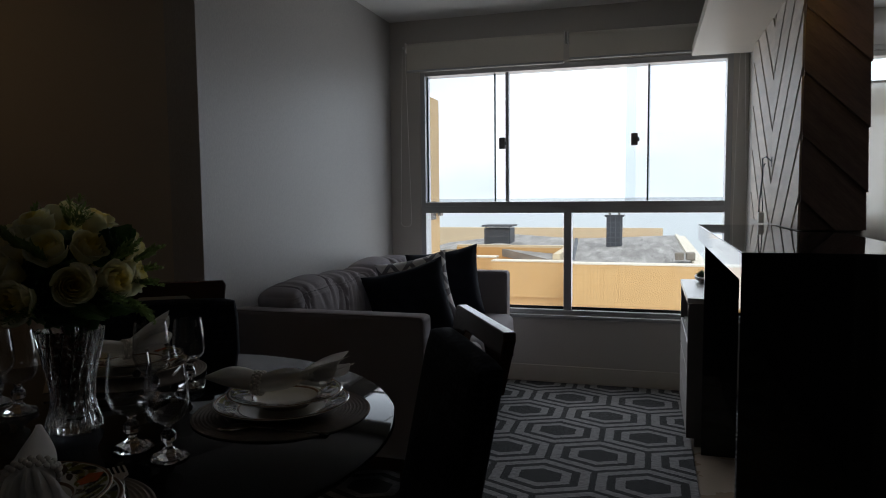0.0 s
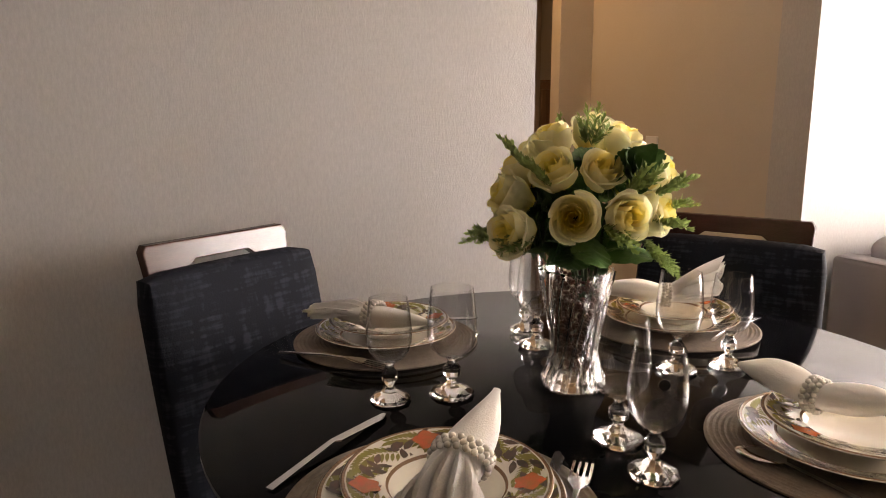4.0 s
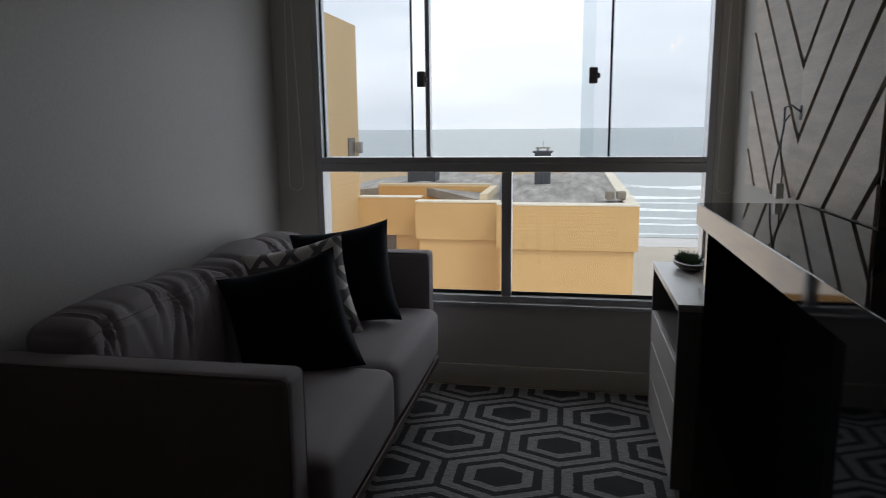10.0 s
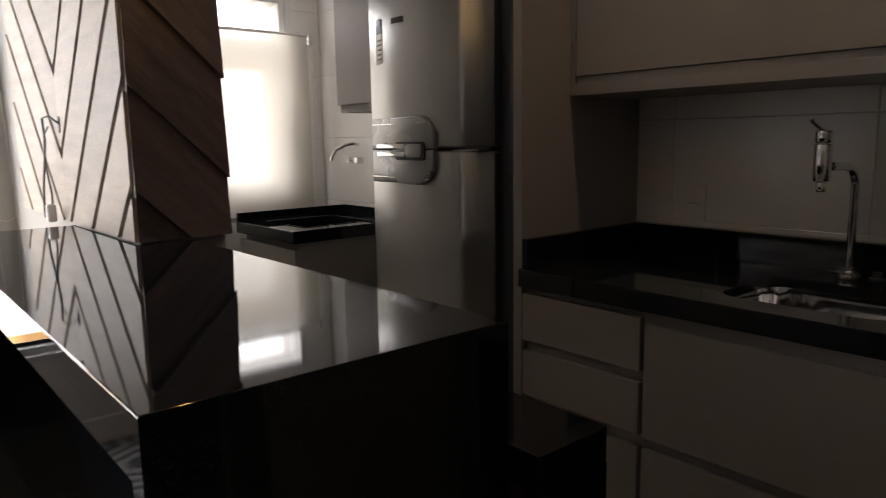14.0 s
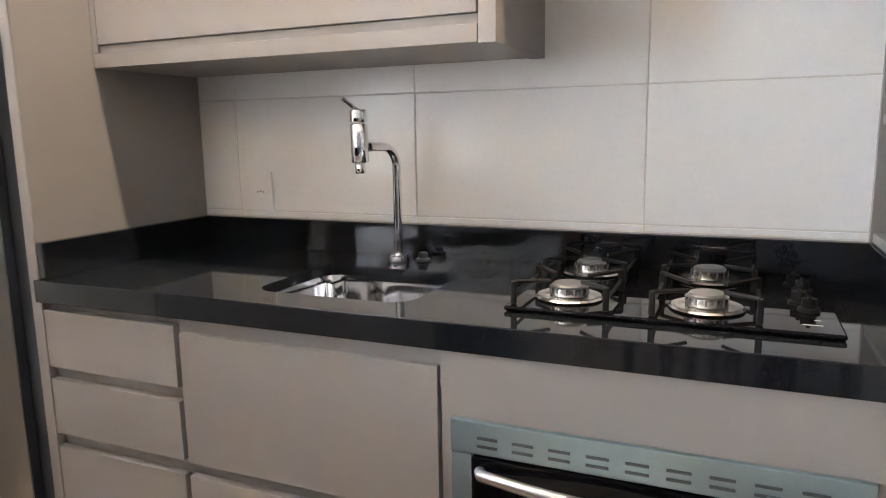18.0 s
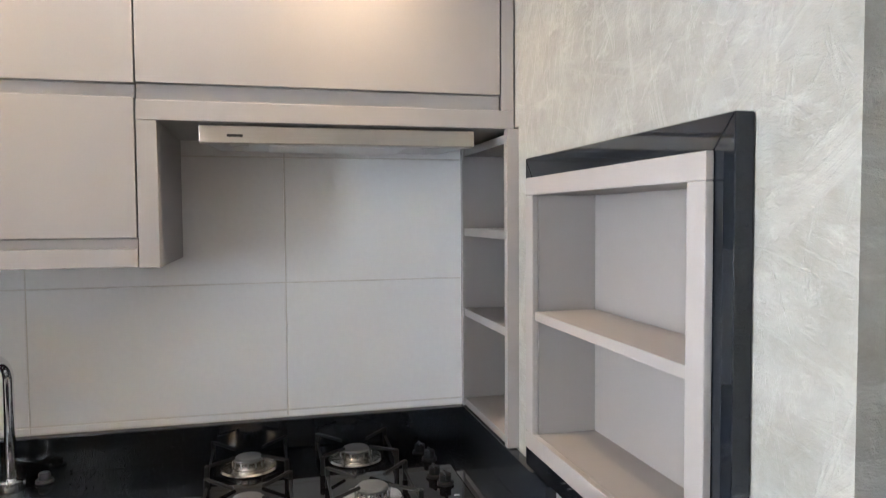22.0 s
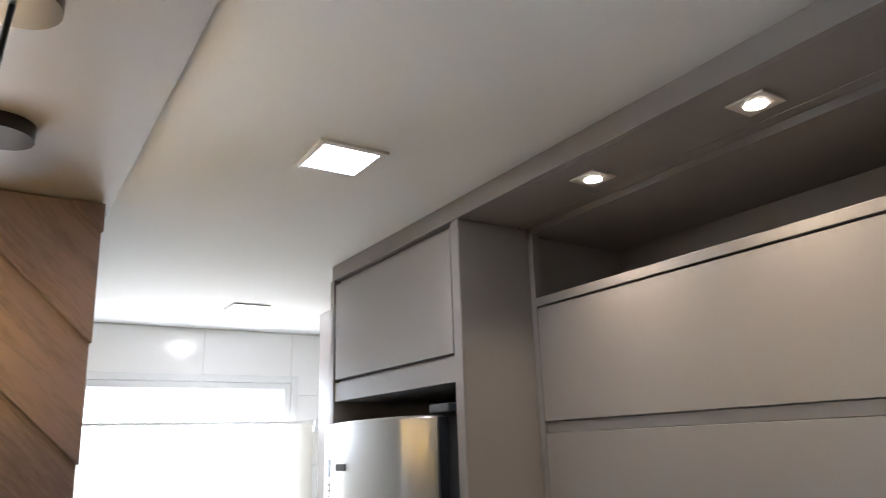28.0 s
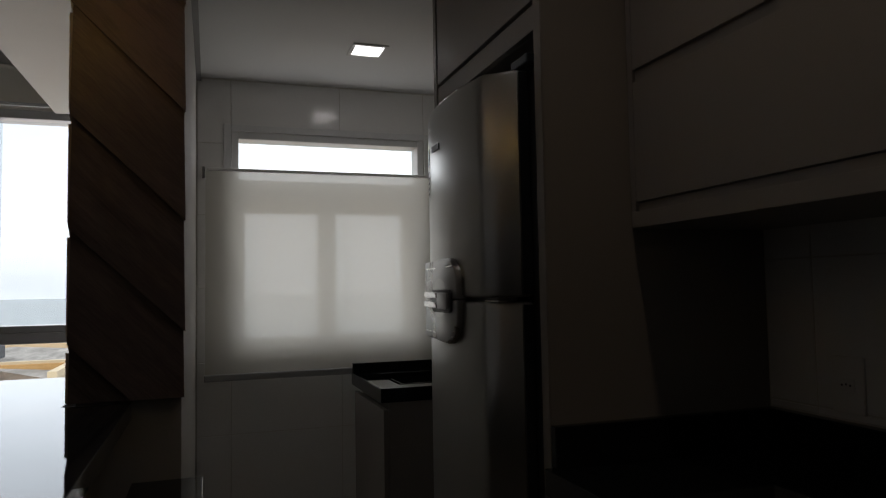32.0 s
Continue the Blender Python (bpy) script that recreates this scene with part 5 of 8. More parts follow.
def bulb_glass(name, tint, glowing):
    """Clear tinted glass with a faint sheen; the filament's light in it is added as emission."""
    m = bpy.data.materials.new(name)
    m.use_nodes = True
    n, l = m.node_tree.nodes, m.node_tree.links
    n.remove(n["Principled BSDF"])
    t, g, mix, em, add = n.new("ShaderNodeBsdfTransparent"), n.new("ShaderNodeBsdfGlossy"), n.new("ShaderNodeMixShader"), n.new("ShaderNodeEmission"), n.new("ShaderNodeAddShader")
    t.inputs["Color"].default_value = (*tint, 1)
    g.inputs["Roughness"].default_value = 0.03
    mix.inputs[0].default_value = 0.05
    em.inputs["Color"].default_value, em.inputs["Strength"].default_value = (1.0, 0.55, 0.12, 1), glowing
    l.new(t.outputs[0], mix.inputs[1])
    l.new(g.outputs[0], mix.inputs[2])
    l.new(mix.outputs[0], add.inputs[0])
    l.new(em.outputs[0], add.inputs[1])
    l.new(add.outputs[0], n["Material Output"].inputs["Surface"])
    return m


AMBER = bulb_glass("amber_glass", (0.985, 0.80, 0.42), 0.045)
FILAMENT = glow("filament_glow", (1.0, 0.70, 0.25), 7.0)
COPPER = mat("copper", (0.62, 0.28, 0.17), 0.2, metal=1.0, var=0.08)
for x, y, z in ((1.037, 1.794, 1.808), (1.031, 2.19, 1.810)):
    pd = thing("pendant_lamp", (x, y, z), "lit amber filament bulb in a copper holder on black cable", "pendant lamp", "bar pendants")
    bm = bmesh.new()
    prof = [(0.0, 0.0), (0.009, 0.0015), (0.020, 0.009), (0.028, 0.022), (0.0315, 0.036), (0.0305, 0.052), (0.0265, 0.070), (0.021, 0.088), (0.0165, 0.104), (0.015, 0.120)]
    lathe(bm, prof, 28)
    part("bulb", bm, AMBER, pd, "amber glass bulb", smooth=True)
    bm = bmesh.new()
    for i in range(6):
        a = 2 * math.pi * i / 6
        cyl(bm, (0.010 * math.cos(a), 0.010 * math.sin(a), 0.022), (0.006 * math.cos(a + 0.4), 0.006 * math.sin(a + 0.4), 0.078), 0.0026, n=6)
    part("filament", bm, FILAMENT, pd)
    bm = bmesh.new()
    cyl(bm, (0, 0, 0.076), (0, 0, 0.118), 0.0035, 0.006, n=10)
    part("stem", bm, WHITEPLASTIC, pd)
    bm = bmesh.new()
    lathe(bm, [(0.0, 0.119), (0.022, 0.119), (0.0245, 0.122), (0.0245, 0.130), (0.021, 0.134), (0.0205, 0.168), (0.0225, 0.170), (0.0225, 0.178), (0.0185, 0.183), (0.0185, 0.190), (0.008, 0.197), (0.0, 0.197)], 28)
    part("holder", bm, COPPER, pd, "polished copper lamp holder", smooth=True)
    bm = bmesh.new()
    cyl(bm, (0, 0, 0.197), (0, 0, 0.215), 0.008, 0.005, n=14)
    tube(bm, [(0, 0, 0.21), (0.001, -0.004, 0.235), (0.006, -0.03, 0.275), (0.012, -0.07, 2.13 - z), (0.014, -0.08, 2.15 - z)], 0.0035, 8)
    part("cable", bm, BLACK, pd, smooth=True)
    bm = bmesh.new()
    cyl(bm, (0.014, -0.08, 2.143 - z), (0.014, -0.08, 2.1675 - z), 0.05, n=36)
    part("canopy", bm, BLACK, pd, "black ceiling canopy", smooth=True)
    la = bpy.data.lights.new("bulb_lamp", "POINT")
    la.energy, la.color, la.shadow_soft_size = 0.05, (1.0, 0.80, 0.58), 0.02
    ob = new("bulb_lamp", la)
    ob.location = (x, y, z + 0.06)

# ---- outside: sea, beach and the neighbouring building ----
SAND = mat("beach_sand", (0.42, 0.37, 0.30), 0.9, var=0.12, scale=0.2, fine=6, bump=0.2)
struct("ground", boxes((-300, 300, 4.5, 67, -9.2, -9.0)), SAND, "pale beach sand", "beach")


def sea_material():
    m = bpy.data.materials.new("sea")
    m.use_nodes = True
    n, l = m.node_tree.nodes, m.node_tree.links
    b = n["Principled BSDF"]
    co, mp = n.new("ShaderNodeTexCoord"), n.new("ShaderNodeMapping")
    mp.inputs["Scale"].default_value = (0.016, 0.16, 1)
    l.new(co.outputs["Object"], mp.inputs["Vector"])
    a = n.new("ShaderNodeTexNoise")
    a.inputs["Scale"].default_value, a.inputs["Detail"].default_value, a.inputs["Roughness"].default_value = 1.0, 9, 0.65
    l.new(mp.outputs["Vector"], a.inputs["Vector"])
    sep = n.new("ShaderNodeSeparateXYZ")
    l.new(co.outputs["Object"], sep.inputs[0])
    near = n.new("ShaderNodeMapRange")
    near.inputs["From Min"].default_value, near.inputs["From Max"].default_value = 60, 190
    near.inputs["To Min"].default_value, near.inputs["To Max"].default_value = 0.64, 0.85
    l.new(sep.outputs["Y"], near.inputs["Value"])
    foam = n.new("ShaderNodeMath")
    foam.operation = "GREATER_THAN"
    l.new(a.outputs["Fac"], foam.inputs[0])
    l.new(near.outputs[0], foam.inputs[1])
    mix = n.new("ShaderNodeMixRGB")
    mix.inputs[1].default_value = (0.34, 0.375, 0.37, 1)
    mix.inputs[2].default_value = (0.75, 0.78, 0.78, 1)
    l.new(foam.outputs[0], mix.inputs[0])
    l.new(mix.outputs[0], b.inputs["Base Color"])
    b.inputs["Roughness"].default_value = 0.35
    bp = n.new("ShaderNodeBump")
    bp.inputs["Strength"].default_value, bp.inputs["Distance"].default_value = 0.6, 1.0
    l.new(a.outputs["Fac"], bp.inputs["Height"])
    l.new(bp.outputs[0], b.inputs["Normal"])
    return m


struct("water", boxes((-4000, 4000, 65.5, 1800, -9.3, -8.95)), sea_material(), "grey-green sea with white breakers", "sea")
WETSAND = mat("wet_sand", (0.34, 0.31, 0.27), 0.16, var=0.12, scale=0.2, fine=4, bump=0.03)
struct("ground_wet", boxes((-300, 300, 60.5, 66.5, -8.995, -8.985)), WETSAND, "wet shining strip of beach", "beach")
FOAM = mat("sea_foam", (0.80, 0.82, 0.82), 0.8, var=0.15, scale=0.6, fine=5, bump=0.4)
for k, (y0, depth, high) in enumerate(((116.0, 4.2, 0.75), (99.5, 2.6, 0.5), (94.0, 0.9, 0.25), (86.0, 2.0, 0.4), (79.0, 0.7, 0.2), (72.5, 1.0, 0.22), (68.0, 0.6, 0.1))):
    bm = bmesh.new()
    rows = []
    for i in range(321):
        x = -80 + 0.55 * i
        wob = 2.4 * noise.noise(Vector((x * 0.045, k * 7.3, 0))) + 0.7 * noise.noise(Vector((x * 0.3, k * 3.1, 4)))
        fat = max(0.06, depth * (0.55 + 0.9 * noise.noise(Vector((x * 0.07, k * 2.7, 9))) + 0.35 * noise.noise(Vector((x * 0.7, k, 2)))))
        top = high * max(0.15, 0.6 + 0.7 * noise.noise(Vector((x * 0.10, k * 5.0, 6))))
        y = y0 + wob
        rows.append([bm.verts.new((x, y + a * fat, -8.955 + b * top)) for a, b in ((-0.5, 0.0), (-0.34, 0.7), (-0.1, 1.0), (0.2, 0.55), (0.5, 0.0))])
    for a, b in zip(rows, rows[1:]):
        for q in range(4):
            bm.faces.new((a[q], a[q + 1], b[q + 1], b[q]))
    struct("water_breaker", bm, FOAM, "white line of surf along the beach", "surf")


def mosaic(name, c1, pitch, mort):
    m = mat(name, c1, 0.6, var=0.06, scale=1.5, fine=40, bump=0.1)
    n, l = m.node_tree.nodes, m.node_tree.links
    b = n["Principled BSDF"]
    old = b.inputs["Base Color"].links[0].from_socket
    co = n.new("ShaderNodeTexCoord")
    sep = n.new("ShaderNodeSeparateXYZ")
    l.new(co.outputs["Object"], sep.inputs[0])
    fac = None
    for ax in ("X", "Y", "Z"):
        w = n.new("ShaderNodeMath")
        w.operation = "PINGPONG"
        w.inputs[1].default_value = pitch / 2
        l.new(sep.outputs[ax], w.inputs[0])
        lt = n.new("ShaderNodeMath")
        lt.operation = "LESS_THAN"
        lt.inputs[1].default_value = 0.005 if ax != "Y" else 0.003
        l.new(w.outputs[0], lt.inputs[0])
        if ax == "Y":
            continue
        if fac is None:
            fac = lt.outputs[0]
        else:
            mx = n.new("ShaderNodeMath")
            mx.operation = "MAXIMUM"
            l.new(fac, mx.inputs[0])
            l.new(lt.outputs[0], mx.inputs[1])
            fac = mx.outputs[0]
    mix = n.new("ShaderNodeMixRGB")
    mix.inputs[2].default_value = (*mort, 1)
    l.new(fac, mix.inputs[0])
    l.new(old, mix.inputs[1])
    l.new(mix.outputs[0], b.inputs["Base Color"])
    return m


YELLOW = mosaic("yellow_mosaic", (0.63, 0.385, 0.155), 0.075, (0.53, 0.32, 0.12))
YELLOWLOW = mosaic("yellow_mosaic_low", (0.66, 0.405, 0.165), 0.075, (0.62, 0.38, 0.15))
CREAMWALL = mat("cream_render", (0.62, 0.52, 0.36), 0.8, var=0.05, scale=1, fine=30)
COPING = mat("pale_coping", (0.70, 0.64, 0.52), 0.8, var=0.12, scale=4, fine=30)
ROOFGREY = mat("fibre_roof", (0.33, 0.315, 0.29), 0.9, var=0.4, scale=1.2, fine=9, bump=0.5, tint=(0.22, 0.205, 0.185), stretch=(4.0, 0.7, 4.0))
WHITETILE = mosaic("white_mosaic", (0.62, 0.66, 0.68), 0.28, (0.5, 0.53, 0.55))
DARKBRICK = mosaic("dark_brick", (0.05, 0.055, 0.065), 0.14, (0.11, 0.115, 0.12))
DARKWIN = mat("dark_window", (0.10, 0.07, 0.05), 0.2)
nb = thing("neighbour_building", (0, 0, -9.0), "yellow mosaic-clad neighbouring building with grey roofs", "building")
Z, PV, FAR = 9.0, Vector((0.471, 0.785, 1.277)), 1.75     # the building is planned at a scale of 1 to 1.75 about this point


def out(name, bm, mt, label="", parent=None):
    for v in bm.verts:
        v.co = PV + FAR * (v.co - PV)
        v.co.z = max(v.co.z, -8.99) + Z
    return part(name, bm, mt, parent or nb, label)


out("parapet", boxes((-0.50, 1.172, 9.0, 9.2, -0.20, 0.335)), YELLOW)
out("coping", boxes((-0.505, 1.177, 8.99, 9.21, 0.3355, 0.352)), COPING)
out("wall", boxes((-0.47, 1.13, 9.05, 16, -8.99, -0.201)), YELLOWLOW)
out("side_parapet", boxes((1.03, 1.17, 9.211, 15.1, -0.20, 0.335)), YELLOW)
out("coping", boxes((1.025, 1.175, 9.212, 15.1, 0.3355, 0.352)), COPING)
out("parapet", boxes((-1.62, -0.52, 9.5, 9.7, -0.18, 0.305)), YELLOW)
out("coping", boxes((-1.625, -0.515, 9.49, 9.71, 0.3055, 0.322)), COPING)
out("wall", boxes((-1.58, -0.52, 9.55, 16, -8.99, -0.181)), YELLOWLOW)
out("parapet", boxes((-2.52, -1.64, 9.9, 10.1, -0.20, 0.318)), YELLOW)
out("coping", boxes((-2.52, -1.64, 9.89, 10.11, 0.3185, 0.335)), COPING)
out("wall", boxes((-2.52, -1.60, 9.95, 16, -8.99, -0.201)), YELLOWLOW)
wdw = out("window", boxes((-2.421, -2.0, 9.925, 9.949, -0.56, -0.203)), DARKWIN, "dark brown window")
out("mullion", boxes((-2.225, -2.195, 9.915, 9.9245, -0.56, -0.203)), mat("brown_mullion", (0.16, 0.11, 0.08), 0.5), parent=wdw)
out("terrace_wall", boxes((-2.5, -0.80, 10.9, 11.0, 0.0, 0.43), (-0.80, -0.70, 9.72, 11.0, 0.0, 0.40)), CREAMWALL)
out("terrace_lining", boxes((-2.5, -0.81, 10.87, 10.899, 0.0, 0.395)), YELLOW, "yellow inner face of the terrace wall")
tower = out("tower", boxes((-6.0, -2.52, 8.30, 10.0, -8.99, 2.62)), mosaic("tower_mosaic", (0.62, 0.43, 0.215), 0.12, (0.50, 0.34, 0.165)))
out("tower_face", boxes((-6.0, -2.53, 8.24, 8.299, -8.99, 2.66)), WHITETILE, "white tiled tower face")
out("tower_window", boxes((-2.5195, -2.508, 9.52, 9.80, 0.88, 1.14)), DARKWIN, "small dark window", tower)
out("window_box", boxes((-2.5075, -2.45, 9.86, 9.95, 0.93, 1.08)), ROOFGREY, "small grey wall unit", tower)


def roof_slab(corners, thick=0.12):
    bm = bmesh.new()
    hi = [bm.verts.new(c) for c in corners]
    lo = [bm.verts.new((x, y, z - thick)) for x, y, z in corners]
    bm.faces.new(hi)
    bm.faces.new(lo[::-1])
    for k in range(len(hi)):
        bm.faces.new((hi[k], lo[k], lo[(k + 1) % len(hi)], hi[(k + 1) % len(hi)]))
    return bm


out("roof", roof_slab(((-0.46, 9.22, 0.30), (1.02, 9.22, 0.31), (0.92, 13.2, 0.47), (-0.78, 13.2, 0.40))), ROOFGREY, "weathered grey fibre-cement roof")
out("roof_edge", roof_slab(((1.021, 9.3, 0.335), (1.06, 9.3, 0.335), (0.97, 13.2, 0.50), (0.921, 13.2, 0.50)), 0.05), COPING, "pale roof verge")
out("roof_valley", roof_slab(((-0.52, 9.5, 0.30), (-0.47, 9.5, 0.30), (-0.79, 13.2, 0.41), (-0.85, 13.2, 0.41)), 0.05), DARKBRICK, "dark valley gutter")
out("roof", roof_slab(((-0.53, 9.85, 0.24), (-0.86, 13.2, 0.40), (-1.95, 13.2, 0.47), (-1.97, 11.05, 0.40))), ROOFGREY, "weathered grey fibre-cement roof")
out("roof", roof_slab(((-1.98, 11.05, 0.40), (-1.96, 13.2, 0.47), (-3.3, 13.2, 0.30), (-3.3, 11.3, 0.27))), ROOFGREY, "weathered grey fibre-cement roof")
out("rear_parapet", boxes((-5, 0.75, 15.2, 15.4, -1, 0.50)), CREAMWALL)
chm = out("chimney", boxes((-0.18, 0.06, 11.5, 11.8, 0.2, 0.86)), DARKBRICK, "dark brick chimney with a cap")
out("chimney_cap", boxes((-0.21, 0.09, 11.47, 11.83, 0.8605, 0.885)), DARKBRICK, parent=chm)
for x in (-0.15, 0.0):
    out("cap_post", boxes((x, x + 0.025, 11.52, 11.78, 0.8855, 0.925)), ROOFGREY, parent=chm)
out("cap_plate", boxes((-0.17, 0.05, 11.5, 11.8, 0.9255, 0.945)), ROOFGREY, parent=chm)
out("antenna", boxes((-0.065, -0.055, 11.64, 11.65, 0.9455, 1.04)), ROOFGREY, parent=chm)
rb = out("roof_box", boxes((-2.216, -1.768, 11.6, 12.0, 0.40, 0.66)), DARKBRICK, "dark louvred roof vent")
out("vent_lid", boxes((-2.25, -1.73, 11.55, 12.05, 0.69, 0.715)), DARKBRICK, parent=rb)
for x in (-2.20, -1.80):
    out("vent_post", boxes((x, x + 0.02, 11.62, 11.64, 0.6605, 0.6895)), DARKBRICK, parent=rb)
for x, y in ((0.86, 9.6), (1.0, 9.62)):
    bm = bmesh.new()
    box(bm, x - 0.055, x + 0.055, y - 0.08, y + 0.08, 0.36, 0.455, bevel=0.01)
    out("roof_stone", bm, mat("roof_stone", (0.24, 0.21, 0.17), 0.9, var=0.3), "brown loose block")

# ---- wall tiles ----
wk = bpy.data.objects["wall_kitchen_back"]


def tiles(parent, axis, face, us, vs, depth=0.0105, g=0.0012):
    """Tiles between the seams us and vs, each an object of its own; like sizes share one mesh."""
    made = {}
    for u0, u1 in zip(us, us[1:]):
        for v0, v1 in zip(vs, vs[1:]):
            w, h = round(u1 - u0, 3), round(v1 - v0, 3)
            if (w, h) not in made:
                bm = bmesh.new()
                if axis == "x":
                    box(bm, 0, depth, -w / 2 + g, w / 2 - g, -h / 2 + g, h / 2 - g, bevel=0.0012, seg=1)
                else:
                    box(bm, -w / 2 + g, w / 2 - g, 0, depth, -h / 2 + g, h / 2 - g, bevel=0.0012, seg=1)
                made[w, h] = mesh("tile", bm, TILE)
            ob = new("tile", made[w, h])
            ob.parent = parent
            ob.location = (face, (u0 + u1) / 2, (v0 + v1) / 2) if axis == "x" else ((u0 + u1) / 2, face, (v0 + v1) / 2)


tiles(wk, "x", XK, [YC + 0.002, 0.897, 1.438, 1.977, 2.0995], [1.002, 1.018, 1.315, 1.603, 1.70])
tiles(wk, "x", XK, [2.80, 3.35, 3.972], [0.05, 0.353, 0.663, 0.97, 1.283, 1.593, 1.902, 2.18])
wln = bpy.data.objects["wall_laundry_north"]
tiles(wln, "y", YS - 0.0022, [1.236, 1.373], [0.05, 0.353, 0.663, 0.97, 1.283, 1.593, 1.902, 2.18])
tiles(wln, "y", YS - 0.0022, [2.242, 2.43], [0.05, 0.353, 0.663, 0.97, 1.283, 1.593, 1.902, 2.18])
tiles(wln, "y", YS - 0.0022, [1.373, 1.845, 2.242], [0.05, 0.353, 0.663, 0.97])
tiles(wln, "y", YS - 0.0022, [1.373, 1.845, 2.242], [1.957, 2.18])

# ---- dining table setting ----
CRYSTAL = glassy("crystal", (1, 1, 1), 0.0, 1.5)
CLEAR = thin_pane("drinking_glass", (0.992, 0.992, 0.99), 0.6, 2.6, 0.05)
VASEGLASS = thin_pane("vase_glass", (0.97, 0.97, 0.965), 0.9, 1.8, 0.10)
NAPKIN = mat("napkin_cloth", (0.82, 0.79, 0.75), 0.85, var=0.05, scale=12, fine=500, bump=0.25)
PEARL = mat("pearl_bead", (0.75, 0.70, 0.62), 0.12, var=0.08, scale=60, coat=0.6)
CUTLERY = mat("cutlery_steel", (0.72, 0.71, 0.70), 0.14, metal=1.0, var=0.04)
WOVEN = mat("woven_mat", (0.17, 0.132, 0.10), 0.75, var=0.25, scale=60, fine=260, bump=0.6)


def porcelain(name, radius, inner):
    """Cream porcelain with a brown braided rim."""
    m = mat(name, (0.80, 0.74, 0.62), 0.12, var=0.03, bump=0, coat=0.3)
    n, l = m.node_tree.nodes, m.node_tree.links
    b = n["Principled BSDF"]
    base = b.inputs["Base Color"].links[0].from_socket
    co = n.new("ShaderNodeTexCoord")
    sep = n.new("ShaderNodeSeparateXYZ")
    l.new(co.outputs["Object"], sep.inputs[0])

    def op(kind, a, bb=None):
        x = n.new("ShaderNodeMath")
        x.operation = kind
        for i, v in enumerate((a, bb)):
            if v is None:
                continue
            if isinstance(v, (int, float)):
                x.inputs[i].default_value = v
            else:
                l.new(v, x.inputs[i])
        return x.outputs[0]

    r = op("SQRT", op("ADD", op("MULTIPLY", sep.outputs["X"], sep.outputs["X"]), op("MULTIPLY", sep.outputs["Y"], sep.outputs["Y"])))
    col = base
    ang = op("ARCTAN2", sep.outputs["Y"], sep.outputs["X"])
    braid = op("ADD", op("MULTIPLY", op("PINGPONG", op("MULTIPLY", ang, 40.0), 1.0), 0.6), 0.2)
    rim = n.new("ShaderNodeMixRGB")
    rim.inputs[1].default_value, rim.inputs[2].default_value = (0.10, 0.045, 0.02, 1), (0.32, 0.19, 0.10, 1)
    l.new(braid, rim.inputs[0])
    mx = n.new("ShaderNodeMixRGB")
    edge = op("MULTIPLY", op("GREATER_THAN", r, radius * 0.955), op("LESS_THAN", r, radius * 0.992))
    well = op("MULTIPLY", op("GREATER_THAN", r, inner * 0.955), op("LESS_THAN", r, inner))
    l.new(op("MAXIMUM", edge, well), mx.inputs[0])
    l.new(col, mx.inputs[1])
    l.new(rim.outputs[0], mx.inputs[2])
    l.new(mx.outputs[0], b.inputs["Base Color"])
    return m


PLATE_M = porcelain("plate_porcelain", 0.114, 0.075)
BOWL_M = porcelain("bowl_porcelain", 0.097, 0.056)
PRINTS = {"palm_print": mat("palm_print", (0.17, 0.16, 0.035), 0.15, var=0.5, scale=40, tint=(0.40, 0.30, 0.07), coat=0.3),
          "leaf_print": mat("leaf_print", (0.11, 0.055, 0.035), 0.15, var=0.5, scale=50, tint=(0.06, 0.085, 0.05), coat=0.3),
          "flower_print": mat("flower_print", (0.46, 0.075, 0.025), 0.15, var=0.5, scale=90, tint=(0.66, 0.30, 0.08), coat=0.3)}


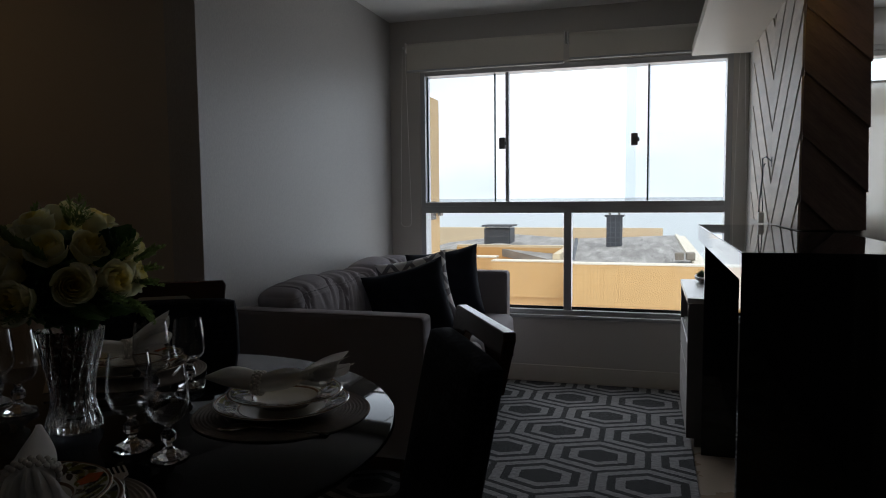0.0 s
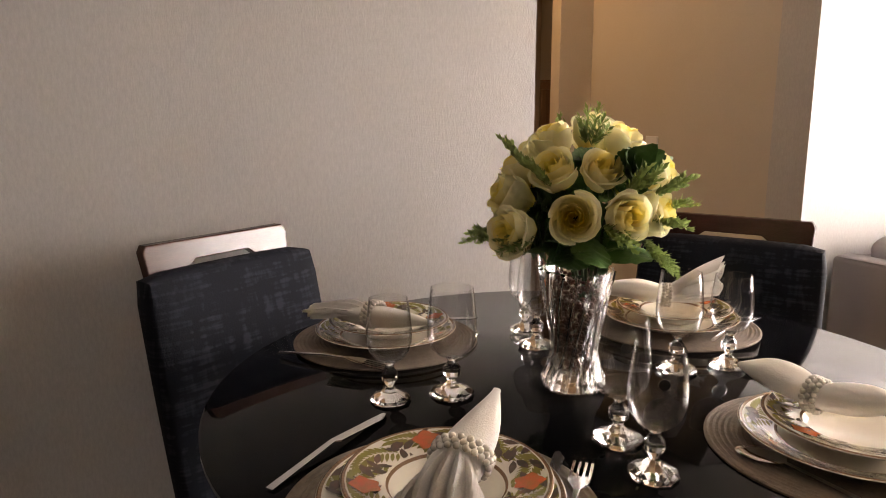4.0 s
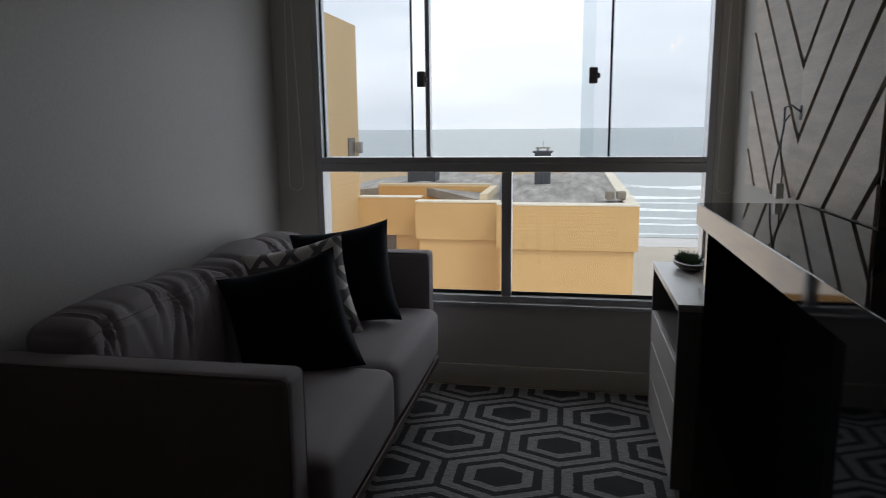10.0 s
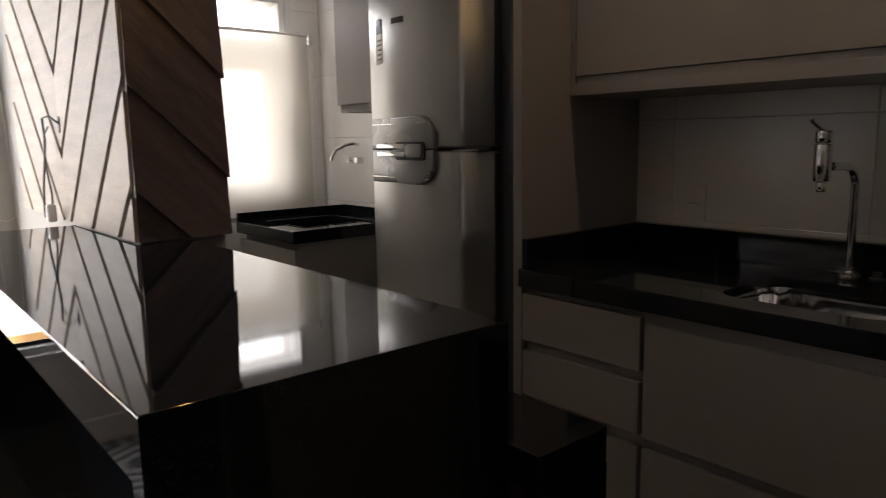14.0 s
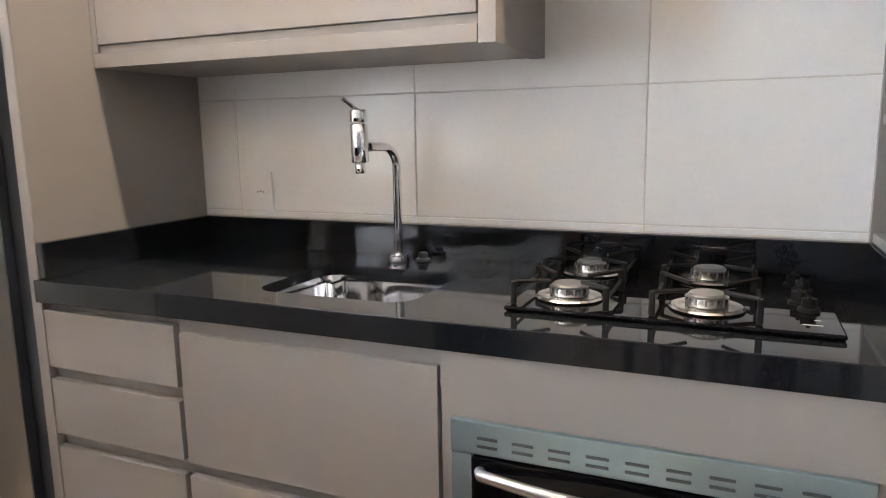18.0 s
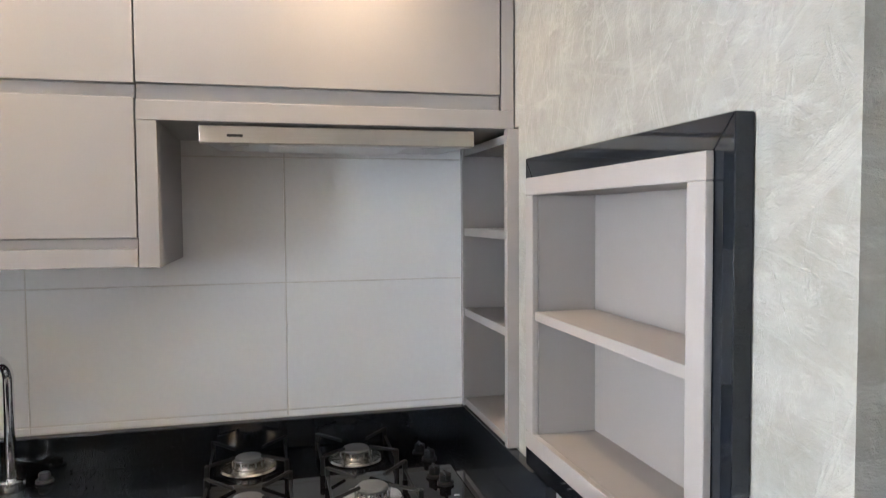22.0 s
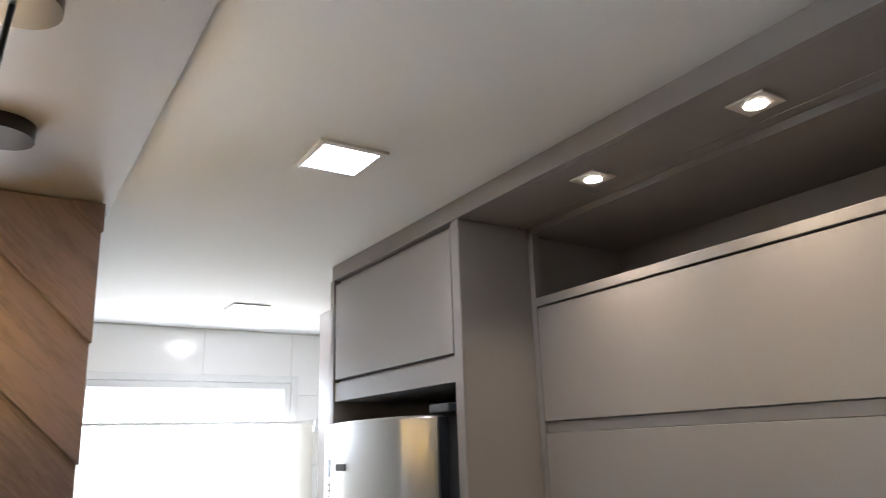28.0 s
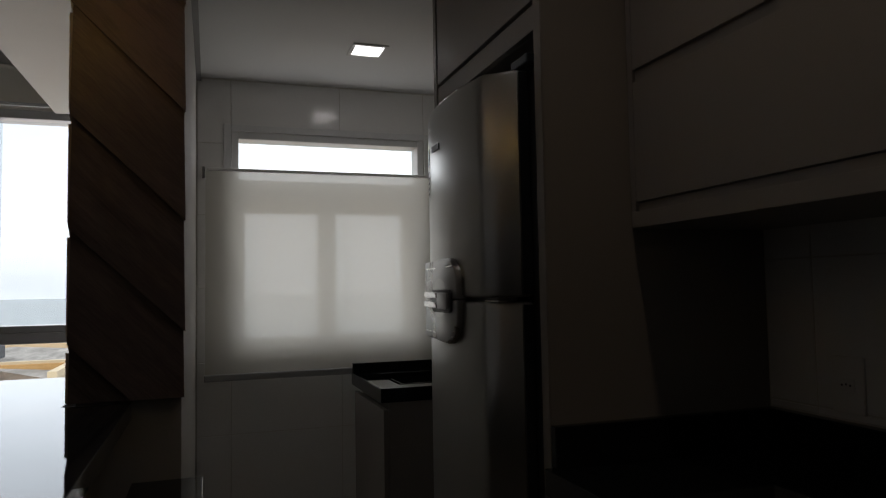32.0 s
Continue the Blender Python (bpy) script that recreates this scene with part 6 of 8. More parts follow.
def printed_border(parent, profile, r0, r1, seed):
    """Palm fronds, broad leaves and hibiscus printed round the rim of a plate."""
    rnd = random.Random(seed)
    rm = (r0 + r1) / 2
    made = {k: bmesh.new() for k in PRINTS}

    def lay(kind, pts, lift):
        vs = []
        for p, q in pts:
            r = max(r0 + 0.001, min(r1 - 0.001, rm + q))
            z = float(np.interp(r, [w[0] for w in profile], [w[1] for w in profile])) + lift
            vs.append(made[kind].verts.new((r * math.cos(p / rm), r * math.sin(p / rm), z)))
        made[kind].faces.new(vs)

    def leaf(kind, p, q, a, ln, wd, lift):
        c, n = (math.cos(a), math.sin(a)), (-math.sin(a), math.cos(a))
        prof = ((0, 0), (0.25, 0.8), (0.5, 1), (0.78, 0.6), (1, 0), (0.78, -0.6), (0.5, -1), (0.25, -0.8))
        lay(kind, [(p + c[0] * ln * u + n[0] * wd * w, q + c[1] * ln * u + n[1] * wd * w) for u, w in prof], lift)

    steps, around = 13, 2 * math.pi * rm
    for k in range(steps):
        p = around * (k + rnd.uniform(-0.2, 0.2)) / steps
        a = rnd.choice((0.5, -0.5, 2.6, 3.6)) + rnd.uniform(-0.3, 0.3)
        for i in range(11):
            u = i / 10
            bp, bq = p + math.cos(a) * 0.046 * (u - 0.5), math.sin(a) * 0.046 * (u - 0.5) + 0.006 * math.sin(3 * u)
            for side in (-1, 1):
                leaf("palm_print", bp, bq, a + side * (0.95 - 0.4 * u), 0.018 * (1 - 0.55 * abs(u - 0.4)), 0.0021, 0.0005)
        for i in range(6):
            leaf("leaf_print", p + around / steps * rnd.uniform(0.2, 0.8), rnd.uniform(-0.012, 0.012), rnd.uniform(0, 6.28), rnd.uniform(0.016, 0.026), rnd.uniform(0.003, 0.0055), 0.0007 + 0.0001 * i)
        if k % 3 == 1:
            p += around / steps * 0.5
            for i in range(5):
                leaf("flower_print", p, 0.0, 1.2566 * i + 0.3, 0.0155, 0.0078, 0.0012 + 0.00008 * i)
    for k, bm in made.items():
        tagged(part(k, bm, PRINTS[k], parent), kind="stuff")


def place_mat(x, y):
    c = thing("placemat", (x, y, TZ + 0.0005), "round taupe woven placemat on the table", "placemat", "placemats")
    bm = bmesh.new()
    prof = [(0.0, 0.0), (0.149, 0.0)]
    rings = 24
    for i in range(rings):
        r = 0.149 * (1 - i / rings)
        w = 0.149 / rings
        prof += [(r, 0.0022), (r - w * 0.5, 0.0036), (max(r - w * 0.95, 0.0), 0.0022)]
    lathe(bm, prof, 64)
    part("weave", bm, WOVEN, c, smooth=True)
    return c


def plate(name, outer, inner, mt, label, group, r0, r1, seed):
    c = thing(name, (0, 0, 0), label, "plate", group)
    bm = bmesh.new()
    lathe(bm, outer + inner, 72)
    part("porcelain", bm, mt, c, smooth=True)
    printed_border(c, sorted(inner), r0, r1, seed)
    return c


def napkin(x, y, z, turn, tilt, seed, length=0.24, sheets=2, pleats=4, wide=0.030, reach=0.10, droop=0.0, flick=0.02, narrow=0.4):
    """A rolled napkin: a slim tip, a beaded ring and a tail of folded, pointed layers."""
    root = thing("napkin", (0, 0, 0), "white cloth napkin rolled through a pearl ring on the plates", "napkin", "napkins")
    bm = bmesh.new()
    n, k = 40, 36
    rings = []
    for i in range(n + 1):
        t = i / n
        ax = (t - 0.56) * length * 0.78
        if t < 0.46:
            q = t / 0.46
            w, h = 0.004 + 0.020 * math.sin(q * 1.4) ** 1.3, 0.003 + 0.014 * math.sin(q * 1.45) ** 1.2
        else:
            q = (t - 0.46) / 0.54
            w = (0.0245 + 0.004 * math.sin(q * 2.4)) * (1 - 0.6 * q ** 2)
            h = 0.017 * (1 - 0.85 * q ** 1.5)
        ring = []
        for j in range(k):
            a = 2 * math.pi * j / k
            fold = 1 + 0.07 * math.sin(3 * a + seed + 1.6 * t) + 0.05 * noise.noise(Vector((math.cos(a) * 2 + seed, math.sin(a) * 2, t * 4)))
            ring.append(bm.verts.new((ax, w * math.cos(a) * fold + 0.006 * math.sin(t * 4 + seed), max(-0.016, h * math.sin(a) * fold))))
        rings.append(ring)
    for a, b in zip(rings, rings[1:]):
        for j in range(k):
            bm.faces.new((a[j], a[(j + 1) % k], b[(j + 1) % k], b[j]))
    bm.faces.new(rings[0][::-1])
    bm.faces.new(rings[-1])
    part("cloth_roll", bm, NAPKIN, root, "white rolled cloth", smooth=True)
    for f in range(sheets):
        bm = bmesh.new()
        g = []
        nu, nv = 56, 26
        rch, hmax = reach * (1 - 0.16 * f), wide * (1 - 0.20 * f)
        folds = pleats - f
        for j in range(nv + 1):
            v = j / nv
            row = []
            swell = math.sin(min(1.0, v * 2.1) * math.pi / 2)
            for i in range(nu + 1):
                u = 2 * i / nu - 1
                ln = rch * (1 - 0.08 * u * u + 0.16 * u * v * (1 if f % 2 else -1))
                hw = (0.011 + (hmax - 0.011) * swell) * (1 - narrow * max(0.0, v - 0.4) ** 1.2)
                ph = folds * (u + 1) / 2 + 0.13 * math.sin(5 * v + seed)
                saw = abs((ph % 1.0) - 0.35) / 0.65
                rise = 0.0105 * swell * (1 - 0.35 * v) * min(1.0, saw * 1.25)
                zz = 0.003 + 0.008 * f + rise - 0.006 * u * u + flick * v * v - droop * v ** 2.2
                row.append(bm.verts.new((0.002 + ln * v, hw * (u + 0.10 * math.sin(6.283 * ph)) + 0.006 * math.sin(2 + seed) + 0.005 * f * v, zz)))
            g.append(row)
        for j in range(nv):
            for i in range(nu):
                bm.faces.new((g[j][i], g[j][i + 1], g[j + 1][i + 1], g[j + 1][i]))
        bmesh.ops.solidify(bm, geom=list(bm.faces), thickness=0.0014)
        part("cloth_fold", bm, NAPKIN, root, smooth=True)
    bm = bmesh.new()
    for row in (-0.006, 0.0, 0.006):
        for j in range(20):
            a = 2 * math.pi * (j + (0.5 if row == 0 else 0)) / 20
            c = bmesh.ops.create_icosphere(bm, subdivisions=2, radius=0.0034)
            bmesh.ops.translate(bm, verts=c["verts"], vec=(row - 0.004, 0.028 * math.cos(a) + 0.006 * math.sin(1.8 + seed), 0.002 + 0.0195 * math.sin(a)))
    tagged(part("napkin_ring", bm, PEARL, root, "ring of pearl beads", smooth=True), kind="stuff")
    root.matrix_basis = pose(x, y, z, 0, tilt, turn)


def fanned_napkin(ring, tip, top, low, seed, body=0.0):
    """A napkin drawn through a bead ring: a smooth tapered tail one way, a standing fan of folds the other."""
    root = thing("napkin", ring, "white cloth napkin fanned out through a pearl ring on the plates", "napkin", "napkins")
    o = Vector(ring)
    tip, top, low = Vector(tip) - o, Vector(top) - o, Vector(low) - o
    d = -tip.normalized()
    side = d.cross(Vector((0, 0, 1))).normalized()
    up = side.cross(d).normalized()
    bm = bmesh.new()
    loops = []
    for i in range(25):
        t = i / 24
        c = tip * t + up * 0.006 * math.sin(math.pi * t)
        w, h = 0.013 + 0.013 * math.sin(math.pi * t ** 0.8) - 0.010 * t ** 3, 0.014 + 0.004 * math.sin(math.pi * t) - 0.011 * t ** 2
        row = []
        for j in range(28):
            a = 2 * math.pi * j / 28
            fold = 1 + 0.10 * math.sin(2 * a + seed + 2 * t) + 0.07 * math.sin(5 * a - seed) * (1 - t) + 0.06 * noise.noise(Vector((2 * math.cos(a), 2 * math.sin(a), 4 * t + seed)))
            row.append(bm.verts.new(c + side * w * math.cos(a) * fold + up * h * math.sin(a) * fold))
        loops.append(row)
    for a, b in zip(loops, loops[1:]):
        for j in range(28):
            bm.faces.new((a[j], a[(j + 1) % 28], b[(j + 1) % 28], b[j]))
    bm.faces.new(loops[-1])
    part("cloth_roll", bm, NAPKIN, root, "smooth tapered cloth tail", smooth=True)
    along = (top.lerp(low, 0.5)).normalized()
    if body:
        bm = bmesh.new()
        loops = []
        for i in range(19):
            t = i / 18
            swell = 1 + 0.35 * math.sin(math.pi * min(1.0, t * 1.15)) - 0.45 * t ** 4
            row = []
            for j in range(28):
                a = 2 * math.pi * j / 28
                fold = swell * (1 + 0.08 * math.sin(2 * a + seed) + 0.06 * noise.noise(Vector((2 * math.cos(a), 2 * math.sin(a), 4 * t + seed + 7))))
                row.append(bm.verts.new(along * body * t + side * 0.0145 * math.cos(a) * fold + up * 0.0145 * math.sin(a) * fold))
            loops.append(row)
        for a, b in zip(loops, loops[1:]):
            for j in range(28):
                bm.faces.new((a[j], a[(j + 1) % 28], b[(j + 1) % 28], b[j]))
        bm.faces.new(loops[-1])
        part("cloth_roll", bm, NAPKIN, root, "smooth rolled cloth", smooth=True)
    across = (top - low).cross(d).normalized()
    for k in range(4):
        bm = bmesh.new()
        nu, nv = 20, 22
        g = []
        for j in range(nv + 1):
            v = j / nv
            row = []
            for i in range(nu + 1):
                u = i / nu
                end = low.lerp(top, min(1.0, u * (1.0 - 0.07 * k))) * (0.84 + 0.18 * u ** 1.6 + 0.06 * math.sin(2 * math.pi * u + k) - 0.04 * k * (1 - u))
                start = along * body * 0.85 + side * 0.010 * (k - 1.5) / 1.5 + up * 0.022 * (u - 0.5)
                q = start.lerp(end, v) + across * ((k - 1.5) * 0.007 * math.sin(math.pi * min(1, v * 1.2) / 2) + 0.009 * math.sin(u * 8 + k * 2.1 + seed) * v + 0.004 * math.sin(u * 13 + k) * v * (1 - v))
                q += up * 0.004 * math.sin(math.pi * v) * math.cos(k * 1.9)
                row.append(bm.verts.new(q))
            g.append(row)
        for j in range(nv):
            for i in range(nu):
                bm.faces.new((g[j][i], g[j][i + 1], g[j + 1][i + 1], g[j + 1][i]))
        bmesh.ops.solidify(bm, geom=list(bm.faces), thickness=0.0014)
        part("cloth_fold", bm, NAPKIN, root, smooth=True)
    bm = bmesh.new()
    for row in (-0.006, 0.0, 0.006):
        for j in range(18):
            a = 2 * math.pi * (j + (0.5 if row == 0 else 0)) / 18
            c = bmesh.ops.create_icosphere(bm, subdivisions=2, radius=0.0034)
            bmesh.ops.translate(bm, verts=c["verts"], vec=d * row + side * 0.0195 * math.cos(a) + up * 0.0185 * math.sin(a))
    tagged(part("napkin_ring", bm, PEARL, root, "ring of pearl beads", smooth=True), kind="stuff")


def goblet(x, y, s):
    c = thing("wine_glass", (x, y, TZ + 0.0008), "clear crystal goblet with a faceted ball stem", "wine glass", "wine glasses")
    bm = bmesh.new()
    lathe(bm, [(0, 0.0), (0.0285 * s, 0.0), (0.030 * s, 0.002), (0.028 * s, 0.005), (0.012 * s, 0.012), (0.006 * s, 0.018), (0, 0.018)], 10)
    part("foot", bm, CRYSTAL, c)
    bm = bmesh.new()
    lathe(bm, [(0, 0.0183), (0.0055 * s, 0.0183), (0.0065, 0.022), (0.0115 * s, 0.028), (0.0118 * s, 0.037), (0.0065, 0.043), (0.0055, 0.047), (0.008, 0.0505), (0, 0.0505)], 10)
    part("stem", bm, CRYSTAL, c, "faceted ball stem")
    bm = bmesh.new()
    H = 0.093 * s
    o = [(0.0, 0.051), (0.010, 0.0512), (0.020 * s, 0.056), (0.0285 * s, 0.066), (0.0325 * s, 0.080), (0.0325 * s, 0.095), (0.030 * s, 0.051 + H * 0.8), (0.0275 * s, 0.051 + H)]
    i = [(0.0268 * s, 0.051 + H), (0.0293 * s, 0.051 + H * 0.8), (0.0317 * s, 0.095), (0.0317 * s, 0.080), (0.0277 * s, 0.0667), (0.0194 * s, 0.0572), (0.010, 0.0535), (0.0, 0.053)]
    lathe(bm, o + i, 40)
    part("bowl", bm, CLEAR, c, "thin clear bowl", smooth=True)
    return c


def cutlery(kind, x, y, turn, z=0.005):
    bm = bmesh.new()
    if kind == "fork":
        prism(bm, [(-0.10, -0.0035), (-0.02, -0.0025), (0.02, -0.003), (0.035, -0.010), (0.05, -0.011), (0.05, 0.011), (0.035, 0.010), (0.02, 0.003), (-0.02, 0.0025), (-0.10, 0.0035)], "z", 0, 0.002)
        for i in range(4):
            yy = -0.0095 + i * 0.0063
            box(bm, 0.05, 0.088, yy - 0.0014, yy + 0.0014, 0, 0.0018)
    elif kind == "knife":
        prism(bm, [(-0.10, -0.004), (0.0, -0.003), (0.005, -0.008), (0.085, -0.009), (0.10, -0.002), (0.098, 0.003), (0.0, 0.004), (-0.10, 0.005)], "z", 0, 0.002)
    else:
        prism(bm, [(-0.10, -0.004), (0.03, -0.0025), (0.03, 0.0025), (-0.10, 0.004)], "z", 0, 0.002)
        c = bmesh.ops.create_uvsphere(bm, u_segments=18, v_segments=10, radius=0.02)
        bmesh.ops.scale(bm, verts=c["verts"], vec=(1.4, 0.9, 0.14))
        bmesh.ops.translate(bm, verts=c["verts"], vec=(0.055, 0, 0.0015))
    for v in bm.verts:
        v.co.z += 0.004 * math.cos(v.co.x * 28)
    ob = solid("table_" + kind, bm, CUTLERY, "polished steel " + kind + " beside the plate", kind, "cutlery", smooth=kind == "spoon")
    ob.matrix_world = pose(x, y, TZ + z, 0, 0, turn)


SET = (("A", -0.675, 0.335), ("F", -0.180, 0.207), ("R", -0.100, 0.660), ("B", -0.540, 0.810))
dinner = plate("dinner_plate", [(0, 0.003), (0.064, 0.003), (0.069, 0.0), (0.075, 0.003), (0.112, 0.016), (0.114, 0.018)], [(0.112, 0.0195), (0.076, 0.007), (0.071, 0.006), (0, 0.0055)],
               PLATE_M, "cream dinner plate with a printed border of tropical leaves", "dinner plates", 0.076, 0.108, 3)
soup = plate("soup_plate", [(0, 0.002), (0.036, 0.002), (0.040, 0.0), (0.044, 0.003), (0.056, 0.014), (0.095, 0.0235), (0.097, 0.025)], [(0.095, 0.0265), (0.056, 0.0175), (0.051, 0.0125), (0.041, 0.0065), (0, 0.0055)],
             BOWL_M, "cream soup plate with a printed border of palm leaves and hibiscus", "soup plates", 0.057, 0.092, 8)
for i, (_, x, y) in enumerate(SET):
    place_mat(x, y)
    for ob, dx, zz, turn in ((dinner, 0, 0.0045, 70 * i), (soup, 0.004, 0.0125, 33 + 95 * i)):
        m = pose(x + dx, y + dx, TZ + zz, 0, 0, turn)
        if i:
            copy_thing(ob, m)
        else:
            ob.matrix_basis = m
napkin(-0.165, 0.215, TZ + 0.054, -48, 17, 0.7, sheets=3, pleats=6, wide=0.050, reach=0.18, droop=0.046, flick=0.0, narrow=0.75)
fanned_napkin((-0.138, 0.650, TZ + 0.051), (-0.232, 0.634, TZ + 0.058), (-0.012, 0.742, TZ + 0.083), (-0.006, 0.700, TZ + 0.044), 2.1, 0.085)
fanned_napkin((-0.554, 0.812, TZ + 0.051), (-0.626, 0.707, TZ + 0.056), (-0.540, 0.924, TZ + 0.106), (-0.503, 0.904, TZ + 0.046), 3.3)
napkin(-0.655, 0.303, TZ + 0.050, 221, -1, 4.4, pleats=4, wide=0.042, reach=0.115, droop=0.010, flick=0.0, narrow=0.2)
STICKER = mat("dark_sticker", (0.02, 0.02, 0.022), 0.4)
for x, y, s in ((-0.438, 0.253, 0.90), (-0.421, 0.333, 1.0), (-0.147, 0.428, 0.91), (-0.224, 0.445, 1.0), (-0.365, 0.662, 1.0), (-0.346, 0.742, 0.91), (-0.618, 0.565, 0.91), (-0.540, 0.538, 1.0)):
    c = goblet(x, y, s)
    if (x, y) in ((-0.147, 0.428), (-0.224, 0.445)):
        bm = bmesh.new()
        cyl(bm, (0.0262 * s, -0.016 * s, 0.118 * s), (0.0275 * s, -0.0168 * s, 0.118 * s), 0.0055, n=20)
        part("sticker", bm, STICKER, c, "small dark oval sticker")
cutlery("knife", -0.338, 0.150, 126)
cutlery("fork", -0.128, 0.318, 138)
cutlery("knife", -0.152, 0.300, 138)
cutlery("spoon", -0.070, 0.560, 187)
cutlery("fork", -0.605, 0.228, 43)
cutlery("knife", -0.720, 0.425, 88)
cutlery("fork", -0.472, 0.895, 112)
cutlery("knife", -0.655, 0.710, 133)

# vase and flowers
VX, VY = -0.374, 0.490
vase = thing("vase", (VX, VY, TZ + 0.0008), "cut-crystal vase filled with brown dried petals", "vase")
bm = bmesh.new()
prof = [(0.0, 0.0), (0.035, 0.0), (0.0375, 0.006), (0.036, 0.018), (0.030, 0.034), (0.0265, 0.052), (0.0275, 0.072), (0.032, 0.095), (0.037, 0.118), (0.041, 0.140), (0.0455, 0.163)]
n = 20
ringv = []
for i, (r, z) in enumerate(prof):
    ringv.append([bm.verts.new(((max(r, 1e-4) + (0.0022 if (j + i) % 2 and 1 < i < 10 else 0)) * math.cos(2 * math.pi * (j + 0.5 * i) / n), (max(r, 1e-4) + (0.0022 if (j + i) % 2 and 1 < i < 10 else 0)) * math.sin(2 * math.pi * (j + 0.5 * i) / n), z)) for j in range(n)])
inner = [(0.041, 0.163), (0.037, 0.14), (0.0325, 0.115), (0.0275, 0.092), (0.0235, 0.072), (0.0225, 0.052), (0.024, 0.03), (0.0, 0.027)]
for r, z in inner:
    ringv.append([bm.verts.new((max(r, 1e-4) * math.cos(2 * math.pi * (j + 0.5 * 10) / n), max(r, 1e-4) * math.sin(2 * math.pi * (j + 0.5 * 10) / n), z)) for j in range(n)])
for a, b in zip(ringv, ringv[1:]):
    for j in range(n):
        bm.faces.new((a[j], a[(j + 1) % n], b[j]))
        bm.faces.new((a[(j + 1) % n], b[(j + 1) % n], b[j]))
part("crystal", bm, VASEGLASS, vase, "cut crystal body")
for j in range(14):
    bm = bmesh.new()
    line = []
    for r, z in prof[2:]:
        a = 2 * math.pi * j / 14 + z * 5.0
        line.append(((r + 0.0024) * math.cos(a), (r + 0.0024) * math.sin(a), z))
    tube(bm, line, 0.0032, 5)
    part("cut_rib", bm, CRYSTAL, vase, "twisted crystal rib")
bm = bmesh.new()
lathe(bm, [(0, 0.002), (0.031, 0.002), (0.031, 0.012), (0.024, 0.026), (0, 0.0265)], 16)
part("crystal_foot", bm, CRYSTAL, vase, "thick crystal foot")
bm = bmesh.new()
for i in range(300):
    h = 0.033 + 0.122 * (i / 300)
    rr = 0.0215 + 0.014 * max(0, (h - 0.055) / 0.1) - 0.003
    a, q = random.uniform(0, 6.28), random.random() ** 0.3 * rr
    c = bmesh.ops.create_icosphere(bm, subdivisions=1, radius=random.uniform(0.004, 0.0065))
    bmesh.ops.scale(bm, verts=c["verts"], vec=(1, random.uniform(0.5, 1), random.uniform(0.5, 1)))
    bmesh.ops.translate(bm, verts=c["verts"], vec=(q * math.cos(a), q * math.sin(a), h))
part("dried_petals", bm, mat("dried_petals", (0.12, 0.048, 0.030), 0.7, var=0.6, scale=80, fine=300), vase, "brown dried petals")

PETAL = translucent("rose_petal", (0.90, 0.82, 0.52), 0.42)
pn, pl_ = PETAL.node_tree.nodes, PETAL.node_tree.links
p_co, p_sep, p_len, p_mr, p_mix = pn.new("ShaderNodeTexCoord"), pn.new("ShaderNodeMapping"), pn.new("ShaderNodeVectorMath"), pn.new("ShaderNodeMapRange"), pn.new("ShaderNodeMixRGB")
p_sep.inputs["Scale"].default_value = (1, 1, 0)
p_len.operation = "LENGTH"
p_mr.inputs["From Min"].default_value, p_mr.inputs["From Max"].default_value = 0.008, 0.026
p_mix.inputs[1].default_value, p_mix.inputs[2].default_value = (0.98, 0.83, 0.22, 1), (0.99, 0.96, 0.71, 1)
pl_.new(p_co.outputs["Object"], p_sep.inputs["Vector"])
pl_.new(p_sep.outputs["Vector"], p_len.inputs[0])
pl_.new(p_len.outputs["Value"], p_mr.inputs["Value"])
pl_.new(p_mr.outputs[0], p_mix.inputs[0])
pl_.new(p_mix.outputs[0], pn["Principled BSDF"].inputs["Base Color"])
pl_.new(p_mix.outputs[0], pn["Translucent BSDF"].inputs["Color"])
LEAFM = mat("rose_leaf", (0.075, 0.175, 0.05), 0.36, var=0.35, scale=40, fine=200, bump=0.3, objvar=0.3)
FERNM = translucent("fern_green", (0.30, 0.40, 0.14), 0.3)
STEMM = mat("stem_green", (0.04, 0.07, 0.02), 0.6)


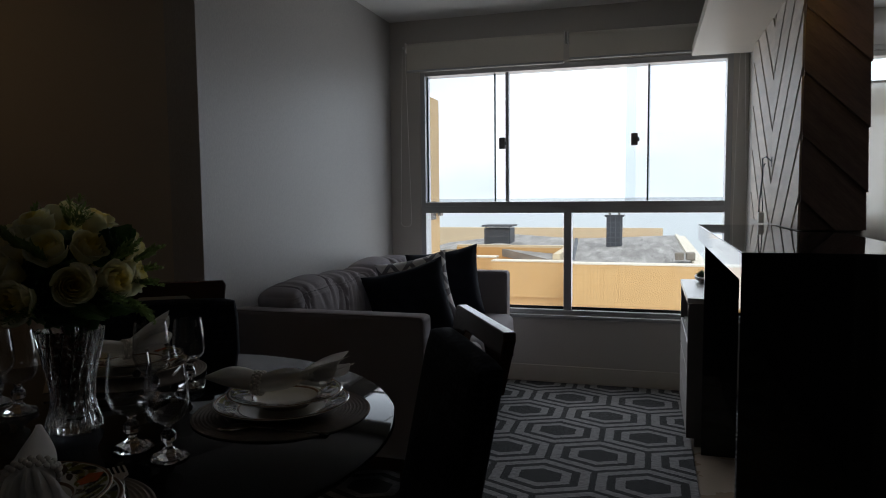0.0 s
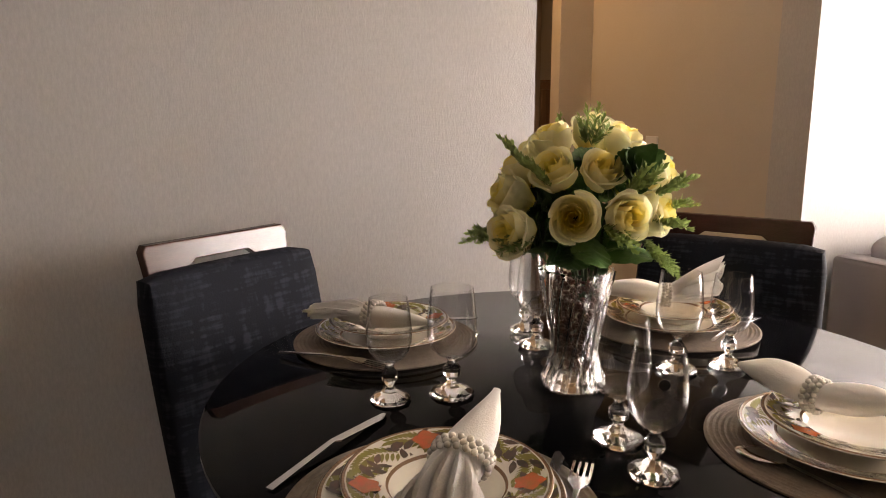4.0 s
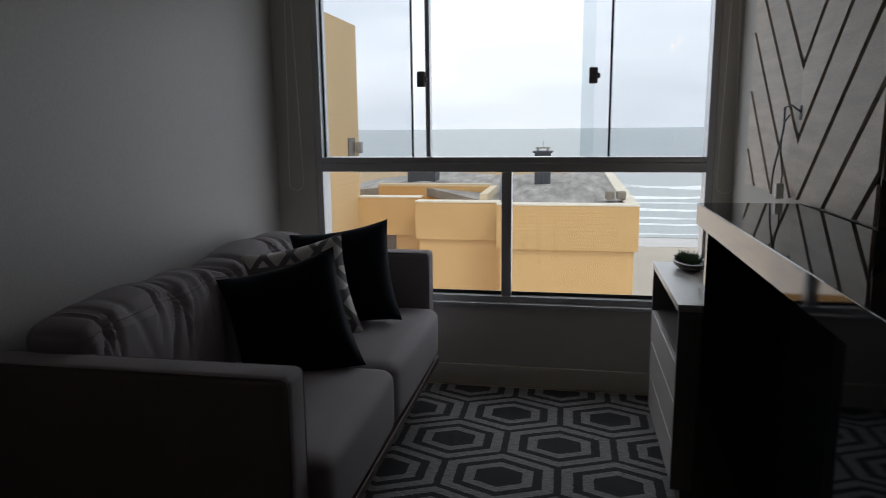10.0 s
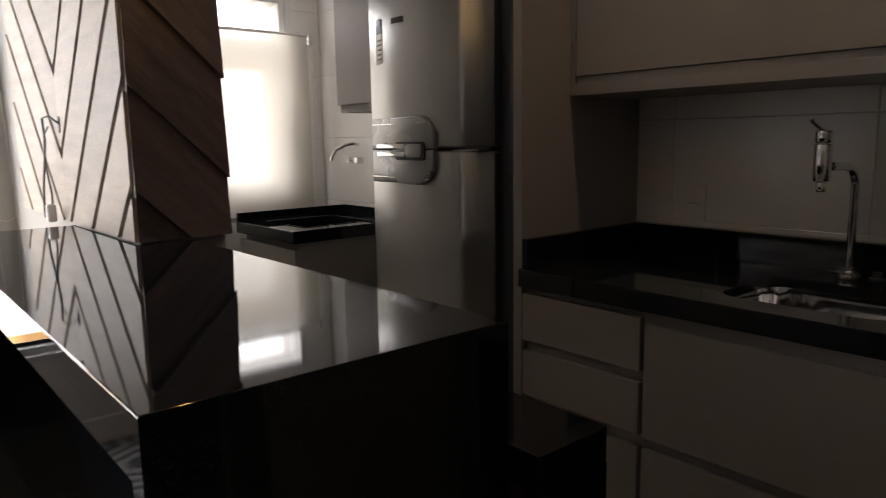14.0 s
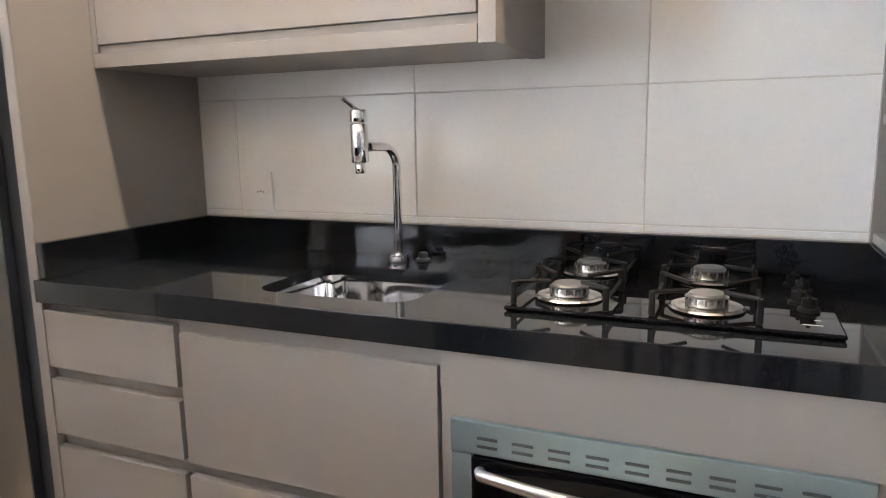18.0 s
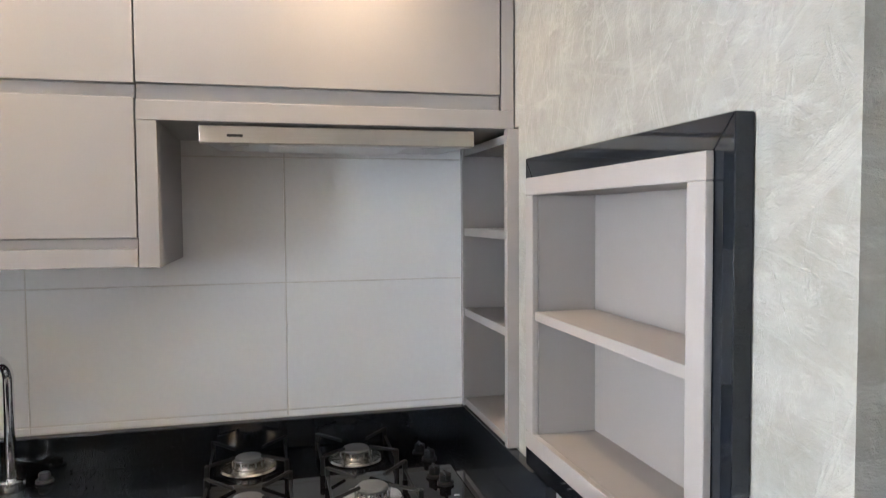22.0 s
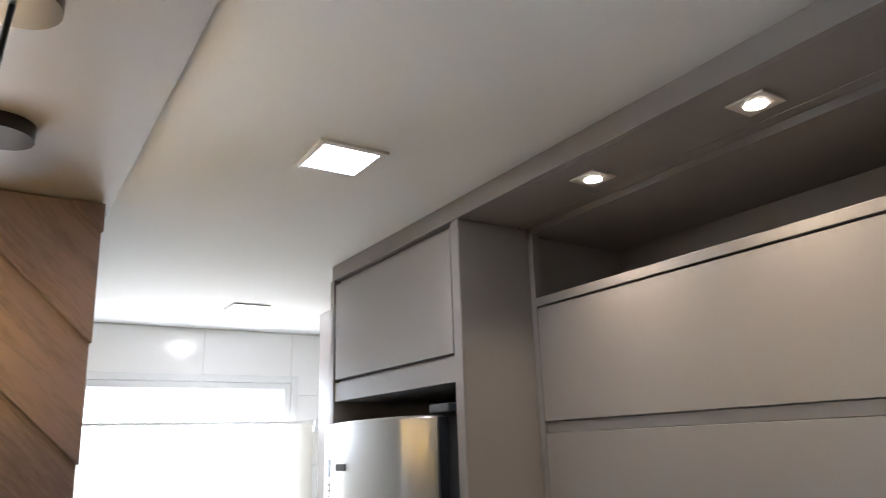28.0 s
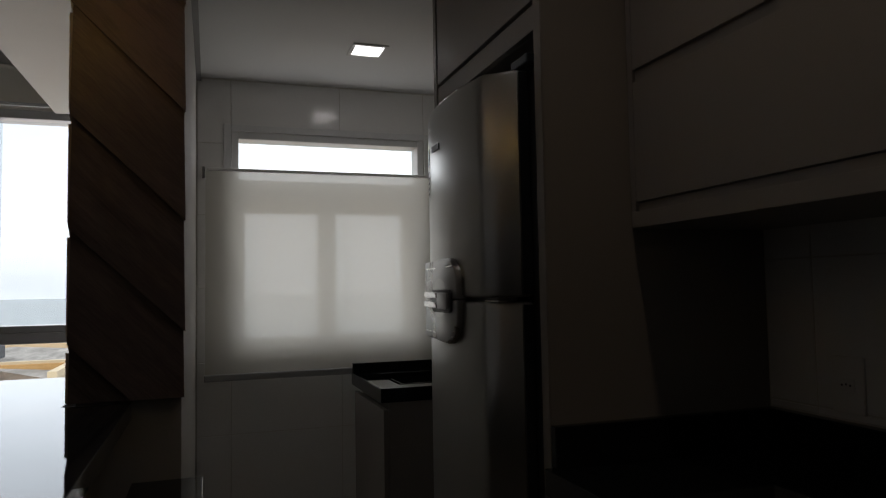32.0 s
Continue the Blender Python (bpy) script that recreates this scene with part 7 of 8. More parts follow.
def rose_mesh(seed):
    rnd = random.Random(seed)
    bm = bmesh.new()
    layers = ((3, 0.0075, 0.046, 0.000, 1.35), (3, 0.0125, 0.0475, 0.001, 1.30), (4, 0.0170, 0.048, 0.002, 1.25), (5, 0.0215, 0.0465, 0.004, 1.2), (4, 0.0245, 0.043, 0.007, 1.15))
    for layer, (cnt, rad, h, flare, lap) in enumerate(layers):
        for p in range(cnt):
            a0 = 2 * math.pi * p / cnt + layer * 0.9 + rnd.uniform(-0.2, 0.2)
            half = math.pi / cnt * lap
            nu, nv = 9, 9
            g = []
            hh, fl = h * rnd.uniform(0.93, 1.05), flare * rnd.uniform(0.6, 1.4)
            for j in range(nv + 1):
                v = j / nv
                row = []
                for i in range(nu + 1):
                    u = 2 * i / nu - 1
                    rr = rad * (0.30 + 0.70 * math.sin(min(1.0, v * 1.5) * math.pi / 2)) * (1 - 0.10 * max(0, v - 0.6) / 0.4)
                    rr += 0.0022 * u + fl * max(0.0, (v - 0.68) / 0.32) ** 1.7 * (1 - 0.45 * u * u)
                    a = a0 + u * half * (0.55 + 0.45 * math.sin(min(1.0, v * 1.6) * math.pi / 2))
                    z = hh * v * (1 - 0.20 * abs(u) ** 2.4 * v) - fl * 0.55 * max(0.0, (v - 0.84) / 0.16) ** 2
                    z += 0.0018 * noise.noise(Vector((u * 2.5 + p, v * 3, layer + seed)))
                    rr += 0.0016 * noise.noise(Vector((u * 3, v * 2 + p, layer * 3 + seed)))
                    row.append(bm.verts.new((rr * math.cos(a), rr * math.sin(a), z)))
                g.append(row)
            for j in range(nv):
                for i in range(nu):
                    bm.faces.new((g[j][i], g[j][i + 1], g[j + 1][i + 1], g[j + 1][i]))
    return bm


def leaf_bm(length, width, curl, seed):
    bm = bmesh.new()
    nu, nv = 6, 18
    g = []
    for j in range(nv + 1):
        v = j / nv
        w = width * math.sin(math.pi * min(1, v * 0.97 + 0.03)) ** 0.75 * (1 - 0.25 * v) * (1.05 if j % 2 else 0.95)
        row = []
        for i in range(nu + 1):
            u = 2 * i / nu - 1
            row.append(bm.verts.new((u * w, length * v, curl * v * v + 0.30 * w * abs(u) - 0.0011 * abs(u) * math.sin(34 * v - 5 * abs(u)) + 0.0015 * noise.noise(Vector((u * 3, v * 6, seed))))))
        g.append(row)
    for j in range(nv):
        for i in range(nu):
            bm.faces.new((g[j][i], g[j][i + 1], g[j + 1][i + 1], g[j + 1][i]))
    return bm


bq = thing("rose_bouquet", (VX + 0.008, VY + 0.010, TZ + 0.003), "bouquet of pale yellow roses with green leaves in the vase", "flowers")
NV, RV = Vector((-0.796, 0.605, 0)), Vector((0.605, 0.796, 0))
CZ = 1.068 - TZ
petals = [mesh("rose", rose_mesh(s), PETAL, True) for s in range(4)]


def put(me, name, parent, at, aim, spin=0.0, s=1.0):
    ob = new(name, me)
    ob.parent = parent
    ob.matrix_basis = Matrix.Translation(at) @ Vector(aim).to_track_quat("Z", "Y").to_matrix().to_4x4() @ Matrix.Rotation(spin, 4, "Z") @ Matrix.Scale(s, 4)
    return ob


BC = Vector((-0.404, 0.495, 1.080))                # middle of the bouquet
ROSES = ((-0.337, 0.479, 1.114), (-0.306, 0.493, 1.062), (-0.376, 0.383, 1.042), (-0.369, 0.532, 1.150), (-0.368, 0.433, 1.112), (-0.329, 0.436, 1.060),
         (-0.410, 0.455, 1.150), (-0.440, 0.430, 1.112), (-0.422, 0.405, 1.078), (-0.335, 0.565, 1.112), (-0.325, 0.553, 1.062), (-0.440, 0.540, 1.152),
         (-0.475, 0.470, 1.125), (-0.490, 0.545, 1.085), (-0.430, 0.595, 1.095), (-0.480, 0.470, 1.060), (-0.385, 0.600, 1.045))
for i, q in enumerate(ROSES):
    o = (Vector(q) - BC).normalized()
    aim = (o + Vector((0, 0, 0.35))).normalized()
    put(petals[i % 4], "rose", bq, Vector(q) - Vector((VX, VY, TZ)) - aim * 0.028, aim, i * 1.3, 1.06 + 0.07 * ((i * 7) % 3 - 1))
lm = [mesh("leaf", leaf_bm(0.058, 0.023, -0.012, s), LEAFM, True) for s in range(3)]
BO = BC - Vector((VX, VY, TZ))
for i in range(84):
    a = 2.4 * i
    el = -0.85 + 1.3 * ((i * 0.618) % 1)
    o = Vector((math.cos(a) * math.cos(el), math.sin(a) * math.cos(el), math.sin(el)))
    t = Vector((-math.sin(a), math.cos(a), 0.2 * math.sin(i * 3))).normalized()
    base = BO + o * (0.066 if el > -0.3 else 0.050)
    ob = new("leaf", lm[i % 3])
    ob.parent = bq
    up = (o * (0.9 if el > -0.3 else 0.75) + Vector((0, 0, -0.75 if el < -0.1 else 0.1)) + t * math.sin(i * 2.1) * 0.9).normalized()
    x = up.cross(o).normalized() if up.cross(o).length > 0.1 else t
    zax = x.cross(up).normalized()
    ob.matrix_basis = Matrix.Translation(base) @ Matrix((x, up, zax)).transposed().to_4x4() @ Matrix.Scale(0.9 + 0.3 * ((i * 0.37) % 1), 4)


for i in range(46):
    a, el = 2.4 * i, -0.6 + 1.9 * ((i * 0.618) % 1)
    o = Vector((math.cos(a) * math.cos(el), math.sin(a) * math.cos(el), math.sin(el)))
    t = Vector((-math.sin(a), math.cos(a), 0.3 * math.sin(i * 1.7))).normalized()
    up = (t + o * 0.5).normalized()
    x = up.cross(o).normalized()
    ob = new("leaf", lm[i % 3])
    ob.parent = bq
    ob.matrix_basis = Matrix.Translation(BO + o * (0.040 + 0.012 * (i % 2)) - up * 0.025) @ Matrix((x, up, x.cross(up).normalized())).transposed().to_4x4()
for i in range(22):
    a = 0.2856 * i + 0.15 * math.sin(i * 5)
    o = Vector((math.cos(a), math.sin(a), 0))
    up = (o * 0.9 + Vector((0, 0, -0.15 - 0.45 * ((i * 0.618) % 1)))).normalized()
    x = Vector((-math.sin(a), math.cos(a), 0.25 * math.sin(i * 2.3))).normalized()
    zax = x.cross(up).normalized()
    ob = new("leaf", lm[i % 3])
    ob.parent = bq
    ob.matrix_basis = Matrix.Translation(Vector((BO.x * 0.6, BO.y * 0.6, 1.021 - TZ + 0.02 * ((i * 0.37) % 1))) + o * (0.022 + 0.03 * (i % 2))) @ Matrix((x, up, zax)).transposed().to_4x4() @ Matrix.Scale(1.05 + 0.25 * ((i * 0.37) % 1), 4)


def sprig(bm, p0, d, length, seed):
    rnd = random.Random(seed)
    d = Vector(d).normalized()
    side = d.cross(Vector((0.2, 0.3, 1))).normalized()
    for b in range(5):
        bd = (d + side * (b - 2) * 0.28 + Vector((0, 0, 0.12 * (b % 2)))).normalized()
        L = length * (1 - 0.13 * abs(b - 2))
        for k in range(16):
            q = Vector(p0) + bd * L * (0.2 + 0.8 * k / 16)
            for s in (-1, 1, 0.3):
                e = (bd * 0.7 + side * s + Vector((rnd.uniform(-0.5, 0.5), rnd.uniform(-0.5, 0.5), rnd.uniform(-0.2, 0.8)))).normalized()
                f = e.cross(bd).normalized()
                ln = 0.0115 * rnd.uniform(0.6, 1.2)
                a, c1, c2, tip = q, q + e * ln * 0.5 + f * 0.0021, q + e * ln * 0.5 - f * 0.0021, q + e * ln
                v = [bm.verts.new(w) for w in (a, c1, tip, c2)]
                bm.faces.new(v)


bm = bmesh.new()
for i, (r, z, depth, dr, dz) in enumerate(((0.010, 1.135, 0.03, 0.25, 1.0), (-0.062, 1.105, 0.05, -0.7, 0.8), (0.095, 1.075, 0.05, 0.9, 0.5), (-0.085, 1.015, 0.05, -1.0, 0.1), (-0.052, 1.035, 0.085, -0.4, -0.3), (0.085, 1.02, 0.04, 0.8, -0.8),
                                           (0.09, 1.045, 0.03, 1.0, -0.2), (0.10, 1.055, -0.01, 1.0, 0.1), (0.095, 1.005, 0.01, 0.9, -0.9), (0.06, 1.08, 0.065, 0.6, 0.5), (-0.03, 1.085, 0.075, -0.6, 0.6), (0.03, 1.045, 0.09, 0.7, -0.5), (-0.10, 1.02, 0.02, -1.0, -0.3), (-0.02, 1.12, -0.06, -0.2, 1.0), (0.05, 1.06, -0.09, 0.3, 0.3), (-0.07, 1.04, -0.07, -0.7, 0.1))):
    sprig(bm, BO + RV * r * 0.92 - NV * (depth * 0.92 + 0.010) + Vector((0, 0, (z - 1.072) * 0.92)), RV * dr - NV * 0.3 + Vector((0, 0, dz)), 0.058, i)
tagged(part("filler_fern", bm, FERNM, bq, "pale green filler fern"), kind="stuff")
bm = bmesh.new()
for i in range(9):
    a = i * 0.7
    tube(bm, [(0.008 * math.cos(a), 0.008 * math.sin(a), 0.12), (0.02 * math.cos(a), 0.02 * math.sin(a), 0.165), (BO.x + 0.06 * math.cos(a), BO.y + 0.06 * math.sin(a), CZ)], 0.0022, 6)
part("stems", bm, STEMM, bq)

# ---- kitchen fittings ----
tapx, tapy = 2.345, 1.447
tap = thing("kitchen_tap", (tapx, tapy, 0.9205), "chrome kitchen tap with a filter head", "tap")
bm = bmesh.new()
lathe(bm, [(0, 0), (0.026, 0), (0.027, 0.003), (0.026, 0.018), (0.018, 0.020), (0, 0.020)], 32)
part("base_ring", bm, CHROME, tap, smooth=True)
bm = bmesh.new()
pts = [(0, 0, 0.019), (0, 0, 0.10), (0, 0, 0.20), (0, 0, 0.225)]
for k in range(1, 9):
    a = math.pi / 2 * k / 8
    pts.append((-0.045 * (1 - math.cos(a)), 0.012 * (1 - math.cos(a)), 0.225 + 0.045 * math.sin(a)))
pts += [(-0.085, 0.023, 0.271)]
tube(bm, pts, 0.0105, 16)
part("spout", bm, CHROME, tap, smooth=True)
hx, hyy = -0.105, 0.036
bm = bmesh.new()
for r0, z0, z1 in ((0.0195, 0.238, 0.322), (0.0195, 0.325, 0.352), (0.0115, 0.214, 0.236)):
    lathe(bm, [(0, z0), (r0 - 0.001, z0), (r0, z0 + 0.002), (r0, z1 - 0.002), (r0 - 0.001, z1), (0, z1)], 32, (hx, hyy, 0))
part("filter_head", bm, CHROME, tap, smooth=True)
bm = bmesh.new()
tube(bm, [(hx, hyy, 0.350), (hx - 0.012, hyy + 0.006, 0.358), (hx - 0.038, hyy + 0.014, 0.374)], 0.0045, 10)
part("lever", bm, CHROME, tap, smooth=True)

cap = thing("worktop_cap", (2.366, 1.393, 0.9205), "small black round cap on the granite worktop", "cap")
bm = bmesh.new()
lathe(bm, [(0, 0), (0.017, 0), (0.018, 0.003), (0.016, 0.007), (0, 0.007)], 28)
part("rim", bm, DARKPLASTIC, cap, smooth=True)
bm = bmesh.new()
lathe(bm, [(0, 0.0072), (0.011, 0.0072), (0.0115, 0.018), (0.009, 0.021), (0, 0.021)], 28)
part("knob", bm, DARKPLASTIC, cap, smooth=True)

sink = thing("sink_bowl", (2.118, 1.417, 0.8985), "stainless steel undermount sink bowl", "sink")


bm = bmesh.new()
loops = []
for w, h, r, z in ((0.156, 0.187, 0.06, -0.0005), (0.140, 0.171, 0.05, -0.001), (0.137, 0.168, 0.05, -0.02), (0.132, 0.163, 0.05, -0.14), (0.115, 0.147, 0.045, -0.158)):
    loops.append([bm.verts.new((x, y, z)) for x, y in rrect(w, h, r)])
for a, b in zip(loops, loops[1:]):
    for j in range(len(a)):
        bm.faces.new((a[j], a[(j + 1) % len(a)], b[(j + 1) % len(a)], b[j]))
bm.faces.new(loops[-1])
part("bowl", bm, CHROME, sink, smooth=True)
bm = bmesh.new()
cyl(bm, (0, 0, -0.1595), (0, 0, -0.156), 0.04, n=28)
part("drain", bm, STEEL, sink, smooth=True)

hob = thing("gas_hob", (0, 0, 0.9205), "black glass gas hob with four burners", "gas hob")
HX0, HX1, HY0, HY1 = 1.988, 2.392, 0.558, 1.068
part("glass_plate", boxes((HX0, HX1, HY0, HY1, 0.001, 0.009), bevel=0.003), BLACKGLASS, hob)
CAPGREY = mat("burner_cap_alloy", (0.20, 0.20, 0.20), 0.35, metal=0.8, var=0.08)
IRON = mat("cast_iron", (0.006, 0.006, 0.006), 0.55, var=0.2, spec=0.22)
SILVER = mat("burner_alloy", (0.62, 0.60, 0.57), 0.22, metal=1.0, var=0.06)
for bx, by in ((2.345, 0.983), (2.345, 0.755), (2.085, 0.978), (2.085, 0.750)):
    bx = min(bx, 2.31)
    bm = bmesh.new()
    lathe(bm, [(0, 0.0092), (0.058, 0.0092), (0.060, 0.012), (0.056, 0.015), (0.044, 0.013), (0.030, 0.016), (0, 0.016)], 40, (bx, by, 0))
    part("drip_ring", bm, SILVER, hob, smooth=True)
    bm = bmesh.new()
    lathe(bm, [(0.0, 0.016), (0.034, 0.016), (0.034, 0.030), (0, 0.030)], 36, (bx, by, 0))
    part("burner_head", bm, SILVER, hob, "silver burner head", smooth=True)
    for k in range(14):
        a = 2 * math.pi * k / 14
        bm = bmesh.new()
        box(bm, 0.0335, 0.0348, -0.0017, 0.0017, 0.020, 0.0298)
        bmesh.ops.rotate(bm, verts=bm.verts, cent=(0, 0, 0), matrix=Matrix.Rotation(a, 3, "Z"))
        bmesh.ops.translate(bm, verts=bm.verts, vec=(bx, by, 0))
        part("flame_slot", bm, CAPGREY, hob)
    bm = bmesh.new()
    lathe(bm, [(0, 0.0305), (0.029, 0.0305), (0.030, 0.033), (0.027, 0.0365), (0, 0.0375)], 36, (bx, by, 0))
    part("burner_cap", bm, CAPGREY, hob, "dark grey burner cap", smooth=True)
    q = 0.078
    for sy in (-1, 1):
        gr = bmesh.new()
        for sx in (-1, 1):
            box(gr, bx + sx * q - 0.004, bx + sx * q + 0.004, by + sy * q - 0.005, by + sy * q + 0.005, 0.0092, 0.050, bevel=0.002, seg=1)
            tube(gr, [(bx + sx * q, by + sy * q, 0.048), (bx + sx * 0.028, by + sy * 0.028, 0.044)], 0.0038, 6)
        tube(gr, [(bx - q, by + sy * q, 0.030), (bx, by + sy * q, 0.028), (bx + q, by + sy * q, 0.030)], 0.003, 6)
        part("pan_support", gr, IRON, hob, "black cast iron pan support")
for k, bx in enumerate((2.12, 2.165, 2.265, 2.31)):
    by = 0.598 + (0.012 if k % 2 else 0)
    bm = bmesh.new()
    lathe(bm, [(0, 0.0092), (0.017, 0.0092), (0.017, 0.014), (0.012, 0.016), (0.0115, 0.030), (0, 0.031)], 24, (bx, by, 0))
    box(bm, bx - 0.013, bx + 0.013, by - 0.003, by + 0.003, 0.02, 0.034, bevel=0.001, seg=1)
    part("knob", bm, IRON, hob, "black control knob")
for k, (x, w) in enumerate(((2.03, 0.028), (2.06, 0.010))):
    part("print_mark", boxes((x, x + 0.004, 0.585, 0.585 + w, 0.00905, 0.0094)), WHITEPLASTIC, hob, "small white print")

oven = thing("built_in_oven", (0, 0, 0.31), "built-in oven with vented metal frame and black glass door", "oven")
OZ = 0.31
SLOTDARK = mat("oven_slot", (0.10, 0.125, 0.135), 0.4, metal=0.6, var=0.05)
OVF = mat("oven_frame_metal", (0.31, 0.41, 0.46), 0.3, metal=0.85, var=0.05, fine=200)
of = part("frame", boxes((XF - 0.012, XF - 0.0005, 0.522, 1.130, 0.70 - OZ, 0.757 - OZ), (XF - 0.012, XF - 0.0005, 1.092, 1.130, 0.002, 0.6995 - OZ), (XF - 0.012, XF - 0.0005, 0.522, 0.561, 0.002, 0.6995 - OZ), bevel=0.002), OVF, oven, "galvanised metal oven frame")
for i in range(9):
    for z in (0.716, 0.730):
        part("vent_slot", boxes((XF - 0.0145, XF - 0.0122, 0.575 + i * 0.059, 0.610 + i * 0.059, z - OZ - 0.0025, z - OZ + 0.0025), bevel=0.001), SLOTDARK, of)
part("glass_door", boxes((XF - 0.018, XF - 0.001, 0.655, 1.0915, 0.01, 0.698 - OZ), bevel=0.003), BLACKGLASS, oven)
part("control_panel", boxes((XF - 0.016, XF - 0.001, 0.5615, 0.653, 0.01, 0.698 - OZ), bevel=0.002), BLACKGLASS, oven)
bm = bmesh.new()
tube(bm, [(XF - 0.02, 1.075, 0.676 - OZ)] + [(XF - 0.032 - 0.028 * math.sin(math.pi * k / 12), 1.07 - 0.385 * k / 12, 0.676 - OZ) for k in range(13)] + [(XF - 0.02, 0.680, 0.676 - OZ)], 0.0095, 12)
part("door_handle", bm, STEEL, oven, "curved brushed steel handle", smooth=True)
sticker = part("sticker", boxes((XF - 0.0195, XF - 0.0183, 0.70, 0.80, 0.60 - OZ, 0.655 - OZ)), mat("blue_sticker", (0.10, 0.13, 0.30), 0.4), oven, "blue product sticker")
for i in range(3):
    part("sticker_line", boxes((XF - 0.0203, XF - 0.0197, 0.725 - 0.01 * (i == 1), 0.79, 0.642 - OZ - i * 0.012, 0.647 - OZ - i * 0.012)), WHITEPLASTIC, sticker)
part("oven_leg", boxes((XF - 0.001, XF + 0.3, 0.56, 1.09, -0.01, 0.0)), BLACK, oven)

hood = thing("cooker_hood", (0, 0, 0), "slim steel pull-out cooker hood under the cabinet", "cooker hood")
HOODM = mat("hood_steel", (0.46, 0.43, 0.38), 0.35, metal=1.0, var=0.08, scale=6, fine=240, stretch=(1, 0.2, 6))
part("front_bar", boxes((2.125, 2.155, 0.533, 1.052, 1.602, 1.634), bevel=0.002), HOODM, hood, "brushed steel front bar")
GREYPL = mat("hood_grey", (0.52, 0.52, 0.52), 0.5)
bm = bmesh.new()
prism(bm, [(2.1555, 0.535), (2.1555, 1.050), (2.335, 1.026), (2.335, 0.556)], "z", 1.6055, 1.634)
part("body", bm, GREYPL, hood)
part("filter_panel", boxes((2.175, 2.325, 0.66, 0.93, 1.6025, 1.605), bevel=0.001), mat("hood_filter", (0.6, 0.6, 0.6), 0.4), hood)
for y in (0.59, 0.965):
    part("hood_light", boxes((2.18, 2.205, y, y + 0.035, 1.603, 1.605), bevel=0.001), ALU, hood)
part("logo_mark", boxes((2.1235, 2.1248, 0.975, 1.003, 1.613, 1.618)), BLACK, hood)

# outlets and switches


def plate_on(name, label, axis, x, y, z, w, h):
    c = thing(name, (x, y, z), label, "outlet" if "outlet" in name else "switch")
    if axis == "x":
        part("cover", boxes((-0.008, -0.0005, -w / 2, w / 2, -h / 2, h / 2), bevel=0.003), WHITEPLASTIC, c)
        b = part("insert", boxes((-0.0105, -0.0083, -w * 0.25, w * 0.25, -h * 0.12, h * 0.12), bevel=0.002), WHITEPLASTIC, c)
        for k in (-1, 0, 1):
            bm = bmesh.new()
            cyl(bm, (-0.0112, k * 0.009, 0.002 * (k == 0)), (-0.0106, k * 0.009, 0.002 * (k == 0)), 0.0022, n=10)
            part("pin_hole", bm, DARKPLASTIC, b)
    else:
        part("cover", boxes((-w / 2, w / 2, -0.008, -0.0005, -h / 2, h / 2), bevel=0.003), WHITEPLASTIC, c)
        part("rocker", boxes((-w * 0.2, w * 0.2, -0.012, -0.0085, -h * 0.25, h * 0.25), bevel=0.002), WHITEPLASTIC, c)


plate_on("wall_outlet", "cream wall outlet on the kitchen tiles", "x", XK, 1.90, 1.07, 0.07, 0.108)
plate_on("light_switch", "white light switch on the hall wall", "y", -1.868, 1.925, 1.048, 0.07, 0.115)

# ---- hall: wardrobe, door frame ----
WARD = mat("wardrobe_laminate", (0.36, 0.285, 0.215), 0.5, var=0.05, scale=2, fine=60, stretch=(1, 1, 0.2))
FRAMEWOOD = mat("brown_wood", (0.24, 0.135, 0.075), 0.4, var=0.2, scale=5, fine=60, stretch=(10, 10, 1))
wd = thing("wardrobe", (0, 0, 0), "beige built-in wardrobe with flat doors at the end of the hall", "wardrobe")
part("carcass", boxes((-4.0, -3.452, 0.9, 2.385, 0.0, 2.32)), WARD, wd)
part("base_rail", boxes((-3.4515, -3.44, 0.9, 2.385, 0.0, 0.11)), WARD, wd)
for y0, y1 in ((0.91, 1.40), (1.405, 1.895), (1.90, 2.38)):
    part("door", boxes((-3.451, -3.43, y0, y1, 0.12, 2.30), bevel=0.002), WARD, wd)
    part("finger_groove", boxes((-3.4512, -3.436, y1 + 0.0004, y1 + 0.0046, 0.12, 2.30)), WARD, wd)
struct("wall_hall_pier", boxes((-3.60, -3.46, 2.387, 3.19, 0, 2.32)), HALLPAINT, "beige wall beside the wardrobe", "wall")
fr = thing("wooden_frame", (-3.459, 2.45, 0), "low brown wooden frame against the end wall of the hall", "frame")
part("top_rail", boxes((0, 0.03, -0.06, 0.06, 1.355, 1.399), bevel=0.004), FRAMEWOOD, fr)
part("cornice", boxes((0, 0.04, -0.062, 0.064, 1.3995, 1.412), bevel=0.003), FRAMEWOOD, fr)
for y in (-0.06, 0.022):
    part("stile", boxes((0, 0.03, y, y + 0.038, 0, 1.3545), bevel=0.003), FRAMEWOOD, fr)
part("panel", boxes((0, 0.008, -0.0215, 0.0215, 0, 1.3545)), FRAMEWOOD, fr)
jamb = thing("door_frame", (0, 0, 0), "beige door frame in the hall", "door frame")
part("jamb", boxes((-2.36, -2.291, 1.751, 1.923, 0.0, 2.32), bevel=0.002), mat("jamb_paint", (0.56, 0.48, 0.37), 0.5), jamb)
part("strike_plate", boxes((-2.335, -2.318, 1.746, 1.7505, 0.95, 1.10)), BLACK, jamb, "dark latch plate")
hl = thing("hall_light", (-2.2, 1.2, ZL), "round white ceiling light in the hall, lit", "ceiling light")
bm = bmesh.new()
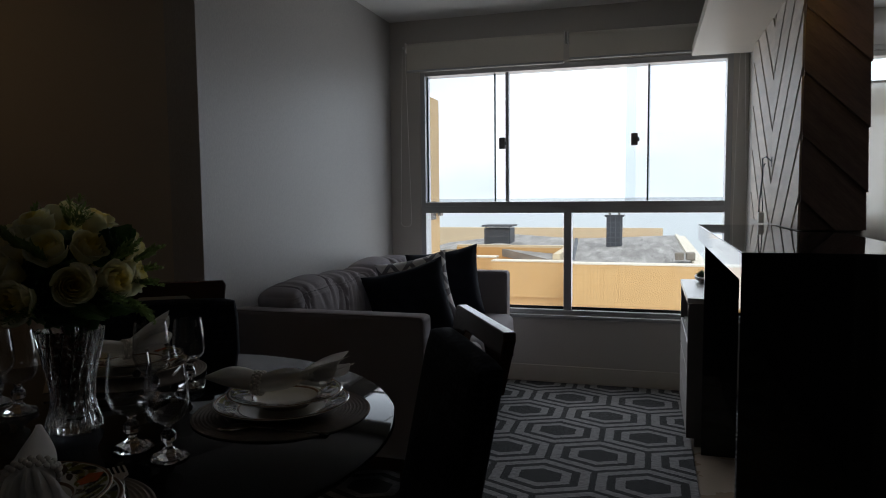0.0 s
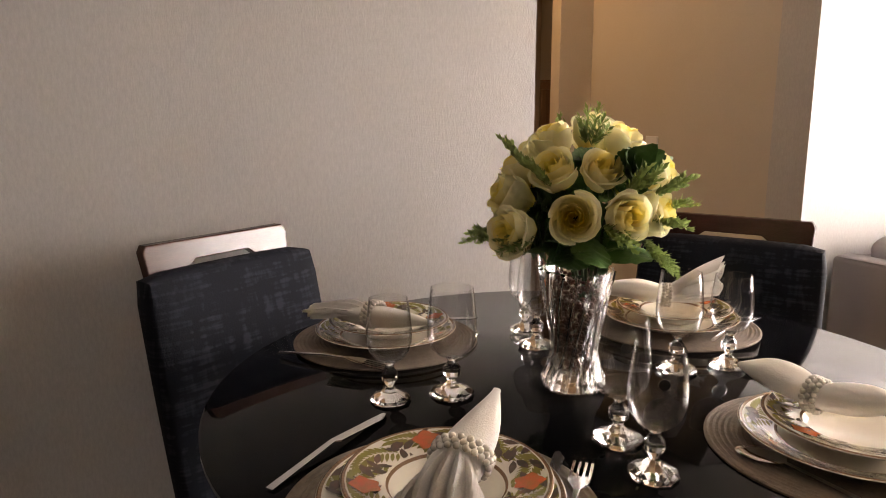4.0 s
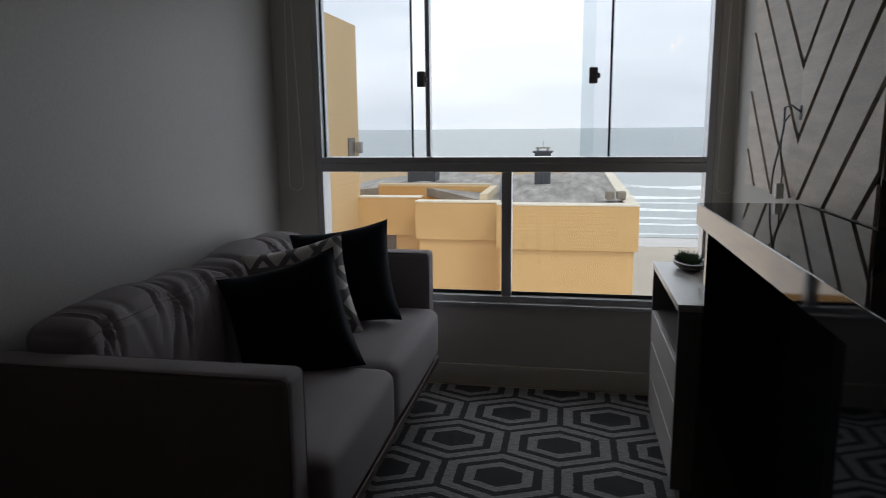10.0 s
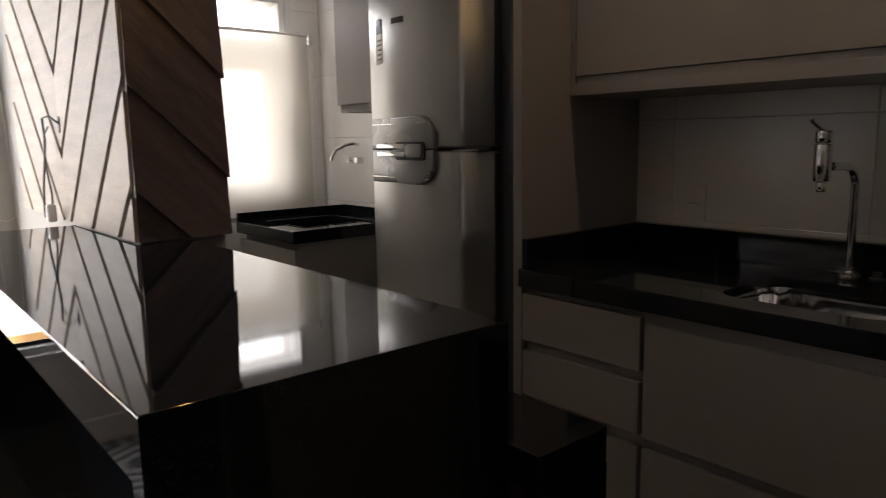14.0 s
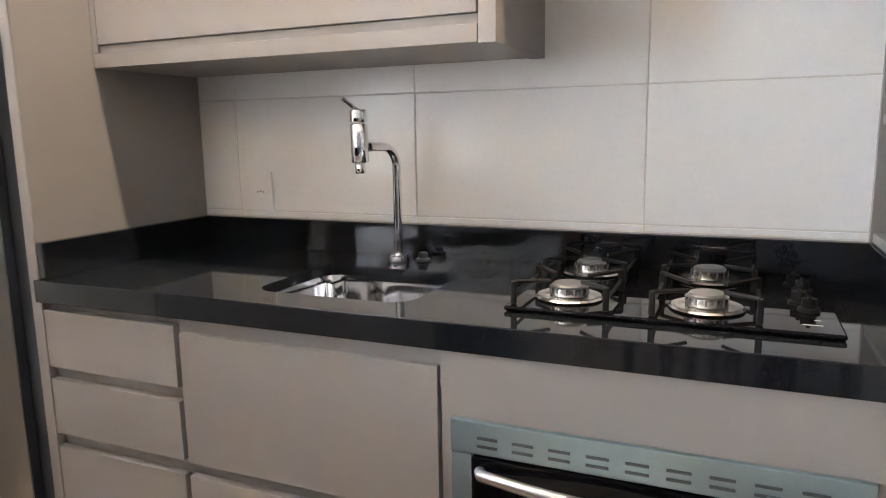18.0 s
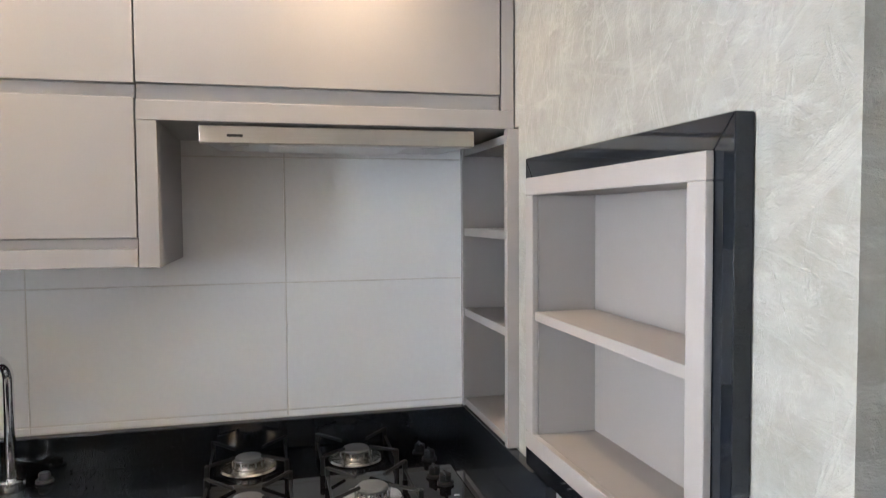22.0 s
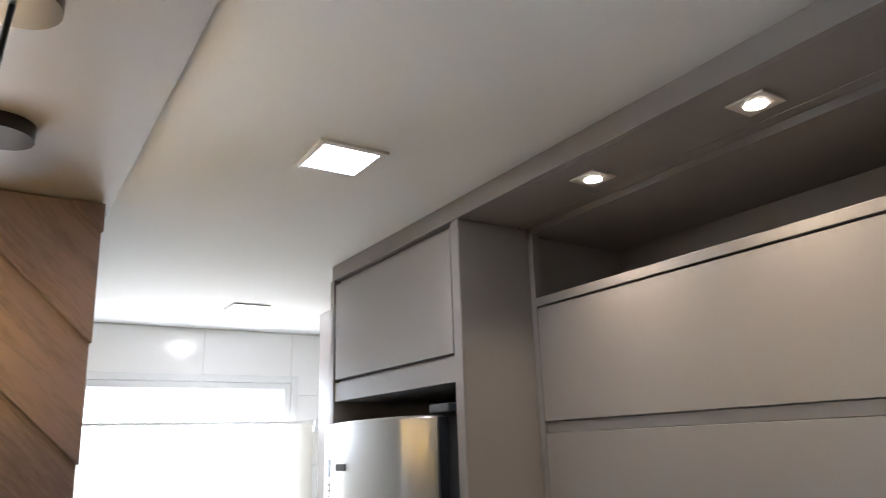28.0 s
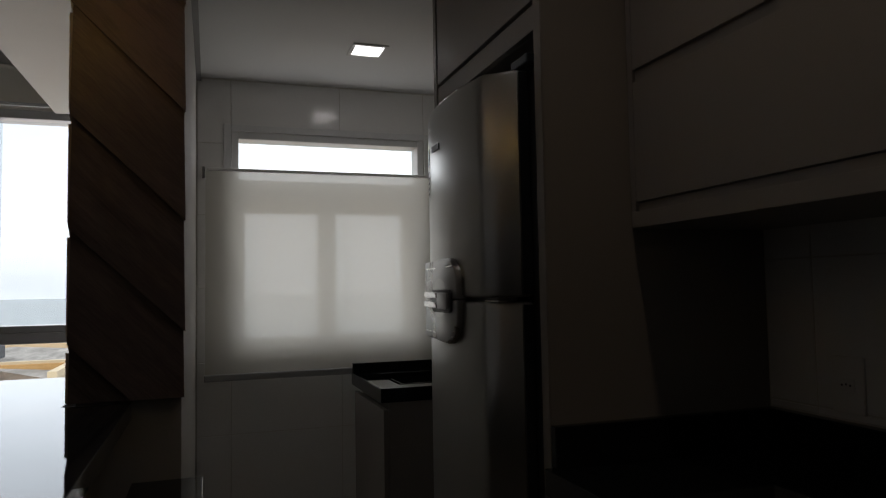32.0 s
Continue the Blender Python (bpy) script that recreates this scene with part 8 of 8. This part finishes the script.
lathe(bm, [(0, -0.0005), (0.10, -0.0005), (0.10, -0.02), (0.09, -0.03), (0, -0.03)], 32)
part("shade", bm, glow("hall_glow", (1.0, 0.78, 0.5), 0.8), hl, smooth=True)
lamp_area("hall_lamp", look((-2.2, 1.2, ZL - 0.04), (-2.2, 1.2, 0)), 0.2, 0.2, 0.34, (1.0, 0.66, 0.34), "DISK")

# ---- small things ----
cab = thing("power_cable", (0, 0, 0), "dark grey power cable with white plug on the chevron wall", "cable")
bm = bmesh.new()
tube(bm, [(1.015, 3.036, 1.33), (0.999, 3.07, 1.35), (0.99, 3.11, 1.345), (0.995, 3.125, 1.28), (0.993, 3.15, 1.22), (0.993, 3.20, 1.14), (0.993, 3.215, 1.08), (0.993, 3.21, 1.053)], 0.0032, 8)
tube(bm, [(0.995, 3.07, 1.32), (0.99, 3.10, 1.30), (0.992, 3.13, 1.25), (0.992, 3.13, 1.20), (0.994, 3.10, 1.13), (0.992, 3.10, 1.09)], 0.0026, 8)
part("cord", bm, mat("grey_cable", (0.10, 0.10, 0.10), 0.45), cab, "dark grey cord", smooth=True)
bm = bmesh.new()
box(bm, 0.975, 1.000, 3.085, 3.115, 1.0485, 1.10, bevel=0.006)
part("plug", bm, WHITEPLASTIC, cab, "white plug block")
part("cable_hole", boxes((1.0155, 1.0178, 3.028, 3.044, 1.303, 1.349), bevel=0.0008), BLACK, cab, "dark cable hole")

pot = thing("succulent_bowl", (0.80, 3.58, 0.7085), "succulent plant in a dark wooden boat-shaped bowl", "plant")
bm = bmesh.new()
lathe(bm, [(0, 0), (0.05, 0), (0.085, 0.02), (0.09, 0.035), (0.082, 0.036), (0.05, 0.02), (0, 0.018)], 32)
bmesh.ops.scale(bm, verts=bm.verts, vec=(0.75, 1.4, 1.0))
part("bowl", bm, DARKWOOD, pot, smooth=True)
bm = bmesh.new()
rnd = random.Random(5)
for c in range(9):
    cx, cy = rnd.uniform(-0.03, 0.03), rnd.uniform(-0.08, 0.08)
    for k in range(16):
        a, el = k * 2.4, 0.25 + 1.1 * k / 16
        d = Vector((math.cos(a) * math.cos(el), math.sin(a) * math.cos(el), math.sin(el)))
        cyl(bm, Vector((cx, cy, 0.025)), Vector((cx, cy, 0.025)) + d * rnd.uniform(0.025, 0.045), 0.005, 0.0008, n=5)
tagged(part("succulent_leaves", bm, mat("succulent", (0.035, 0.09, 0.03), 0.5, var=0.4), pot, "pointed green succulent leaves"), kind="stuff")

# fridge marks
part("logo_mark", boxes((1.8185, 1.8205, 2.49, 2.545, 1.606, 1.622)), DARKPLASTIC, fridge)
lab = part("energy_label", on_door(2.615, 2.668, 1.50, 1.635, 0.002, -0.0134, 0.0006), WHITEPLASTIC, fridge, "printed energy label", smooth=True)
part("label_band", on_door(2.618, 2.665, 1.59, 1.632, 0.002, -0.0128, 0.0005), bpy.data.materials["blue_sticker"], lab, smooth=True)
for i in range(5):
    part("label_line", on_door(2.622, 2.658, 1.512 + i * 0.014, 1.517 + i * 0.014, 0.001, -0.0128, 0.0005), DARKPLASTIC, lab, smooth=True)

# laundry tap
lt = thing("laundry_tap", (XK, 3.66, 1.21), "chrome laundry tap with two valves on the tiles", "tap")
bm = bmesh.new()
tube(bm, [(-0.001, 0, 0.04), (-0.03, 0.0, 0.045), (-0.06, 0.02, 0.04), (-0.10, 0.05, 0.015), (-0.115, 0.06, -0.02), (-0.115, 0.06, -0.035)], 0.009, 12)
part("spout", bm, CHROME, lt, smooth=True)
for y in (-0.02, 0.045):
    bm = bmesh.new()
    cyl(bm, (-0.001, y, -0.035), (-0.035, y, -0.035), 0.018, 0.014, n=20)
    part("valve", bm, CHROME, lt, smooth=True)
bcd = thing("pull_chain", (0, 0, 0), "looped white cord of the laundry blind", "cord", "blind cords")
bm = bmesh.new()
tube(bm, [(2.352, 3.94, 1.74), (2.354, 3.94, 1.2), (2.358, 3.935, 0.96), (2.37, 3.93, 0.925), (2.39, 3.93, 0.93), (2.395, 3.93, 1.0), (2.38, 3.935, 1.4), (2.358, 3.94, 1.74)], 0.002, 6)
part("cord", bm, WHITEPLASTIC, bcd, smooth=True)
part("cord_clip", boxes((2.345, 2.365, 3.93, 3.974, 1.735, 1.755), bevel=0.003), WHITEPLASTIC, bcd)
